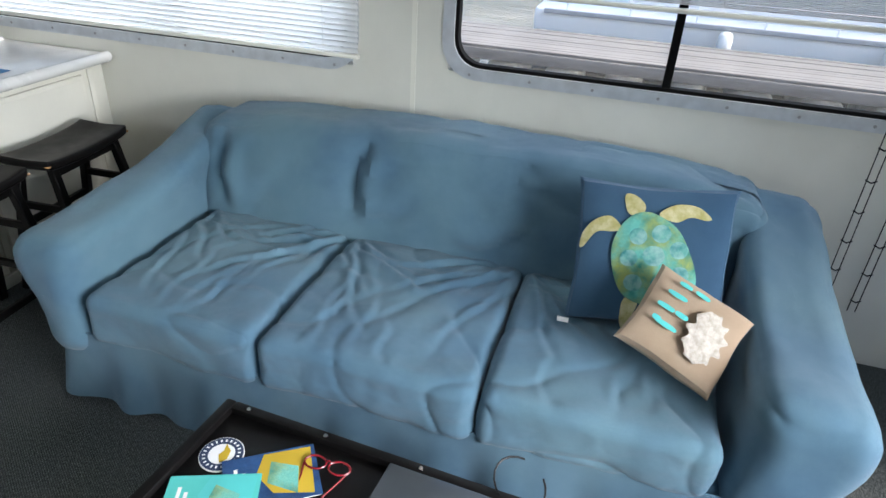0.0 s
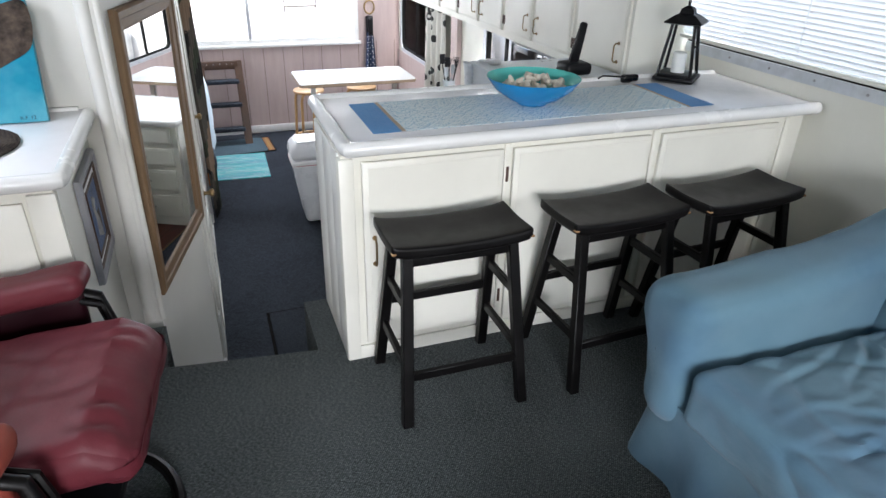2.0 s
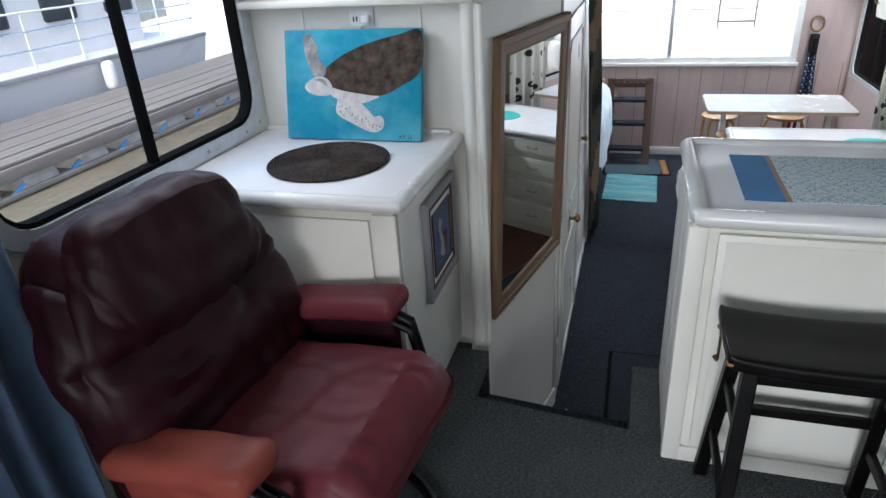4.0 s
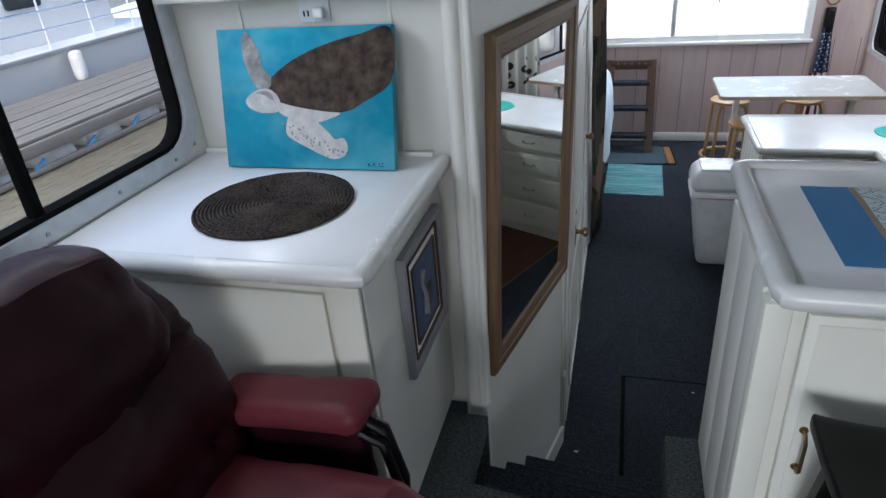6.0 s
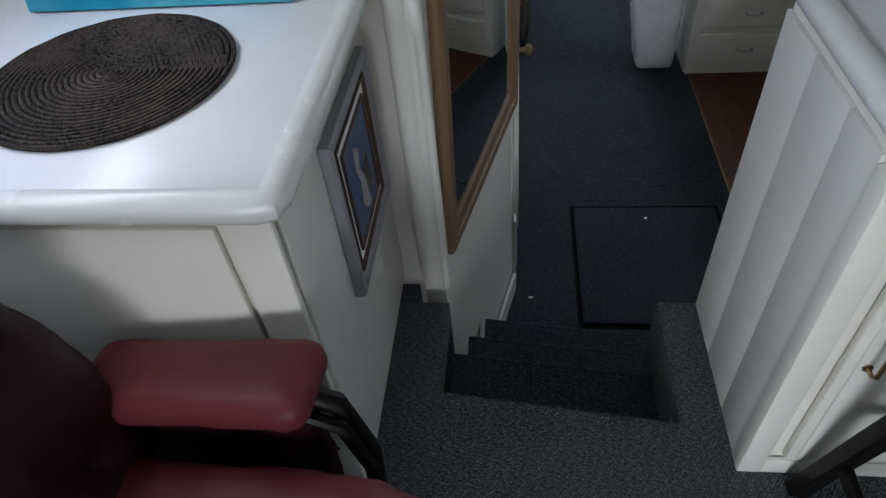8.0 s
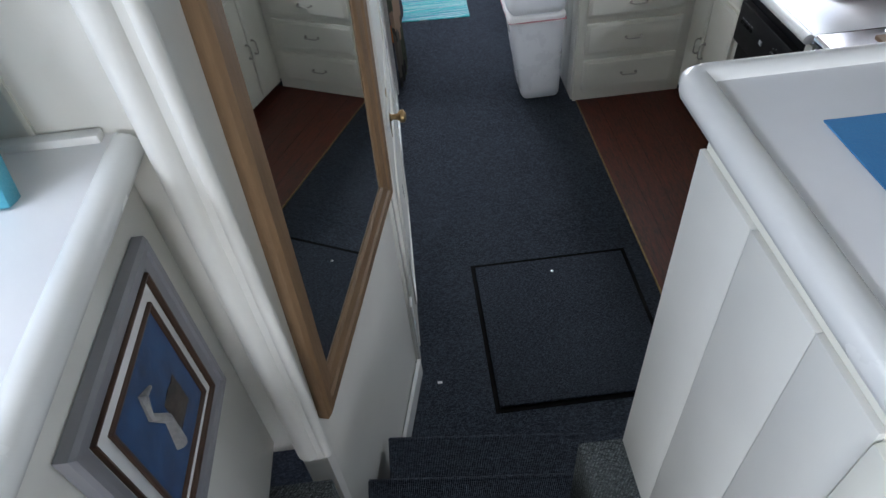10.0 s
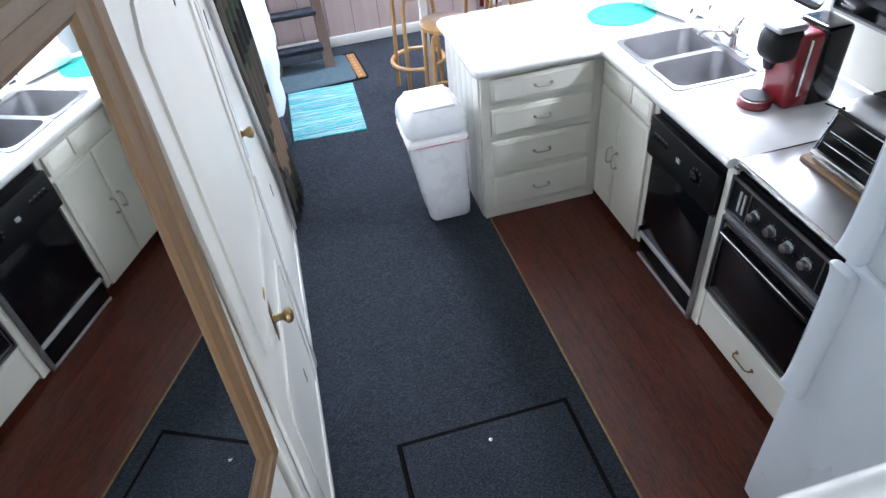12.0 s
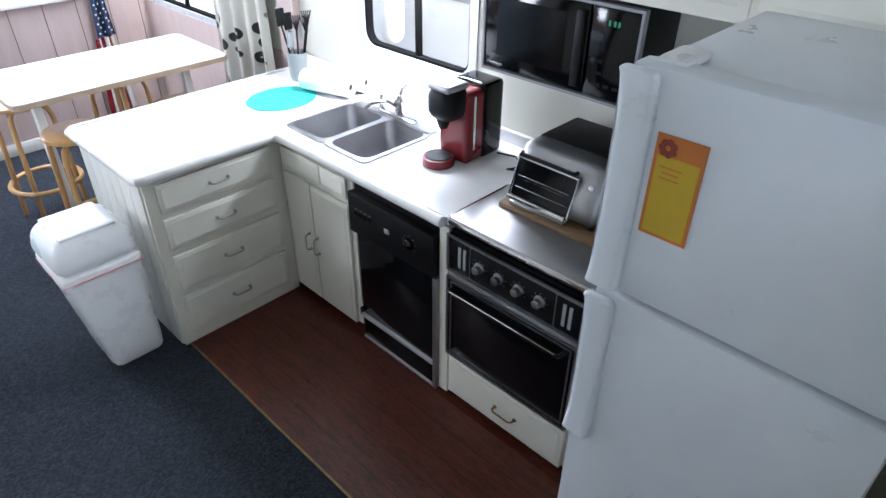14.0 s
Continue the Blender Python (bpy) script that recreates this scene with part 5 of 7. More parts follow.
mirror = thing("wall_mirror", on_wall(0.42, 0.09, 0.0), "tall mirror in a weathered oak frame on the companionway wall", "mirror")
ms0, ms1, mz0, mz1, fw = 0.045, 0.810, 0.085, 1.175, 0.078
lean = lambda z: 0.080 * max(0.0, (z - mz0) / (mz1 - mz0))
hung = lambda s, z, d: on_wall(s + lean(z), z, d)
bm = B()
q = [bm.verts.new(hung(a, b, 0.012)) for a, b in ((ms0 + fw - 0.004, mz0 + fw - 0.004), (ms1 - fw + 0.004, mz0 + fw - 0.004), (ms1 - fw + 0.004, mz1 - fw + 0.004), (ms0 + fw - 0.004, mz1 - fw + 0.004))]
bm.faces.new(q)
g = part("mirror_plate", bm, "mirror", mirror, "silvered mirror plate", False)


def mitred(parent, P, s0, s1, z0, z1, w, t, mats, name, d0=0.0, label=""):
    """Four mitred frame pieces about a rectangle; P(s, z, d) gives the place."""
    c0 = [(s0, z0), (s1, z0), (s1, z1), (s0, z1)]
    c1 = [(s0 + w, z0 + w), (s1 - w, z0 + w), (s1 - w, z1 - w), (s0 + w, z1 - w)]
    for i in range(4):
        j = (i + 1) % 4
        bm = B()
        ring = []
        # section: outer back, outer front, raised bead, inner lip
        for (cu, cv), (iu, iv) in ((c0[i], c1[i]), (c0[j], c1[j])):
            f = lambda k, d: bm.verts.new(P(cu + (iu - cu) * k, cv + (iv - cv) * k, d0 + d))
            ring.append([f(0, 0), f(0, t * 0.75), f(0.12, t), f(0.42, t * 0.96), f(0.48, t * 0.78), f(0.88, t * 0.66), f(1, t * 0.45), f(1, 0)])
        a, b = ring
        n = len(a)
        for k in range(n):
            bm.faces.new((a[k], a[(k + 1) % n], b[(k + 1) % n], b[k]))
        bm.faces.new(a[::-1])
        bm.faces.new(b)
        bmesh.ops.recalc_face_normals(bm, faces=bm.faces[:])
        part(name, bm, mats[i % 2], parent, label, False)


mitred(mirror, hung, ms0, ms1, mz0, mz1, fw, 0.030, ("oak_h", "oak"), "frame_piece")

dr = tagged(new("door_corridor"), "white painted corridor door with a brass knob", "door", "", "structure")
dr.location = (-0.485, 1.9, L)
part("door_leaf", box(B(), -0.484, -0.470, 1.42, 2.36, L + 0.02, 1.12, 0.004), "board", dr)
for y0, y1, z0, z1 in ((1.52, 2.26, 0.10, 1.02), (1.52, 2.26, -0.80, -0.10)):
    o8 = lambda k: [(y0 + k + 0.06, z0 + k), (y1 - k - 0.06, z0 + k), (y1 - k, z0 + k + 0.06), (y1 - k, z1 - k - 0.06), (y1 - k - 0.06, z1 - k), (y0 + k + 0.06, z1 - k), (y0 + k, z1 - k - 0.06), (y0 + k, z0 + k + 0.06)]
    part("door_moulding", ring_frame(B(), o8(0), o8(0.014), lambda u, v, d: (d, u, v), -0.470, -0.463), "board", dr)
part("door_plate", box(B(), -0.470, -0.467, 1.765, 1.805, -0.06, 0.13, 0.002), "brass", dr)
part("door_knob", spin(B(), (-0.468, 1.785, 0.015), [(0.016, 0), (0.010, 0.012), (0.012, 0.028), (0.024, 0.040), (0.024, 0.052), (0.012, 0.06)], 16, axis="x"), "brass", dr)
for y, z in ((2.03, 0.90), (2.30, 0.20), (2.0, -0.52)):
    part("latch_hole", box(B(), -0.470, -0.4685, y - 0.008, y + 0.008, z - 0.035, z + 0.035, 0.001, 1), "black", dr)
part("door_knob", spin(B(), (-0.466, 2.405, 0.30), [(0.014, 0), (0.010, 0.010), (0.020, 0.026), (0.020, 0.036), (0.010, 0.042)], 14, axis="x"), "brass", dr)
for y, z in ((2.50, 0.10), (2.62, 0.62), (2.95, -0.30)):
    part("latch_hole", box(B(), -0.4845, -0.4825, y - 0.007, y + 0.007, z - 0.032, z + 0.032, 0.0005, 1), "black", dr)
structure("baseboard_corridor", box(B(), -0.484, -0.474, 1.36, 1.415, L, L + 0.36, 0.003), "gloss")
structure("trim_door_post", box(B(), -0.484, -0.466, 2.37, 2.42, L, CG, 0.004), "gloss")
structure("trim_end_post", box(B(), -0.552, -0.464, 3.44, 3.50, L, CG, 0.004), "gloss")
structure("baseboard_bunk", box(B(), -0.484, -0.474, 2.43, 3.435, L, L + 0.09, 0.003), "gloss")

pic = thing("framed_picture", (-0.785, 0.22, 0.36), "small picture of a white wading bird in a grey double frame", "picture")
PP = lambda s, z, d: Vector((-0.786 + d, s, z))
mitred(pic, PP, 0.065, 0.40, 0.385, 0.745, 0.036, 0.022, ("silver", "silver"), "frame_piece", 0.0)
mitred(pic, PP, 0.101, 0.364, 0.421, 0.709, 0.008, 0.010, ("ladder_wood", "ladder_wood"), "fillet", 0.008)
part("mount", box(B(), -0.786, -0.775, 0.10, 0.365, 0.42, 0.71), "paper_white", pic)
mitred(pic, PP, 0.130, 0.335, 0.450, 0.680, 0.009, 0.007, ("ladder_wood", "ladder_wood"), "inner_frame", 0.010)
M["print_blue"] = fabric("blue_print", (0.004, 0.030, 0.10), (0.015, 0.085, 0.24), rough=0.5, broad=18)
part("print", box(B(), -0.776, -0.7735, 0.137, 0.328, 0.457, 0.673), "print_blue", pic)
part("bird", tube(B(), [(-0.7725, 0.215, 0.50), (-0.7725, 0.225, 0.555), (-0.7725, 0.20, 0.60), (-0.7725, 0.21, 0.635), (-0.7725, 0.235, 0.62)], [0.012, 0.008, 0.006, 0.009, 0.003], 8), "turtle_skin", pic)
part("bird_plumage", soft(B(), -0.7735, -0.7725, 0.235, 0.29, 0.50, 0.57, 0.0004, 5, amp=0.002, freq=60), "shell_brown", pic)


pic.location += Vector((0.002, 0.066, 0.002))

# ---- side cabinet top ----
paint = thing("turtle_painting", (-1.12, 0.44, 0.855), "turquoise canvas painting of a swimming sea turtle leaning on the wall", "painting")
tilt = Matrix.Translation((-1.116, 0.405, 0.867)) @ pose(0, 0, 0, -14, 0, 0)


def canvas(u, v, d=0.0):
    """u to the side and v up on the canvas face, in metres from its lower middle; d out of it."""
    return tilt @ Vector((u, -d, v))


bm = box(B(), -0.255, 0.255, 0.0, 0.03, 0.0, 0.375, 0.003)
bm.transform(tilt)
part("canvas", bm, "canvas_blue", paint)


def blob(pts, d0, d1, mat, name, where=canvas, parent=paint, dome=0.0):
    """A flat shape of an outline that is rounded by Catmull-Rom, laid on a surface."""
    n = len(pts)
    out = []
    for i in range(n):
        p0, p1, p2, p3 = (Vector(pts[(i + k - 1) % n]) for k in range(4))
        for s in range(5):
            t = s / 5
            out.append(0.5 * (2 * p1 + (p2 - p0) * t + (2 * p0 - 5 * p1 + 4 * p2 - p3) * t * t + (3 * p1 - p0 - 3 * p2 + p3) * t ** 3))
    bm = B()
    bm.faces.new([bm.verts.new((p.x, p.y, 0)) for p in out])
    bmesh.ops.triangulate(bm, faces=bm.faces[:])
    for _ in range(2):
        bmesh.ops.subdivide_edges(bm, edges=[e for e in bm.edges if e.calc_length() > 0.018], cuts=1)
        bmesh.ops.triangulate(bm, faces=bm.faces[:])
    bmesh.ops.recalc_face_normals(bm, faces=bm.faces[:])
    low = bmesh.ops.duplicate(bm, geom=bm.verts[:] + bm.edges[:] + bm.faces[:])
    upper = set(bm.verts) - {g for g in low["geom"] if isinstance(g, bmesh.types.BMVert)}
    edge = {v for v in upper if v.is_boundary}
    for v in bm.verts:
        d = (d1 if v in edge else d1 + dome) if v in upper else d0
        v.co = where(v.co.x, v.co.y, d)
    return part(name, bm, mat, parent, "", False)


blob([(-0.0823, 0.1757), (-0.0370, 0.1785), (0.0288, 0.1613), (0.1012, 0.1527), (0.0781, 0.1384), (0.0288, 0.1255), (-0.0123, 0.1291), (-0.0469, 0.1384), (-0.0765, 0.1527)], 0, 0.0010, "turtle_pale", "neck")
blob([(0.2542, 0.3642), (0.1686, 0.3528), (0.0699, 0.3298), (-0.0123, 0.2990), (-0.0781, 0.2603), (-0.1045, 0.2294), (-0.0946, 0.1986), (-0.0617, 0.1771), (0.0206, 0.1613), (0.1110, 0.1542), (0.1769, 0.1828), (0.2542, 0.2388)], 0, 0.0014, "shell_brown", "shell")
blob([(-0.1785, 0.1828), (-0.1645, 0.2008), (-0.1357, 0.2151), (-0.1028, 0.2158), (-0.0798, 0.1986), (-0.0724, 0.1721), (-0.0864, 0.1542), (-0.1275, 0.1520), (-0.1645, 0.1635)], 0.0010, 0.0022, "turtle_pale", "head")
blob([(-0.1769, 0.3492), (-0.1645, 0.3657), (-0.1505, 0.3564), (-0.1275, 0.3155), (-0.1193, 0.2725), (-0.0962, 0.2488), (-0.1028, 0.2187), (-0.1374, 0.2173), (-0.1588, 0.2510), (-0.1752, 0.2976)], 0, 0.0015, "turtle_skin", "flipper")
blob([(-0.0411, 0.1506), (0.0206, 0.1362), (0.0658, 0.1018), (0.0847, 0.0825), (0.1094, 0.0853), (0.1209, 0.0667), (0.1160, 0.0430), (0.0946, 0.0301), (0.0600, 0.0323), (-0.0041, 0.0609), (-0.0518, 0.0860), (-0.0592, 0.1111)], 0.0012, 0.0024, "turtle_pale", "flipper")
blob([(-0.1456, 0.2058), (-0.1193, 0.2115), (-0.0987, 0.2043), (-0.0905, 0.1864), (-0.1012, 0.1886), (-0.1193, 0.2000)], 0.0020, 0.0028, "turtle_skin", "head_mark")
random.seed(21)
for k in range(34):
    t = random.random()
    u, v = -0.055 + 0.150 * t + random.uniform(-0.022, 0.022), 0.118 - 0.080 * t + random.uniform(-0.014, 0.014)
    bm = spin(B(), (0, 0, 0), [(0.0035, 0.0), (0.0025, 0.0006)], 6)
    bm.transform(tilt @ Matrix.Translation((u, -0.0024, v)) @ pose(0, 0, 0, 90, 0, 0))
    part("scale_mark", bm, "turtle_skin", paint)
text_mesh("K.F. 12", 0.016, tilt @ Matrix.Translation((0.20, -0.0006, 0.014)) @ pose(0, 0, 0, 90, 0, 0), "black", paint, "signature", 0.0003)

PZ = 0.8745
pm = thing("woven_placemat", (-1.13, 0.177, PZ - 0.01), "round dark coiled grass placemat on the white cabinet top", "placemat")
pm_c = (-1.098, 0.170)
part("backing", spin(B(), (*pm_c, PZ - 0.0098), [(0.195, 0), (0.192, 0.003)], 48), "rubber", pm)
for k in range(21):
    r = 0.006 + k * 0.0094
    part("coil", tube(B(), [(pm_c[0] + r * math.cos(a / 44 * 2 * math.pi), pm_c[1] + r * math.sin(a / 44 * 2 * math.pi), PZ - 0.0045 + 0.0006 * math.sin(a * 2.3 + k)) for a in range(52)], 0.0041, 6, closed=True), "rings", pm)

sh = thing("basket", (-1.08, 0.66, 1.331), "low woven basket on the shelf", "basket")
for k in range(5):
    z = 1.342 + k * 0.018
    o = rounded(-1.26, -0.90, 0.58, 0.78, 0.05)
    part("coil", tube(B(), [(u, v, z) for u, v in o], 0.0105, 6, closed=True), "pine", sh)
part("rim", tube(B(), [(u, v, 1.432) for u, v in rounded(-1.265, -0.895, 0.575, 0.785, 0.05)], 0.012, 8, closed=True), "linen", sh)
wb = thing("wooden_box", (-0.77, 0.64, 1.331), "small reddish wooden box on the shelf", "box")
part("box_body", box(B(), -0.85, -0.69, 0.60, 0.70, 1.3315, 1.375, 0.003), "orange", wb)
part("clasp", box(B(), -0.78, -0.765, 0.594, 0.60, 1.345, 1.36, 0.001, 1), "brass", wb)
for i, (x, m, h) in enumerate(((-1.46, "red_plastic", 0.11), (-1.425, "black", 0.10), (-1.395, "grey_plastic", 0.12), (-1.362, "red_plastic", 0.10))):
    bk = thing("book", (x, 0.62, 1.331), "book standing on the shelf, its spine outwards", "book", "books on the shelf")
    part("cover", box(B(), x - 0.014, x + 0.014, 0.56, 0.70, 1.3315, 1.33 + h + 0.06, 0.003), m, bk)
    part("pages", box(B(), x - 0.011, x + 0.011, 0.565, 0.703, 1.335, 1.33 + h + 0.062), "paper_white", bk)
sc_ = thing("wall_socket", (-1.07, 0.548, 1.26), "white wall socket with a plug and cable", "socket")
part("plate", box(B(), -1.135, -1.045, 0.541, 0.549, 1.235, 1.302, 0.003), "white_plastic", sc_)
part("plug", soft(B(), -1.085, -1.055, 0.515, 0.54, 1.245, 1.275, 0.008, 4), "paper_white", sc_)
part("slot", box(B(), -1.122, -1.118, 0.5395, 0.541, 1.25, 1.265), "black", sc_)
part("slot", box(B(), -1.110, -1.106, 0.5395, 0.541, 1.25, 1.265), "black", sc_)


# ---- bar stools ----
def saddle(p, u):
    k = (u.x * 1.0)
    p.z += 0.020 * (k * k) - 0.008 * (1 - abs(u.y))
    return p


def make_stool(cx, cy):
    s = thing("bar_stool", (cx, cy, 0.0), "black painted wooden saddle stool with worn edges", "stool", "saddle stools at the bar")
    part("seat", soft(B(), cx - 0.232, cx + 0.232, cy - 0.118, cy + 0.118, 0.572, 0.612, 0.013, 12, shape=saddle), "black_paint", s)
    bm = box(B(), cx - 0.233, cx - 0.219, cy - 0.119, cy - 0.100, 0.600, 0.606, 0.002)
    box(bm, cx + 0.222, cx + 0.234, cy - 0.119, cy - 0.108, 0.596, 0.603, 0.002)
    part("worn_corner", bm, "worn_edge", s, "bare wood showing at the corner")
    top, foot = {}, {}
    for i in (-1, 1):
        for j in (-1, 1):
            top[i, j] = Vector((cx + i * 0.175, cy + j * 0.075, 0.58))
            foot[i, j] = Vector((cx + i * 0.205, cy + j * 0.180, 0.0))
            bm = beam(B(), top[i, j], foot[i, j], 0.034, 0.034, (0, 1, 0), 0.036, 0.036, r=0.004)
            for v in bm.verts:
                if v.co.z < 0.03:
                    v.co.z = 0.0005
            part("leg", bm, "black_paint", s)
    at = lambda k, z: top[k].lerp(foot[k], (0.58 - z) / 0.58)
    for a, b, z in (((-1, -1), (1, -1), 0.17), ((-1, 1), (1, 1), 0.30), ((-1, -1), (-1, 1), 0.20), ((1, -1), (1, 1), 0.20), ((-1, -1), (-1, 1), 0.40), ((1, -1), (1, 1), 0.40)):
        part("rung", beam(B(), at(a, z), at(b, z), 0.018, 0.032, r=0.003), "black_paint", s)
    part("apron", box(B(), cx - 0.17, cx + 0.17, cy - 0.085, cy - 0.067, 0.535, 0.575, 0.002), "black_paint", s)
    return s


stool = make_stool(0.31, -0.225)
copy_thing(stool, pose(0.905, -0.235, 0, 0, 0, 3))
copy_thing(stool, pose(1.425, -0.235, 0, 0, 0, 4))


# ---- on the bar ----
rn = thing("table_runner", (0.8, 0.25, 0.84), "blue and white leaf-print table runner with plain blue ends", "table runner")


def run_sheet(x0, x1, skew=0.02):
    return sheet(B(), lambda u, v: Vector((x0 + (x1 - x0) * u, 0.040 + 0.372 * v + skew * ((x0 + (x1 - x0) * u) - 0.8) * 0.3, 0.842 + 0.0012 * noise.noise(Vector((x0 + (x1 - x0) * u, v * 0.4, 0)) * 9))), 24, 8, 0.002)


part("printed_cloth", run_sheet(0.235, 1.375), "runner", rn)
for a, b in ((0.125, 0.222), (1.388, 1.50)):
    part("end_band", run_sheet(a, b), "blue_cloth", rn, "plain cobalt end band")
for a, b in ((0.221, 0.236), (1.374, 1.389)):
    part("braid", run_sheet(a, b), "linen", rn, "narrow tan braid")

bowl = thing("shell_bowl", (0.83, 0.28, 0.845), "turquoise bowl filled with small pale shells", "bowl")
prof = [(0.055, 0.0), (0.060, 0.006), (0.105, 0.028), (0.150, 0.062), (0.176, 0.098), (0.1775, 0.101)]
M["bowl_out"] = plain("blue_bowl_glaze", (0.01, 0.22, 0.50), 0.25)
M["bowl_in"] = plain("turquoise_bowl_glaze", (0.10, 0.52, 0.47), 0.2)
M["shell"] = plain("bleached_shell", (0.62, 0.56, 0.47), 0.6, vary=0.3, scale=30)
bm = B()
rings = []
for r, h in prof:
    rings.append([bm.verts.new((0.83 + r * math.cos(k / 40 * 2 * math.pi), 0.28 + r * math.sin(k / 40 * 2 * math.pi), 0.846 + h)) for k in range(40)])
for a, b in zip(rings, rings[1:]):
    for k in range(40):
        bm.faces.new((a[k], a[(k + 1) % 40], b[(k + 1) % 40], b[k]))
bm.faces.new(rings[0][::-1])
part("outside", bm, "bowl_out", bowl, "glossy blue outside")
bm = B()
rings = []
for r, h in ((0.1772, 0.1015), (0.170, 0.096), (0.145, 0.066), (0.10, 0.036), (0.05, 0.022)):
    rings.append([bm.verts.new((0.83 + r * math.cos(k / 40 * 2 * math.pi), 0.28 + r * math.sin(k / 40 * 2 * math.pi), 0.846 + h)) for k in range(40)])
for a, b in zip(rings, rings[1:]):
    for k in range(40):
        bm.faces.new((a[k], a[(k + 1) % 40], b[(k + 1) % 40], b[k]))
bm.faces.new(rings[-1])
part("inside", bm, "bowl_in", bowl, "turquoise inside")
random.seed(11)
shell_data = None
for i in range(46):
    a, r = random.uniform(0, 6.28), 0.115 * math.sqrt(random.random())
    p = (0.83 + r * math.cos(a), 0.28 + r * math.sin(a), 0.905 + 0.02 * (1 - r / 0.115) + random.uniform(0, 0.022))
    if shell_data is None:
        bm = B()
        spin(bm, (0, 0, -0.02), [(0.003, 0), (0.012, 0.008), (0.016, 0.018), (0.010, 0.03), (0.004, 0.042)], 8)
        for v in bm.verts:
            v.co += Vector((noise.noise(v.co * 90), noise.noise(v.co * 80 + Vector((3, 0, 0))), 0)) * 0.004
        first = part("shell", bm, "shell", None)
        shell_data = first.data
        ob = first
    else:
        ob = new("shell", shell_data)
    ob.parent = bowl
    ob.matrix_basis = world_of(bowl).inverted() @ pose(*p, random.uniform(0, 360), random.uniform(0, 360), random.uniform(0, 360))

ln = thing("candle_lantern", (1.65, 0.47, 0.84), "black metal lantern with glass sides and a candle", "lantern")
lx, ly, lz = 1.645, 0.47, 0.842
part("base", box(B(), lx - 0.088, lx + 0.088, ly - 0.088, ly + 0.088, lz, lz + 0.018, 0.004), "black", ln)
part("base_step", box(B(), lx - 0.072, lx + 0.072, ly - 0.072, ly + 0.072, lz + 0.018, lz + 0.030, 0.003), "black", ln)
for i in (-1, 1):
    for j in (-1, 1):
        part("post", beam(B(), (lx + i * 0.072, ly + j * 0.072, lz + 0.02), (lx + i * 0.046, ly + j * 0.046, lz + 0.24), 0.010, 0.010), "black", ln)
for i, j in ((-1, 0), (1, 0), (0, -1), (0, 1)):
    bm = B()
    w0, w1 = 0.066, 0.042
    s = Vector((j, i, 0))
    lo, hi = Vector((lx + i * 0.070, ly + j * 0.070, lz + 0.032)), Vector((lx + i * 0.045, ly + j * 0.045, lz + 0.236))
    bm.faces.new([bm.verts.new(p) for p in (lo - s * w0, lo + s * w0, hi + s * w1, hi - s * w1)])
    part("glass_side", bm, "glass", ln, "", False).visible_shadow = False
bm = B()
rings = [[bm.verts.new((lx + i * w, ly + j * w, lz + z)) for i, j in ((-1, -1), (1, -1), (1, 1), (-1, 1))] for z, w in ((0.236, 0.050), (0.244, 0.080), (0.250, 0.078), (0.274, 0.044), (0.280, 0.030), (0.300, 0.026), (0.312, 0.008))]
for a, b in zip(rings, rings[1:]):
    for k in range(4):
        bm.faces.new((a[k], a[(k + 1) % 4], b[(k + 1) % 4], b[k]))
bm.faces.new(rings[0][::-1])
bm.faces.new(rings[-1])
part("roof", bm, "black", ln, "", False)
part("ring", tube(B(), [(lx + 0.02 * math.cos(a / 12 * 2 * math.pi), ly, lz + 0.33 + 0.02 * math.sin(a / 12 * 2 * math.pi)) for a in range(12)], 0.003, 6, closed=True), "black", ln)
part("candle", spin(B(), (lx, ly, lz + 0.030), [(0.030, 0), (0.030, 0.085), (0.024, 0.088)], 16), "paper_white", ln)

sg = thing("sunglasses", (1.36, 0.44, 0.845), "black sunglasses lying on the runner's edge", "sunglasses")
part("lens", soft(B(), 1.33, 1.385, 0.42, 0.45, 0.846, 0.882, 0.012, 5), "black_gloss", sg)
part("lens", soft(B(), 1.38, 1.425, 0.435, 0.465, 0.846, 0.878, 0.012, 5), "black_gloss", sg)
part("temple", tube(B(), [(1.33, 0.44, 0.872), (1.28, 0.50, 0.866), (1.27, 0.52, 0.85)], 0.0035, 6), "black", sg)

ph = thing("black_handset", (1.30, 0.80, 0.82), "black telephone handset standing in its cradle on the refrigerator", "telephone")
part("cradle", soft(B(), 1.24, 1.38, 0.74, 0.86, 0.822, 0.88, 0.02, 5), "black", ph)
part("handset", beam(B(), (1.30, 0.80, 0.86), (1.335, 0.79, 1.06), 0.052, 0.03, (0, 1, 0), 0.036, 0.026, r=0.008), "black", ph)


for ob in (rn, bowl, ln, sg):
    ob.location.z += 0.012
bowl.location += Vector((-0.035, -0.050, 0))
ln.rotation_euler[2] = radians(40)


# ---- sofa ----
SY = -1.835
sofa = thing("sofa", (1.25, SY, 0.0), "three-seat sofa in a loose faded blue denim slipcover", "sofa")


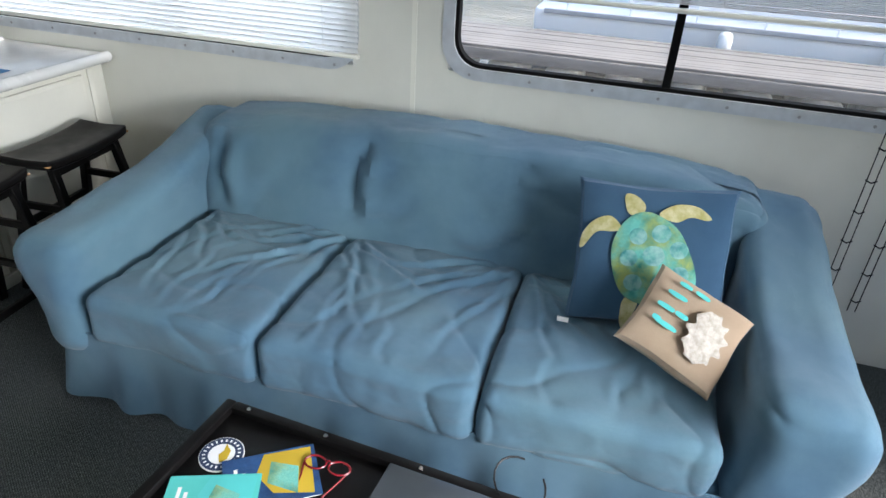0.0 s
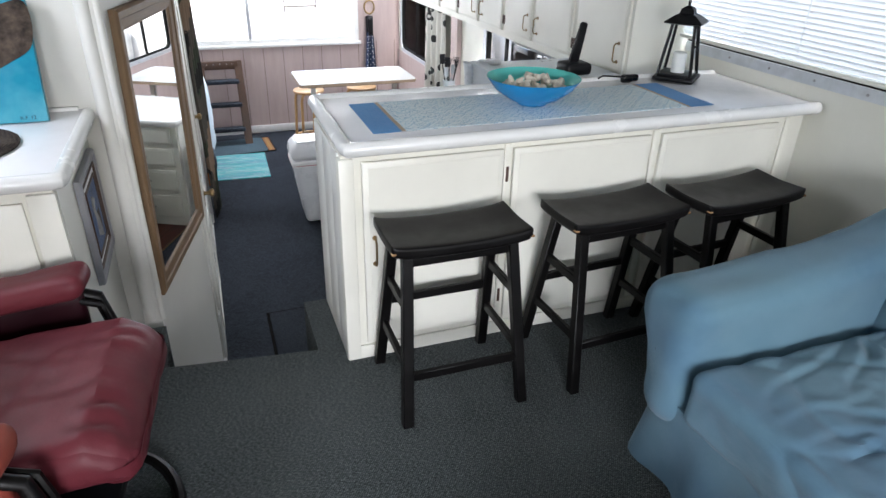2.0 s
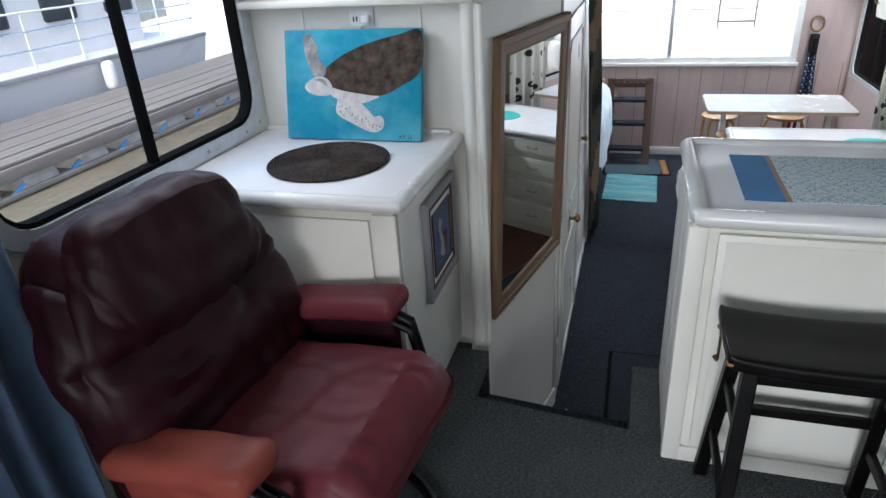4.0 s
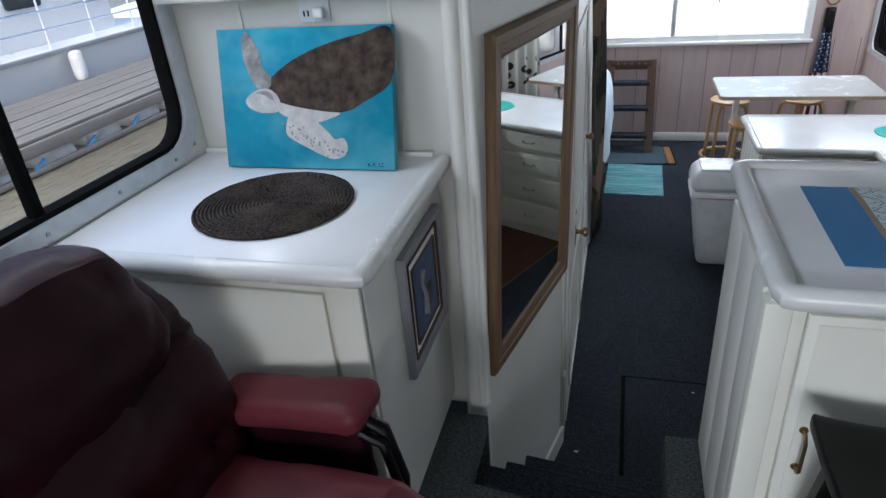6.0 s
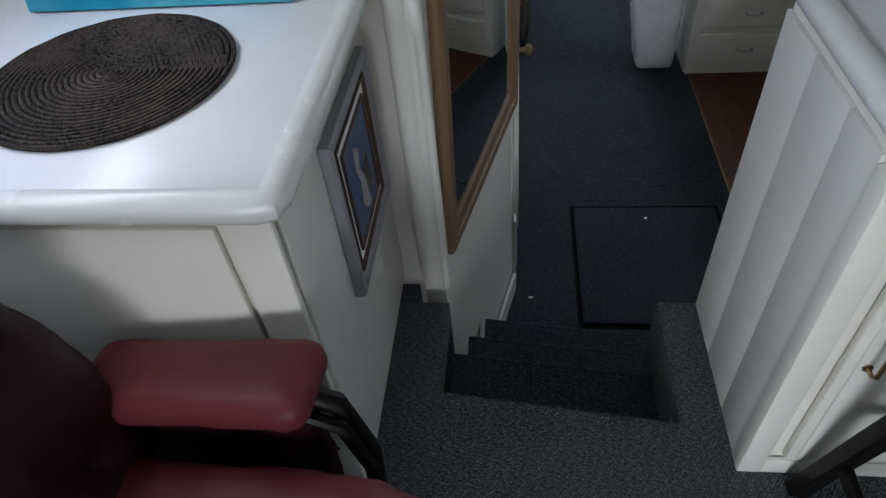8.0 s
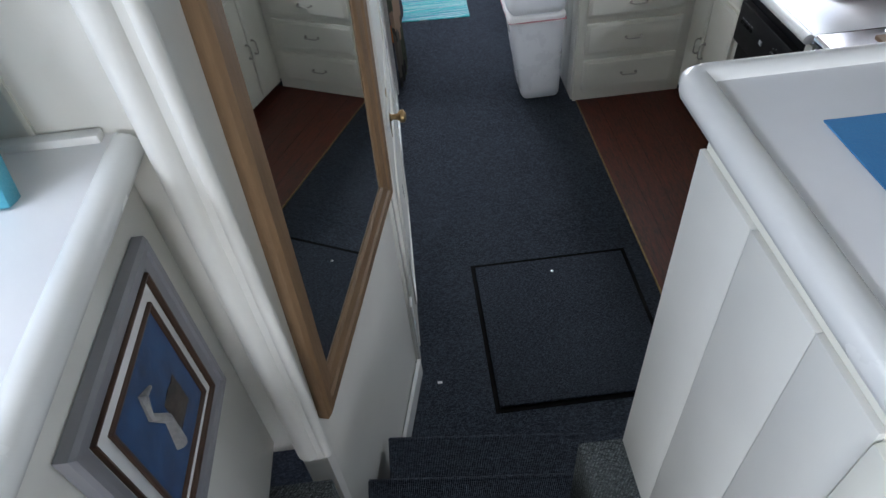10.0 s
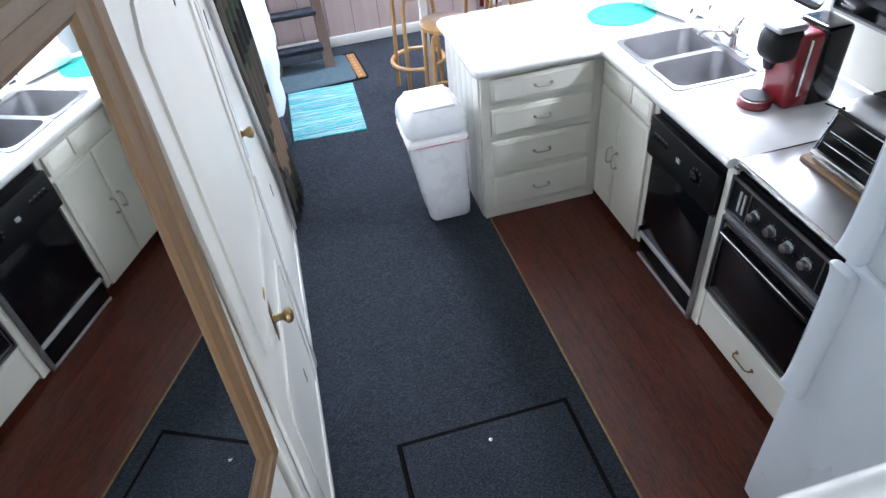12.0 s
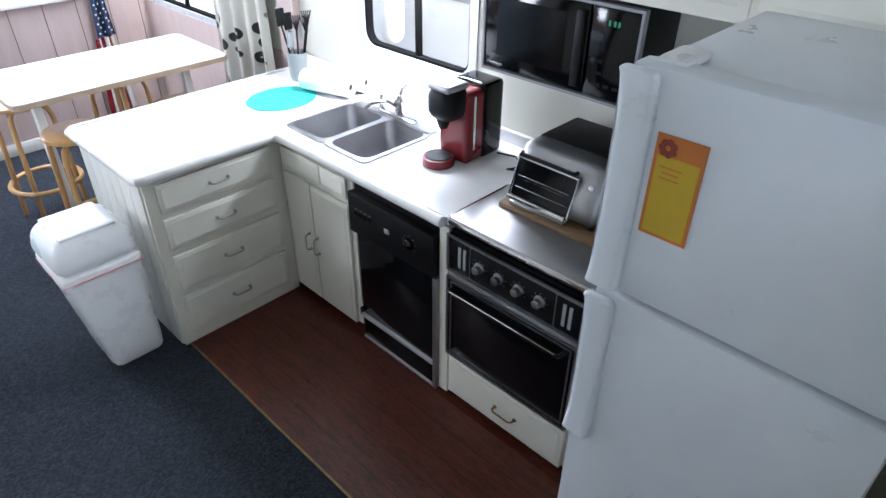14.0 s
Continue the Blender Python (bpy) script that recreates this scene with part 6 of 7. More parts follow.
def skirt_pt(s, v):
    """Along the base of the sofa, from its bar-side back corner round the front; v from the hem upwards."""
    xa, xb, ya, yb, r = 0.755, 1.86, SY - 1.225, SY + 1.125, 0.09
    la, lb = xb - xa - r, yb - ya - 2 * r
    arc = math.pi / 2 * r
    total = 2 * la + lb + 2 * arc
    d = s * total
    if d < la:
        p, n = (xb - d, yb), (0, 1)
    elif d < la + arc:
        a = (d - la) / r
        p, n = (xa + r - r * math.sin(a), yb - r + r * math.cos(a)), (-math.sin(a), math.cos(a))
    elif d < la + arc + lb:
        p, n = (xa, yb - r - (d - la - arc)), (-1, 0)
    elif d < la + 2 * arc + lb:
        a = (d - la - arc - lb) / r
        p, n = (xa + r - r * math.cos(a), ya + r - r * math.sin(a)), (-math.cos(a), -math.sin(a))
    else:
        p, n = (xa + r + (d - la - 2 * arc - lb), ya), (0, -1)
    k = (1 - v) ** 1.3
    w = 0.026 * math.sin(d * 19 + 1.7 * math.sin(d * 5.3)) + 0.012 * math.sin(d * 41 + 2)
    off = 0.004 + k * (0.026 + 0.75 * w)
    return Vector((p[0] + n[0] * off, p[1] + n[1] * off, 0.012 + 0.014 * (1 + math.sin(d * 11)) * (1 - v) + 0.285 * v))


part("skirt", sheet(B(), skirt_pt, 220, 12, 0.004), "denim", sofa, "gathered skirt reaching the carpet")
part("seat_deck", soft(B(), 0.77, 1.86, SY - 1.20, SY + 1.11, 0.10, 0.31, 0.05, 10), "denim", sofa)


def cushion(y0, y1, seed):
    rnd = random.Random(seed)
    lines = []
    for k in range(24):
        side = y0 if rnd.random() < 0.5 else y1
        o = (1.47 - rnd.random() * 0.12, side + (0.05 if side == y0 else -0.05) * rnd.random())
        a = rnd.uniform(0.25, 1.25) * (1 if side == y0 else -1)
        ln = rnd.uniform(0.22, 0.6)
        lines.append((o, (o[0] - math.cos(a) * ln, o[1] + math.sin(a) * ln), rnd.uniform(0.5, 1.2)))
    for k in range(4):
        y = rnd.uniform(y0 + 0.08, y1 - 0.08)
        lines.append(((0.95 + rnd.random() * 0.3, y), (0.74, y + rnd.uniform(-0.10, 0.10)), rnd.uniform(0.3, 0.7)))

    def shp(p, u):
        e = max(0.0, 1 - u.x ** 2) * max(0.0, 1 - u.y ** 2)
        if u.z > 0:
            p.z += 0.008 * e
            p.z -= 0.03 * max(0, (p.x - 1.15) / 0.5) ** 2
            p.z += creases(p, lines, 0.0075, 0.012)
        if p.x < 0.85:
            p.x += 0.010 * math.sin(p.z * 40 + p.y * 9) * max(0, -u.z)
            p.x -= creases(p, lines, 0.010, 0.012)
        return p
    return soft(B(), 0.735, 1.52, y0, y1, 0.265, 0.452, 0.042, 84, amp=0.009, freq=5.0, shape=shp, seed=seed)


for i, (a, b) in enumerate(((SY - 0.95, SY - 0.322), (SY - 0.318, SY + 0.348), (SY + 0.352, SY + 0.955))):
    part("seat_cushion", cushion(a + 0.001, b - 0.001, 3 + i), "denim", sofa)

back_lines = [((SY + 0.33, 0.80), (SY + 0.37, 0.50), 1.5), ((SY - 0.30, 0.80), (SY - 0.24, 0.70), 1.0), ((SY - 0.33, 0.62), (SY - 0.20, 0.44), 1.0),
              ((SY + 0.30, 0.46), (SY + 0.10, 0.62), 0.7), ((SY + 0.93, 0.78), (SY + 0.90, 0.45), 1.3), ((SY - 0.93, 0.80), (SY - 0.72, 0.50), 1.0),
              ((SY - 0.62, 0.82), (SY - 0.55, 0.48), 0.6), ((SY + 0.80, 0.80), (SY + 0.55, 0.86), 0.7), ((SY - 0.05, 0.45), (SY - 0.32, 0.52), 0.8)]


def backcover(p, u):
    k = (p.z - 0.36) / 0.5
    y = (p.y - SY) / 1.04
    if u.x < 0:
        p.x += 0.13 * k
        bulge = abs(math.cos((p.y - SY) / 0.33 * math.pi / 2 * 1.0)) ** 0.5
        p.x -= 0.030 * math.sin(min(1, max(0, k)) * math.pi) * bulge
        p.x -= creases((0, p.y, p.z), back_lines, 0.026, 0.030, (1, 2))
    if u.z > 0:
        p.z += 0.018 * math.cos(y * 2.6) * u.z - 0.03 * abs(y) ** 6 * u.z
        p.z += 0.006 * math.sin(p.y * 21) * u.z * max(0, -u.x)
    return p


part("back_cushion", soft(B(), 1.42, 1.885, SY - 1.08, SY + 1.05, 0.22, 0.815, 0.085, 84, amp=0.010, freq=3.6, shape=backcover, seed=9), "denim", sofa, "padded back under one stretched denim cover")


def armroll(sign):
    def shp(p, u):
        if p.z > 0.34:
            k = (p.z - 0.34) / 0.3
            p.y += sign * 0.028 * math.sin(k * math.pi)
        p.y -= sign * 0.075 * max(0.0, (0.50 - p.z) / 0.30) ** 1.1 * (1 if u.y * sign > 0 else 0)
        if p.z > 0.45:
            p.z += 0.16 * max(0, (p.x - 0.9) / 0.9) ** 1.6
        p.x -= 0.01 * math.sin(p.z * 9)
        return p
    return shp


part("arm", soft(B(), 0.72, 1.80, SY + 0.95, SY + 1.195, 0.20, 0.625, 0.085, 18, amp=0.010, freq=4, shape=armroll(1), seed=2), "denim", sofa)
part("arm", soft(B(), 0.72, 1.80, SY - 1.245, SY - 0.965, 0.20, 0.625, 0.085, 18, amp=0.010, freq=4, shape=armroll(-1), seed=6), "denim", sofa)
part("hem_seam", tube(B(), [skirt_pt(s, 1.0) + Vector((0, 0, 0.0)) for s in np.linspace(0, 1, 90)], 0.004, 6), "denim", sofa)


def pillow(name, c, w, h, t, m, mat, label, seed):
    """A square cushion with drawn-out corners, standing in the pose m."""
    p_ = thing(name, c, label, "cushion")

    def shp(p, u):
        k = (1 - u.x ** 2) * (1 - u.y ** 2)
        p.z = u.z * t / 2 * (0.12 + 0.88 * max(0, k) ** 0.45)
        q = 1 - 0.07 * (1 - abs(u.x) ** 2 * abs(u.y) ** 2)
        return Vector((p.x * q, p.y * q, p.z))
    bm = soft(B(), -w / 2, w / 2, -h / 2, h / 2, -t / 2, t / 2, 0.004, 16, shape=shp, seed=seed)
    for v in bm.verts:
        v.co += v.co.normalized() * 0.006 * noise.noise(v.co * 9 + Vector((seed, 0, 0)))
    bm.transform(m)
    part("cover", bm, mat, p_)
    return p_


def face(m, t):
    return lambda u, v, d=0.0: m @ Vector((u, v, t / 2 * (0.12 + 0.88 * max(0, (1 - (u / 0.235) ** 2) * (1 - (v / 0.225) ** 2)) ** 0.45) + d + 0.006))


m1 = Matrix.Translation((1.285, -2.545, 0.665)) @ pose(0, 0, 0, 0, -66, 0) @ pose(0, 0, 0, 0, 0, -90 + 4)
big = pillow("turtle_cushion", (1.28, -2.545, 0.46), 0.47, 0.45, 0.15, m1, "denim_dark", "dark blue cushion with an appliqued green sea turtle", 3)
F1_ = face(m1, 0.15)
F1 = lambda u, v, d=0.0: F1_(u * 0.98, v * 0.95 - 0.035, d)
blob([(-0.083, 0.149), (-0.023, 0.178), (0.06, 0.139), (0.106, 0.066), (0.133, -0.012), (0.121, -0.070), (0.02, -0.11), (-0.06, -0.095), (-0.102, -0.031), (-0.117, 0.066)], 0.001, 0.006, "turtle_green", "turtle_shell", F1, big, 0.004)
for u, v, r_ in ((-0.045, 0.10, 0.026), (0.02, 0.115, 0.028), (0.075, 0.07, 0.027), (-0.065, 0.03, 0.026), (0.005, 0.045, 0.032), (0.085, -0.005, 0.026), (-0.045, -0.045, 0.027), (0.035, -0.04, 0.030)):
    blob([(u + r_ * math.cos(k * 1.0472), v + r_ * math.sin(k * 1.0472)) for k in range(6)], 0.009, 0.0112, "turquoise_plate", "shell_plate", F1, big)
for outline, nm in (([(-0.08, 0.168), (-0.095, 0.222), (-0.068, 0.227), (-0.034, 0.198), (-0.042, 0.168)], "turtle_head"),
                    ([(0.008, 0.173), (0.053, 0.207), (0.114, 0.207), (0.155, 0.178), (0.144, 0.168), (0.098, 0.173), (0.057, 0.154)], "turtle_flipper"),
                    ([(-0.095, 0.12), (-0.129, 0.154), (-0.174, 0.139), (-0.208, 0.095), (-0.214, 0.048), (-0.201, 0.051), (-0.167, 0.10), (-0.117, 0.107)], "turtle_flipper"),
                    ([(-0.064, -0.10), (-0.023, -0.104), (-0.045, -0.178), (-0.057, -0.206), (-0.070, -0.168)], "turtle_flipper")):
    blob(outline, 0.001, 0.006, "turtle_cream", nm, F1, big)
part("care_tag", box(B(), 1.12, 1.125, -2.345, -2.31, 0.475, 0.49), "paper_white", big)

m2 = Matrix.Translation((1.02, -2.655, 0.60)) @ pose(0, 0, 0, 0, -40, 12) @ pose(0, 0, 0, 0, 0, -90 - 32)
small = pillow("burlap_cushion", (1.02, -2.65, 0.46), 0.29, 0.26, 0.10, m2, "linen", "small tan burlap cushion with turquoise writing and a lace shell", 8)
F2 = lambda u, v, d=0.0: m2 @ Vector((u, v, 0.05 * (0.12 + 0.88 * max(0, (1 - (u / 0.145) ** 2) * (1 - (v / 0.13) ** 2)) ** 0.45) + d + 0.0055))
for ob in (sofa, big, small):
    ob.location += Vector((0, -0.010, -0.012))
M["turquoise"] = plain("turquoise_thread", (0.08, 0.50, 0.48), 0.8)
M["lace"] = fabric("white_lace", (0.34, 0.30, 0.25), (0.62, 0.58, 0.52), broad=60)
for k, (u, v, w) in enumerate(((-0.05, 0.085, 0.03), (0.0, 0.085, 0.035), (-0.055, 0.045, 0.045), (-0.065, 0.0, 0.04), (-0.02, 0.0, 0.03), (-0.07, -0.04, 0.02), (-0.04, -0.045, 0.05))):
    blob([(u - w / 2, v - 0.005), (u + w / 2, v - 0.006), (u + w / 2, v + 0.005), (u - w / 2, v + 0.006)], 0.001, 0.003, "turquoise", "stitched_word", F2, small)
blob([(0.060 + (0.060 if k % 2 else 0.043) * math.cos(k / 11 * math.pi), -0.012 + (0.078 if k % 2 else 0.060) * math.sin(k / 11 * math.pi)) for k in range(22)], 0.001, 0.005, "lace", "lace_shell", F2, small)


# ---- recliner and footstool ----
rc = thing("recliner", (-0.92, -0.50, 0.0), "maroon leather reclining armchair on a black ring base", "armchair")
cy = -0.50


lines_b = [((cy - 0.31, 0.74), (cy - 0.05, 0.66), 2.2), ((cy + 0.27, 0.84), (cy + 0.01, 0.66), 2.2), ((cy - 0.02, 0.66), (cy + 0.10, 0.44), 1.0), ((cy - 0.22, 0.50), (cy + 0.10, 0.47), 0.8),
           ((cy + 0.24, 0.58), (cy + 0.06, 0.44), 0.8), ((cy - 0.31, 0.62), (cy - 0.08, 0.64), 1.3), ((cy - 0.06, 0.64), (cy - 0.16, 0.42), 0.7), ((cy + 0.08, 0.64), (cy + 0.18, 0.45), 0.6), ((cy - 0.30, 0.44), (cy - 0.08, 0.40), 0.9)]
lines_s = [((-1.08, cy - 0.10), (-0.66, cy - 0.04), 1.0), ((-1.08, cy + 0.12), (-0.70, cy + 0.06), 0.8), ((-0.95, cy - 0.22), (-0.80, cy + 0.20), 0.8), ((-0.76, cy + 0.12), (-0.62, cy + 0.14), 1.2), ((-0.76, cy + 0.17), (-0.61, cy + 0.20), 1.0), ((-0.74, cy - 0.12), (-0.61, cy - 0.13), 1.3), ((-0.74, cy - 0.18), (-0.61, cy - 0.20), 1.1)]


def backshape(p, u):
    k = (p.z - 0.36) / 0.64
    p.x -= 0.19 * k - 0.04 * math.sin(k * 3)
    w = 1 - 0.26 * max(0, k - 0.62) * 2.0
    p.y = cy + (p.y - cy) * (w + 0.06 * math.sin(k * 3.1))
    if u.x > 0:
        p.x += 0.03 * (1 - u.y ** 2) * math.sin(min(1, max(0, k)) * math.pi)
        p.x -= 0.022 * math.exp(-((k - 0.60) / 0.04) ** 2)
        p.x += creases((0, p.y, p.z), lines_b, 0.010, 0.015, (1, 2))
        p.x -= 0.014 * math.exp(-((k - 0.30) / 0.05) ** 2)
    if u.z > 0:
        p.z -= 0.06 * u.y ** 4 * u.z
    return p


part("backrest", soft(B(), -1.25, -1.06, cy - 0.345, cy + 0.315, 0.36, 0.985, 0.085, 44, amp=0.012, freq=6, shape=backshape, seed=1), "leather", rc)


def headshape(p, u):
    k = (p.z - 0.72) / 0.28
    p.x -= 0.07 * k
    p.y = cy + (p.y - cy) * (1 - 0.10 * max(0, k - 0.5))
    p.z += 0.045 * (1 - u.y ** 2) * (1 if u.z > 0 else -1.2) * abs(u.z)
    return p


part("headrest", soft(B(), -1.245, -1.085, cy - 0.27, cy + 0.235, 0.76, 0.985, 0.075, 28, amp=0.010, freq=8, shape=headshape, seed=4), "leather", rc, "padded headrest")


def seatshape(p, u):
    k = (p.x + 1.12) / 0.5
    p.z += 0.055 + 0.045 * k
    if k > 0.85:
        p.z -= 0.05 * (k - 0.85) / 0.15 * (1 if u.z > 0 else 0.2)
    p.y = cy + (p.y - cy) * (1 - 0.08 * max(0, k - 0.6))
    if u.z > 0:
        p.z += 0.018 * (1 - u.y ** 2) + creases(p, lines_s, 0.007, 0.014)
    return p


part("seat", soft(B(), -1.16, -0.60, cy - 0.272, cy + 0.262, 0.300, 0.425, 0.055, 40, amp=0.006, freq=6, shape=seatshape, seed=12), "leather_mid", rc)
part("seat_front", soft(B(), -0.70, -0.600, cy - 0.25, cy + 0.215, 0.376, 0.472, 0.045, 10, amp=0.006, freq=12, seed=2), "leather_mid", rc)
def padshape(p, u):
    p.z += 0.055 * max(0, (p.x + 1.15) / 0.36) - 0.050
    return p


for s in (-1, 1):
    ya = cy + s * 0.325
    # near arm in the redder leather: the light falling on it is painted in
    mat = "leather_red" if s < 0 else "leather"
    part("arm_pad", soft(B(), -1.17, -0.785, ya - 0.066, ya + 0.070, 0.555, 0.628, 0.034, 12, amp=0.004, freq=10, seed=3 + s, shape=padshape), "leather_red" if s < 0 else "leather_mid", rc, "worn red arm pad, its brightness partly painted light" if s < 0 else "")
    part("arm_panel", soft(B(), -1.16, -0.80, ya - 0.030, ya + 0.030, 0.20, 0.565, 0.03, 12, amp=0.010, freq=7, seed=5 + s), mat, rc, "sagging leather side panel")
    pts = [(-1.18, ya + s * 0.015, 0.12), (-1.185, ya + s * 0.015, 0.50), (-1.12, ya + s * 0.015, 0.555), (-0.88, ya + s * 0.015, 0.568), (-0.775, ya + s * 0.015, 0.53), (-0.745, ya + s * 0.015, 0.40), (-0.757, ya + s * 0.015, 0.20), (-0.80, ya + s * 0.015, 0.11), (-0.95, ya + s * 0.01, 0.09)]
    part("arm_frame", tube(B(), pts, 0.017, 10), "black_paint", rc, "bent black wooden arm frame")
    part("arm_frame", tube(B(), [(p[0] + 0.012, p[1] - s * 0.03, p[2] - 0.012) for p in pts], 0.011, 8), "black_paint", rc)
part("ring_base", tube(B(), [(-0.90 + 0.29 * math.cos(a / 32 * 2 * math.pi), cy + 0.29 * math.sin(a / 32 * 2 * math.pi), 0.0175) for a in range(32)], 0.017, 8, closed=True), "black_paint", rc, "black ring base")
part("base_bar", beam(B(), (-1.18, cy, 0.03), (-0.62, cy, 0.03), 0.05, 0.025, r=0.004), "black_paint", rc)
part("post", spin(B(), (-0.90, cy, 0.03), [(0.05, 0), (0.04, 0.03), (0.03, 0.22), (0.09, 0.255)], 16), "black", rc)
part("seat_frame", box(B(), -1.14, -0.68, cy - 0.24, cy + 0.24, 0.255, 0.29, 0.008), "black", rc)
for s in (-1, 1):
    ya = cy + s * 0.325
    yo = ya + s * 0.034
    part("panel_seam", tube(B(), [(-1.14, yo, 0.335), (-1.05, yo + s * 0.002, 0.300), (-0.97, yo + s * 0.002, 0.318), (-0.88, yo + s * 0.002, 0.342), (-0.815, yo, 0.345)], 0.0030, 6), "leather_red" if s < 0 else "leather_mid", rc, "stitched seam")
part("tuft_button", spin(B(), (0, 0, 0), [(0.012, 0), (0.012, 0.003), (0.006, 0.007)], 12), "leather", rc).matrix_basis = world_of(rc).inverted() @ pose(-1.122, cy - 0.035, 0.728, 0, 78, 0)
rc.rotation_euler[2] = radians(-5)
rc.location += Vector((0.018, -0.02, 0))

ot = thing("footstool", (-0.95, -1.11, 0.0), "worn red leather footstool beside the recliner", "footstool")
part("cushion", soft(B(), -1.19, -0.72, -1.32, -0.93, 0.26, 0.375, 0.05, 16, amp=0.009, freq=8, seed=3), "leather_red", ot)
for s in (-1, 1):
    part("leg_frame", tube(B(), [(-1.14, -1.125 + s * 0.15, 0.02), (-1.15, -1.125 + s * 0.15, 0.22), (-1.08, -1.125 + s * 0.15, 0.265), (-0.82, -1.125 + s * 0.15, 0.265), (-0.76, -1.125 + s * 0.15, 0.22), (-0.77, -1.125 + s * 0.15, 0.02)], 0.014, 8), "black_paint", ot)
part("base_ring", tube(B(), [(-0.955 + 0.20 * math.cos(a / 24 * 2 * math.pi), -1.125 + 0.17 * math.sin(a / 24 * 2 * math.pi), 0.0145) for a in range(24)], 0.014, 8, closed=True), "black_paint", ot)

bc = thing("side_curtain", (-1.42, -1.12, 0.02), "slate blue curtain hanging to the floor beside the recliner", "curtain")


def curtain_fold(x, ya, yb, z0, z1, depth, n, slope=0.0):
    def f(u, v):
        y = ya + (yb - ya) * u
        ph = u * n * 2 * math.pi
        return Vector((x + depth * math.sin(ph + 0.5 * math.sin(v * 3 + ph * 0.3)) * (0.6 + 0.4 * (1 - v)) + slope * (1 - v), y + 0.01 * math.sin(ph * 0.5 + v * 4), z0 + (z1 - z0) * v))
    return sheet(B(), f, n * 10, 14, 0.003)


part("cloth", curtain_fold(-1.45, -0.74, -1.50, 0.02, 1.85, 0.022, 9, 0.06), "blue_curtain", bc)
part("rod", tube(B(), [(-1.44, -0.76, 1.87), (-1.44, -1.56, 1.87)], 0.012, 8), "alu", bc)


# ---- coffee table ----
ct = thing("coffee_table", (0.21, -2.05, 0.0), "black lacquered coffee table with a raised rim", "table")
tilt_t = pose(0.195, -2.075, 0, 0, 0, -4) @ Matrix.Translation((-0.23, 2.04, 0))


def tpart(name, bm, mat, parent, label=""):
    bm.transform(tilt_t)
    return part(name, bm, mat, parent, label)


tpart("top", box(B(), -0.045, 0.50, -2.56, -1.52, 0.385, 0.412, 0.004), "black_paint", ct)
for a, b, c, d in ((-0.06, 0.515, -1.535, -1.505), (-0.06, 0.515, -2.575, -2.545), (0.487, 0.515, -2.545, -1.535), (-0.06, -0.032, -2.545, -1.535)):
    tpart("rim", box(B(), a, b, c, d, 0.375, 0.432, 0.006), "black_paint", ct)
for x in (-0.01, 0.465):
    for y in (-2.53, -1.55):
        tpart("leg", box(B(), x - 0.025, x + 0.025, y - 0.025, y + 0.025, 0.0, 0.385, 0.005), "black_paint", ct)
for y in (-1.58, -1.80, -2.05, -2.30):
    tpart("nail_head", spin(B(), (0.50, y, 0.4325), [(0.006, 0), (0.004, 0.002)], 8), "chrome", ct)
co = thing("round_coaster", (0.36, -1.645, 0.413), "round white, navy and yellow coaster on the coffee table", "coaster")
part("disc", spin(B(), (0.36, -1.645, 0.4125), [(0.052, 0), (0.052, 0.004), (0.045, 0.0042)], 32), "paper_white", co)
part("band", ring_frame(B(), [(0.36 + 0.050 * math.cos(a * 0.19635), -1.645 + 0.050 * math.sin(a * 0.19635)) for a in range(32)], [(0.36 + 0.031 * math.cos(a * 0.19635), -1.645 + 0.031 * math.sin(a * 0.19635)) for a in range(32)], lambda u, v, d: (u, v, d), 0.4166, 0.4174), "navy", co)
bm = B()
for a in range(22):
    t = a / 22 * 2 * math.pi
    beam(bm, (0.36 + 0.037 * math.cos(t), -1.645 + 0.037 * math.sin(t), 0.4178), (0.36 + 0.044 * math.cos(t), -1.645 + 0.044 * math.sin(t), 0.4178), 0.004, 0.0006)
part("border_marks", bm, "paper_white", co)
part("emblem", slab(B(), [(0.335, -1.655), (0.35, -1.665), (0.375, -1.66), (0.39, -1.64), (0.37, -1.645), (0.355, -1.64)], 0.4167, 0.4176), "yellow", co)
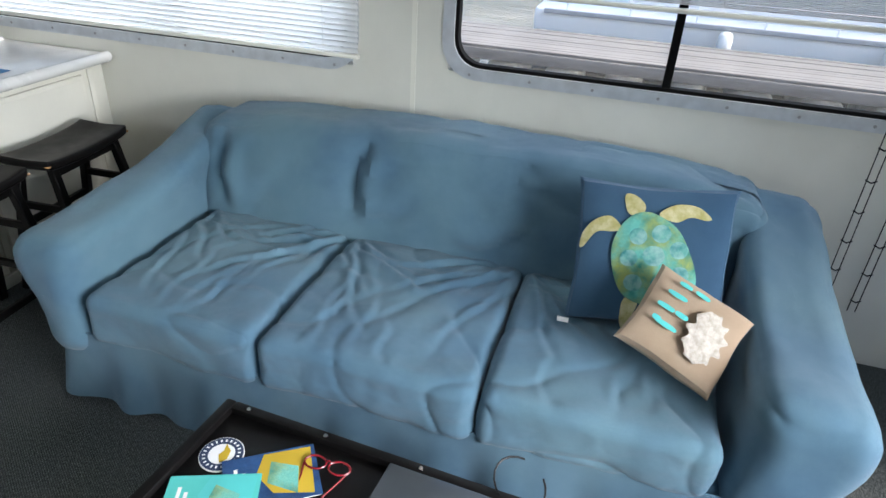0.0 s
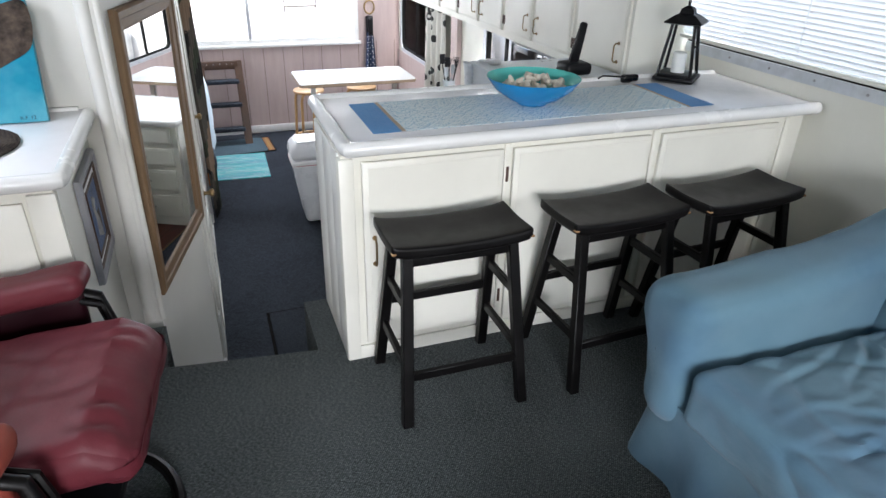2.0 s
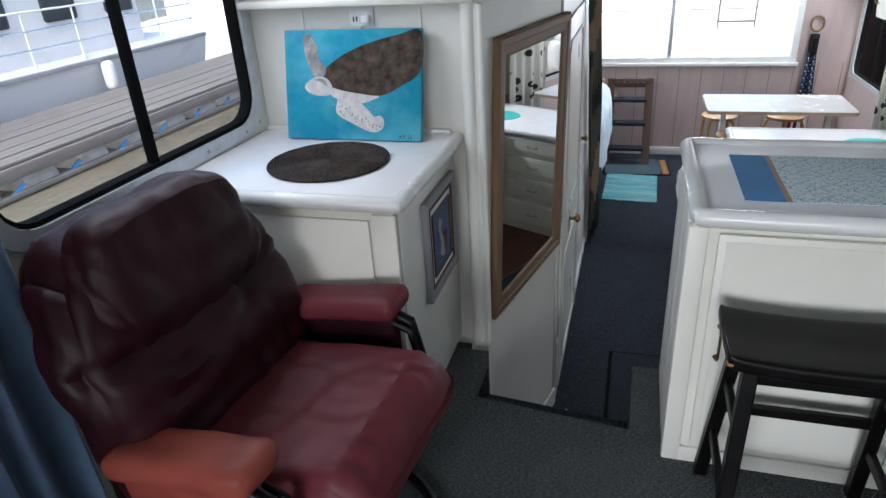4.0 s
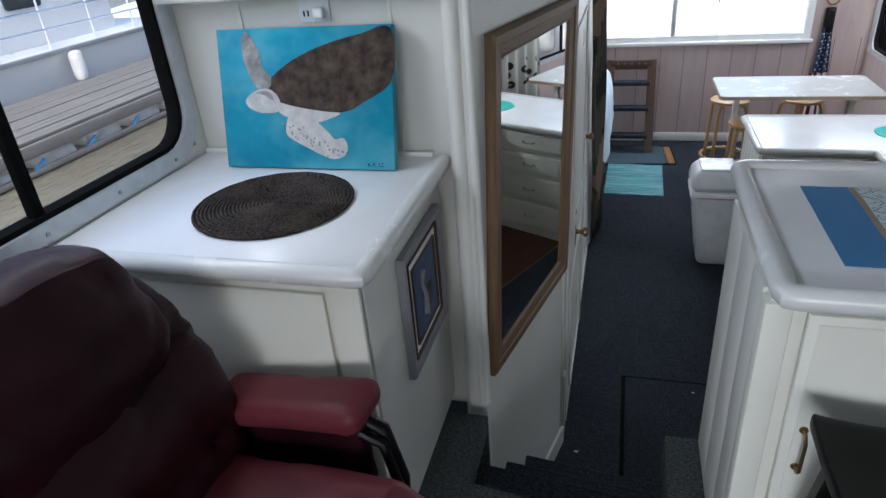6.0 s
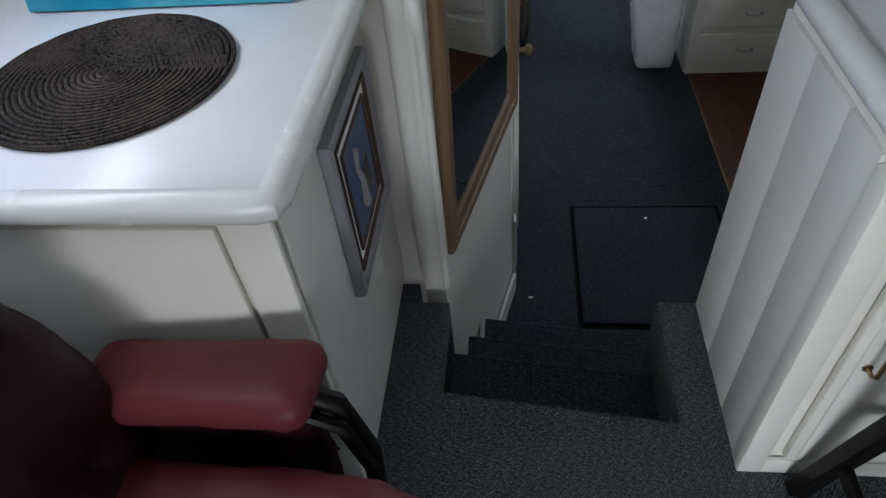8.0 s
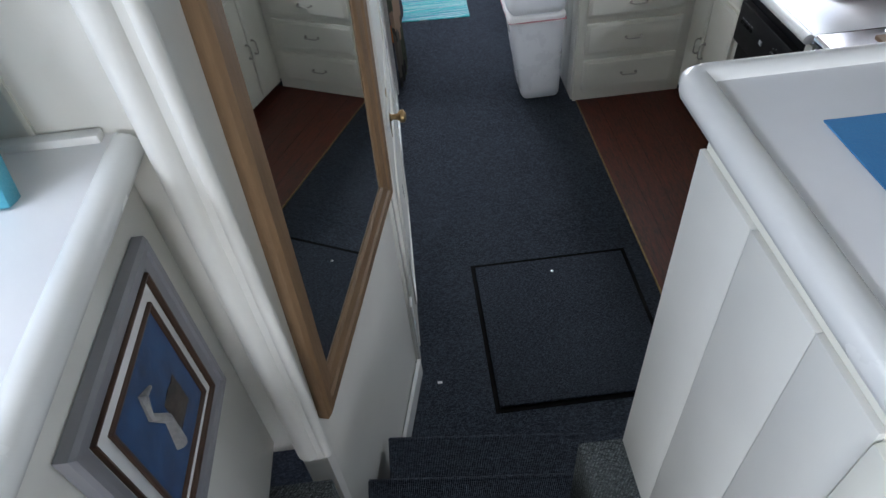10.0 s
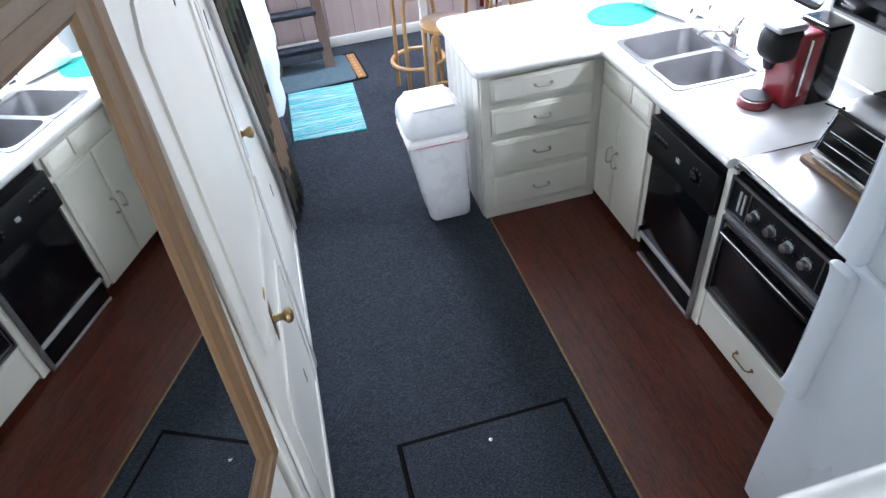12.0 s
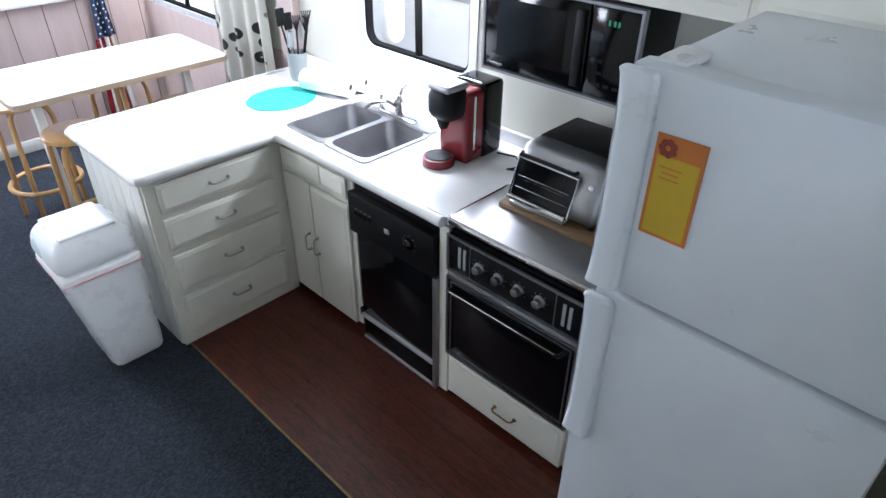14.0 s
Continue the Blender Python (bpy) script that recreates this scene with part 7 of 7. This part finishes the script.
for k, (cx_, cy_, w, h, rot, cov) in enumerate(((0.335, -1.79, 0.15, 0.21, 35, "print_blue"), (0.235, -1.70, 0.14, 0.20, 22, "bowl_in"))):
    mk = thing("booklet", (cx_, cy_, 0.413), "glossy picture booklet lying on the coffee table", "booklet", "booklets")
    T = pose(cx_, cy_, 0.4128 + k * 0.001, 0, 0, rot)
    for nm, z0, z1, mt, e in (("pages", 0.001, 0.007, "paper_white", 0.003), ("cover", 0.007, 0.0085, cov, 0.0)):
        bm = box(B(), -w / 2 + e, w / 2 - e, -h / 2 + e, h / 2 - e, z0, z1)
        bm.transform(T)
        part(nm, bm, mt, mk)
    for nm, o, mt in (("picture", [(-w * 0.45, -h * 0.42), (w * 0.45, -h * 0.46), (w * 0.47, h * 0.05), (w * 0.1, h * 0.15), (-w * 0.3, 0.0)], "yellow" if k == 0 else "turquoise"), ("sky", [(-w * 0.4, -h * 0.25), (w * 0.1, -h * 0.3), (w * 0.3, -h * 0.02), (-w * 0.1, h * 0.05)], "turtle_green")):
        bm = slab(B(), o, 0.0086 if nm == "picture" else 0.0091, 0.009 if nm == "picture" else 0.0095)
        bm.transform(T)
        part(nm, bm, mt, mk)
    bm = B()
    for j, ww in enumerate((0.55, 0.35)):
        box(bm, -w * ww / 2, w * ww / 2, h * (0.34 - 0.08 * j), h * (0.38 - 0.08 * j), 0.0086, 0.009)
    bm.transform(T)
    part("title_bars", bm, "paper_white", mk)
gs = thing("reading_glasses", (0.40, -1.90, 0.413), "red-rimmed reading glasses on the coffee table", "glasses")
for y in (-1.865, -1.925):
    part("rim", tube(B(), [(0.405 + 0.019 * math.cos(a / 16 * 2 * math.pi), y + 0.026 * math.sin(a / 16 * 2 * math.pi), 0.425) for a in range(16)], 0.0028, 6, closed=True), "red_plastic", gs)
part("bridge", tube(B(), [(0.415, -1.891, 0.426), (0.417, -1.895, 0.428), (0.415, -1.90, 0.426)], 0.0025, 6), "red_plastic", gs)
for y, e in ((-1.838, -0.02), (-1.952, 0.03)):
    part("temple", tube(B(), [(0.405, y, 0.425), (0.33, y + e, 0.418), (0.29, y + e * 1.2, 0.4155)], 0.0024, 6), "red_plastic", gs)
lt = thing("laptop", (0.33, -2.17, 0.413), "closed dark laptop on the coffee table", "laptop")
T = pose(0.315, -2.20, 0.4128, 0, 0, -4)
for nm, z0, z1 in (("base", 0.001, 0.010), ("lid", 0.0105, 0.019)):
    bm = box(B(), -0.13, 0.13, -0.18, 0.18, z0, z1, 0.004)
    bm.transform(T)
    part(nm, bm, "black" if nm == "base" else "dark_glass", lt)
whole("loop_cable", tube(B(), [(0.47 + 0.05 * math.cos(a / 20 * 2 * math.pi) + 0.02, -2.33 + 0.06 * math.sin(a / 20 * 2 * math.pi), 0.440 + 0.03 * math.sin(a / 20 * 2 * math.pi + 1)) for a in range(18)], 0.0025, 6), "black", "loop of thin black cable at the edge of the coffee table", "cable")


# ---- dinette and sleeping end ----
tbl = thing("dining_table", (1.0, 4.47, L), "tall cream-topped dining table with rounded corners", "table")
part("tabletop", slab(B(), rounded(0.44, 1.56, 4.17, 4.78, 0.045), 0.040, 0.070), "gloss", tbl)
part("edge_band", ring_frame(B(), rounded(0.436, 1.564, 4.166, 4.784, 0.047), rounded(0.4395, 1.5605, 4.1695, 4.7805, 0.045), lambda u, v, d: (u, v, d), 0.041, 0.066), "linen", tbl)
for x in (0.60, 1.42):
    part("leg", beam(B(), (x, 4.47, L + 0.0005), (x, 4.47, 0.039), 0.045, 0.045, (0, 1, 0), r=0.004), "gloss", tbl)
    part("foot", box(B(), x - 0.03, x + 0.03, 4.25, 4.70, L, L + 0.045, 0.006), "gloss", tbl)
part("apron", box(B(), 0.55, 1.47, 4.44, 4.50, -0.03, 0.039, 0.003), "ladder_wood", tbl)


def pine_stool(cx, cy):
    s = thing("bent_stool", (cx, cy, L), "tall round stool of blond bent wood with a foot ring", "stool", "round stools at the dining table")
    zt = -0.165
    part("seat", spin(B(), (cx, cy, zt - 0.03), [(0.150, 0), (0.160, 0.006), (0.160, 0.024), (0.152, 0.030)], 32), "pine", s)
    for i in range(4):
        a = radians(45 + 90 * i)
        c, q = math.cos(a), math.sin(a)
        p = lambda r, z: (cx + c * r, cy + q * r, z)
        part("leg", tube(B(), [p(0.05, zt - 0.040), p(0.11, zt - 0.040), p(0.145, zt - 0.058), p(0.160, zt - 0.10), p(0.175, zt - 0.40), p(0.192, L + 0.001)], 0.0145, 8), "pine", s)
    part("foot_ring", tube(B(), [(cx + 0.195 * math.cos(a / 28 * 2 * math.pi), cy + 0.195 * math.sin(a / 28 * 2 * math.pi), L + 0.24) for a in range(28)], 0.015, 8, closed=True), "pine", s)
    return s


tbl.location.y -= 0.115


ps = pine_stool(0.70, 4.20)
for x, y, a in ((1.28, 4.17, 20), (0.63, 4.86, 8), (1.20, 4.88, 33)):
    copy_thing(ps, pose(x, y, L, 0, 0, a))

lad = thing("bunk_ladder", (-0.2, 5.6, L), "brown wooden ladder with blue carpeted treads leaning on the end wall", "ladder")
y_at = lambda z: 5.52 + (z - L) * 0.36
for x0, x1 in ((-0.425, -0.41), (0.005, -0.005)):
    part("rail", beam(B(), (x0, y_at(L), L + 0.001), (x1, y_at(-0.03), -0.03), 0.026, 0.085, (1, 0, 0), r=0.003), "ladder_wood", lad)
for z in (-0.235, -0.475, -0.735):
    y = y_at(z)
    part("tread", box(B(), -0.405, -0.012, y - 0.06, y + 0.05, z - 0.022, z, 0.004), "ladder_wood", lad)
    part("tread_carpet", soft(B(), -0.402, -0.015, y - 0.068, y + 0.045, z - 0.03, z + 0.012, 0.012, 6), "carpet_low", lad)
y = y_at(-0.07)
part("head_board", box(B(), -0.412, -0.006, y - 0.02, y + 0.005, -0.12, -0.03, 0.003), "ladder_wood", lad)
for x in (-0.34, -0.27, -0.20, -0.13, -0.07):
    part("peg", spin(B(), (x, y - 0.02, -0.06), [(0.006, 0), (0.006, -0.012), (0.002, -0.014)], 8, axis="y"), "chrome", lad)

mat_ = thing("door_mat", (-0.08, 5.44, L), "slate blue rubber-backed mat with an orange end strip", "mat")
T = pose(-0.08, 5.45, L, 0, 0, 4)
for nm, o, z0, z1, mt in (("backing", rounded(-0.36, 0.34, -0.27, 0.27, 0.02), 0.001, 0.006, "rubber"), ("mat_surface", rounded(-0.34, 0.25, -0.25, 0.25, 0.05), 0.006, 0.012, "mat_pile"), ("end_strip", rounded(0.258, 0.325, -0.24, 0.24, 0.005), 0.006, 0.009, "tan_strip")):
    bm = slab(B(), o, z0, z1)
    bm.transform(T)
    part(nm, bm, mt, mat_)
bm = B()
for i in range(7):
    spin(bm, (0.29, -0.19 + i * 0.063, 0.009), [(0.010, 0), (0.008, 0.0012)], 8)
bm.transform(T)
part("strip_print", bm, "yellow", mat_)

M["rug"] = stripes("striped_rag_rug", (0.12, 11, 1), [(0.30, (0.02, 0.08, 0.14)), (0.38, (0.12, 0.24, 0.32)), (0.42, (0.03, 0.36, 0.36)), (0.46, (0.36, 0.46, 0.48)), (0.485, (0.03, 0.30, 0.30)), (0.53, (0.07, 0.13, 0.24)), (0.555, (0.34, 0.45, 0.47)), (0.59, (0.02, 0.26, 0.26)), (0.64, (0.34, 0.44, 0.46)), (0.67, (0.03, 0.30, 0.30)), (0.72, (0.05, 0.12, 0.22))], 1.5)
rug = whole("rag_rug", sheet(B(), lambda u, v: Vector((-0.395 + 0.515 * u + 0.015 * v, 4.435 + 0.755 * v - 0.03 * u, L + 0.0085 + 0.003 * noise.noise(Vector((u * 6, v * 9, 0))))), 40, 40, 0.007), "rug", "turquoise, blue and white striped rag rug", "rug")

bed = thing("bed", (-1.1, 4.5, L), "made-up bed with a pale blue cover over a wooden frame", "bed")
part("frame", box(B(), -1.50, -0.455, 3.62, 5.35, -0.66, -0.50, 0.01), "ladder_wood", bed, "reddish wooden frame")
part("end_board", box(B(), -0.51, -0.425, 3.60, 3.70, -0.64, -0.53, 0.004), "orange", bed)
for x in (-1.44, -0.52):
    for y in (3.68, 5.28):
        part("leg", box(B(), x - 0.03, x + 0.03, y - 0.03, y + 0.03, L, -0.66, 0.004), "ladder_wood", bed)


def bedshape(p, u):
    if u.x > 0:
        p.x += 0.02 * math.sin(p.y * 13) * u.x * (0.5 - 0.5 * u.z) + 0.03 * (0.5 - 0.5 * u.z)
    return p


part("cover", soft(B(), -1.51, -0.385, 3.62, 5.30, -0.50, 0.08, 0.16, 20, amp=0.014, freq=4, shape=bedshape), "pale_cover", bed)
part("folded_blanket", soft(B(), -1.51, -0.375, 3.54, 3.83, -0.54, -0.30, 0.09, 12, amp=0.015, freq=6), "carpet_low", bed, "grey blanket folded over the foot")
part("headboard_post", box(B(), -0.52, -0.47, 5.36, 5.42, L, 0.06, 0.01), "pine", bed)

cc = thing("camouflage_curtain", (-0.45, 2.95, L), "dark camouflage-print curtain hanging in the doorway of the sleeping end", "curtain")


def camo_fold(u, v):
    y = 3.47 - 1.12 * v + (0.20 + 0.10 * (1 - v)) * u
    return Vector((-0.448 + 0.014 * math.sin(u * 26 + math.sin(v * 5)) + 0.050 * u + 0.010 * math.sin(v * 7 + u * 3) * (1 - v), y, L + 0.03 + (CG - 0.05 - L) * v))


part("cloth", sheet(B(), camo_fold, 60, 24, 0.004), "camo", cc)
part("rod", tube(B(), [(-0.45, 2.34, CG - 0.03), (-0.40, 2.75, CG - 0.03)], 0.012, 8), "brass", cc)

dc = thing("dinette_curtain", (1.85, 4.42, -0.42), "pale curtain printed with grey and black circles", "curtain")
part("cloth", curtain_fold(1.865, 4.74, 4.10, -0.40, 1.33, 0.030, 4), "curtain", dc)
part("rod", tube(B(), [(1.865, 4.05, 1.34), (1.865, 5.88, 1.34)], 0.010, 8), "alu", dc)

tel = thing("wall_telephone", (1.55, YF - 0.03, 0.17), "black wall telephone with a brass ring above it", "telephone")
part("body", box(B(), 1.52, 1.605, YF - 0.05, YF - 0.002, 0.17, 0.40, 0.012), "black", tel)
part("handset", soft(B(), 1.535, 1.59, YF - 0.085, YF - 0.045, 0.19, 0.39, 0.018, 6), "black", tel)
part("ring", tube(B(), [(1.565 + 0.06 * math.cos(a / 16 * 2 * math.pi), YF - 0.03, 0.50 + 0.075 * math.sin(a / 16 * 2 * math.pi)) for a in range(16)], 0.010, 8, closed=True), "brass", tel)
flag = thing("hanging_flag", (1.52, YF - 0.06, -0.85), "furled flag of navy with white stars over red and white stripes", "flag")


def furl(z0, z1, x):
    def f(u, v):
        w = 0.035 + 0.075 * (1 - (z0 + (z1 - z0) * v - (-0.8)) / 1.1)
        return Vector((x + (u - 0.5) * 2 * w, YF - 0.055 - 0.022 * math.sin(u * 12), z0 + (z1 - z0) * v))
    return f


part("star_field", sheet(B(), furl(-0.20, 0.22, 1.56), 20, 10, 0.003), "navy", flag)
bm = B()
for i in range(6):
    for j in range(5):
        u, v = 0.12 + 0.19 * j, 0.08 + 0.16 * i + (0.08 if j % 2 else 0)
        if v < 0.98:
            p = furl(-0.20, 0.22, 1.56)(u, v)
            spin(bm, (p.x, p.y - 0.0045, p.z), [(0.008, 0), (0.006, -0.001)], 5, axis="y")
part("stars", bm, "paper_white", flag)
for k in range(6):
    f = furl(-0.78, -0.205, 1.54)
    part("stripe", sheet(B(), lambda u, v: f((k + u * 0.98) / 6, v), 5, 10, 0.003), "red_plastic" if k % 2 == 0 else "paper_white", flag)
part("staff", tube(B(), [(1.60, YF - 0.04, -0.86), (1.575, YF - 0.04, 0.34)], 0.009, 8), "pine", flag)

# bead chains of the blinds beside the sofa
for y in (-3.29, -3.40):
    ch = thing("bead_chain", (XR - 0.03, y, 0.2), "hanging dark bead-and-wire chain beside the sofa", "chain", "bead chains")
    for dx in (0, 0.028):
        part("wire", tube(B(), [(XR - 0.03, y + dx, 1.25), (XR - 0.03, y + dx, 0.25)], 0.0022, 6), "black", ch)
    for z in np.arange(0.3, 1.2, 0.12):
        bm = tube(B(), [(XR - 0.03, y - 0.005, float(z)), (XR - 0.035, y + 0.014, float(z) - 0.008), (XR - 0.03, y + 0.033, float(z))], 0.003, 6)
        part("link", bm, "black", ch)


# ---- outside ----
ZW = -1.25
water = whole("water", slab(B(), [(-600, -600), (600, -600), (600, 600), (-600, 600)], ZW - 0.5, ZW), "water", "brown-grey harbour water", "water", kind="structure")


def dock(x0, x1, y0, y1, floats_x, label, h=0.75):
    d = tagged(new("dock"), label, "dock", "", "structure")
    d.location = ((x0 + x1) / 2, (y0 + y1) / 2, ZW)
    data = None
    n = int((x1 - x0) / 0.15)
    for i in range(n):
        x = x0 + 0.075 + i * (x1 - x0) / n
        if data is None:
            bm = box(B(), -0.066, 0.066, -(y1 - y0) / 2, (y1 - y0) / 2, -0.04, 0.0, 0.006, 1)
            data = bpy.data.meshes.new("plank")
            bm.to_mesh(data)
            bm.free()
            data.materials.append(M["dock"])
        ob = new("plank", data)
        ob.parent = d
        ob.matrix_basis = Matrix.Translation((x - d.location.x, 0, h + random.uniform(-0.006, 0.006)))
    part("side_beam", box(B(), floats_x - 0.05, floats_x + 0.05, y0, y1, ZW + h - 0.22, ZW + h - 0.05, 0.01), "dock", d)
    part("lower_beam", box(B(), floats_x - 0.03, floats_x + 0.03, y0, y1, ZW + 0.02, ZW + 0.10, 0.01), "dock", d)
    y = y0 + 0.5
    while y < y1 - 0.5:
        part("float", soft(B(), x0 + 0.1, x1 - 0.1, y - 0.30, y + 0.30, ZW - 0.1, ZW + h - 0.25, min(0.24, h * 0.3), 6), "foam", d)
        bm = B()
        beam(bm, (floats_x, y + 0.34, ZW + 0.08), (floats_x, y + 0.55, ZW + h - 0.30), 0.03, 0.05)
        part("brace", bm, "tarp", d)
        y += 0.95
    return d


random.seed(5)
dock(-9.7, -7.65, -9, 24, -7.67, "grey planked dock on white floats", 0.48)
dock(9.5, 11.3, -18, 3, 9.52, "grey planked dock on white floats")


def cruiser(cx, cy, length, beam_w, side, name_label, tarp=False):
    """A moored white cabin boat, its near side towards `side` (+1 towards +x)."""
    b = thing("cabin_boat", (cx, cy, ZW), name_label, "boat", "moored boats")
    s = side
    near, far_ = cx + s * beam_w / 2, cx - s * beam_w / 2

    def hull(p, u):
        k = (p.z - ZW) / 1.1
        p.x = cx + (p.x - cx) * (0.82 + 0.18 * k)
        return p
    part("hull", soft(B(), cx - beam_w / 2, cx + beam_w / 2, cy - length / 2, cy + length / 2, ZW - 0.2, ZW + 1.1, 0.15, 8, shape=hull), "hull_white", b)
    part("rub_rail", box(B(), near - 0.02, near + 0.05, cy - length / 2 + 0.2, cy + length / 2 - 0.2, ZW + 0.98, ZW + 1.06, 0.01), "grey_plastic", b)
    part("cabin", soft(B(), cx - beam_w / 2 + 0.45, cx + beam_w / 2 - 0.45, cy - length / 2 + 0.8, cy + length / 2 - 1.6, ZW + 1.05, ZW + 3.1, 0.12, 8), "hull_white", b)
    part("roof", box(B(), cx - beam_w / 2 + 0.2, cx + beam_w / 2 - 0.2, cy - length / 2 + 0.4, cy + length / 2 - 1.2, ZW + 3.1, ZW + 3.25, 0.04), "green_paint" if not tarp else "tarp", b)
    y = cy - length / 2 + 1.4
    while y < cy + length / 2 - 2.4:
        w = part("window", box(B(), near - s * 0.455, near - s * 0.43, y, y + 0.75, ZW + 1.75, ZW + 2.45, 0.05), "dark_glass", b)
        y += 1.5
    for z in (0.35, 0.65, 0.95):
        part("rail", tube(B(), [(near - s * 0.08, cy - length / 2 + 0.4, ZW + 1.05 + z), (near - s * 0.08, cy + length / 2 - 0.4, ZW + 1.05 + z)], 0.018, 6), "chrome" if z < 0.9 else "hull_white", b)
    y = cy - length / 2 + 0.4
    while y < cy + length / 2 - 0.3:
        part("stanchion", tube(B(), [(near - s * 0.08, y, ZW + 1.05), (near - s * 0.08, y, ZW + 2.0)], 0.018, 6), "hull_white", b)
        y += 1.1
    for k in range(4):
        yy = cy - length / 2 + 1.2 + k * (length - 2) / 4
        part("fender", soft(B(), near + s * 0.03, near + s * 0.27, yy - 0.12, yy + 0.12, ZW + 0.45, ZW + 1.0, 0.11, 6), "foam", b)
    return b


cruiser(-11.7, 5.6, 13.0, 3.6, 1, "white cabin cruiser with green roof trim moored at the dock")
cruiser(-11.8, 19.5, 11.0, 3.6, 1, "white cabin boat moored further along the dock")
cruiser(13.4, -6.5, 12.0, 3.6, -1, "white cabin boat moored beyond the dock")
cruiser(5.9, 8.6, 8.0, 2.8, -1, "white cabin boat with a blue canopy moored close by", True)


def bow_boat():
    b = thing("houseboat_stern", (0.6, 9.6, ZW), "white houseboat with blue tarps and a boarding ladder", "boat")
    part("hull", soft(B(), -3.5, 5.0, 9.0, 12.0, ZW - 0.2, 0.25, 0.15, 8), "hull_white", b)
    part("deck_house", box(B(), -3.2, 4.6, 9.6, 12.0, 0.25, 2.8, 0.05), "hull_white", b)
    for x0, x1, z0, z1 in ((-2.6, -1.3, 0.55, 1.9), (0.35, 2.2, 0.62, 2.2), (2.9, 4.2, 0.3, 2.0)):
        def f(u, v, x0=x0, x1=x1, z0=z0, z1=z1):
            return Vector((x0 + (x1 - x0) * u, 9.52 + 0.03 * math.sin(u * 17 + v * 4), z0 + (z1 - z0) * v + 0.04 * math.sin(u * 6)))
        part("tarp", sheet(B(), f, 24, 8, 0.004), "tarp", b)
    for x in (0.95, 1.45):
        part("ladder_rail", tube(B(), [(x, 9.02, -0.1), (x, 9.0, 1.9)], 0.018, 6), "chrome", b)
    for z in (0.15, 0.45, 0.75, 1.05, 1.35):
        part("ladder_rung", tube(B(), [(0.95, 9.01, z), (1.45, 9.01, z)], 0.014, 6), "dock", b)
    return b


bow_boat()
# far shore
bm = B()
sheet(bm, lambda u, v: Vector((-60 + 10 * math.sin(u * 9), -150 + 300 * u, ZW + 7 * v * (1 + 0.3 * noise.noise(Vector((u * 20, 0, 0)))))), 80, 2)
sheet(bm, lambda u, v: Vector((60 + 8 * math.sin(u * 7), -150 + 300 * u, ZW + 8 * v * (1 + 0.3 * noise.noise(Vector((u * 18, 5, 0)))))), 80, 2)
M["shore"] = plain("hazy_shore", (0.30, 0.34, 0.32), 0.9, vary=0.3, scale=0.2)
whole("far_shore", bm, "shore", "hazy wooded shore far off", "shore", kind="structure")
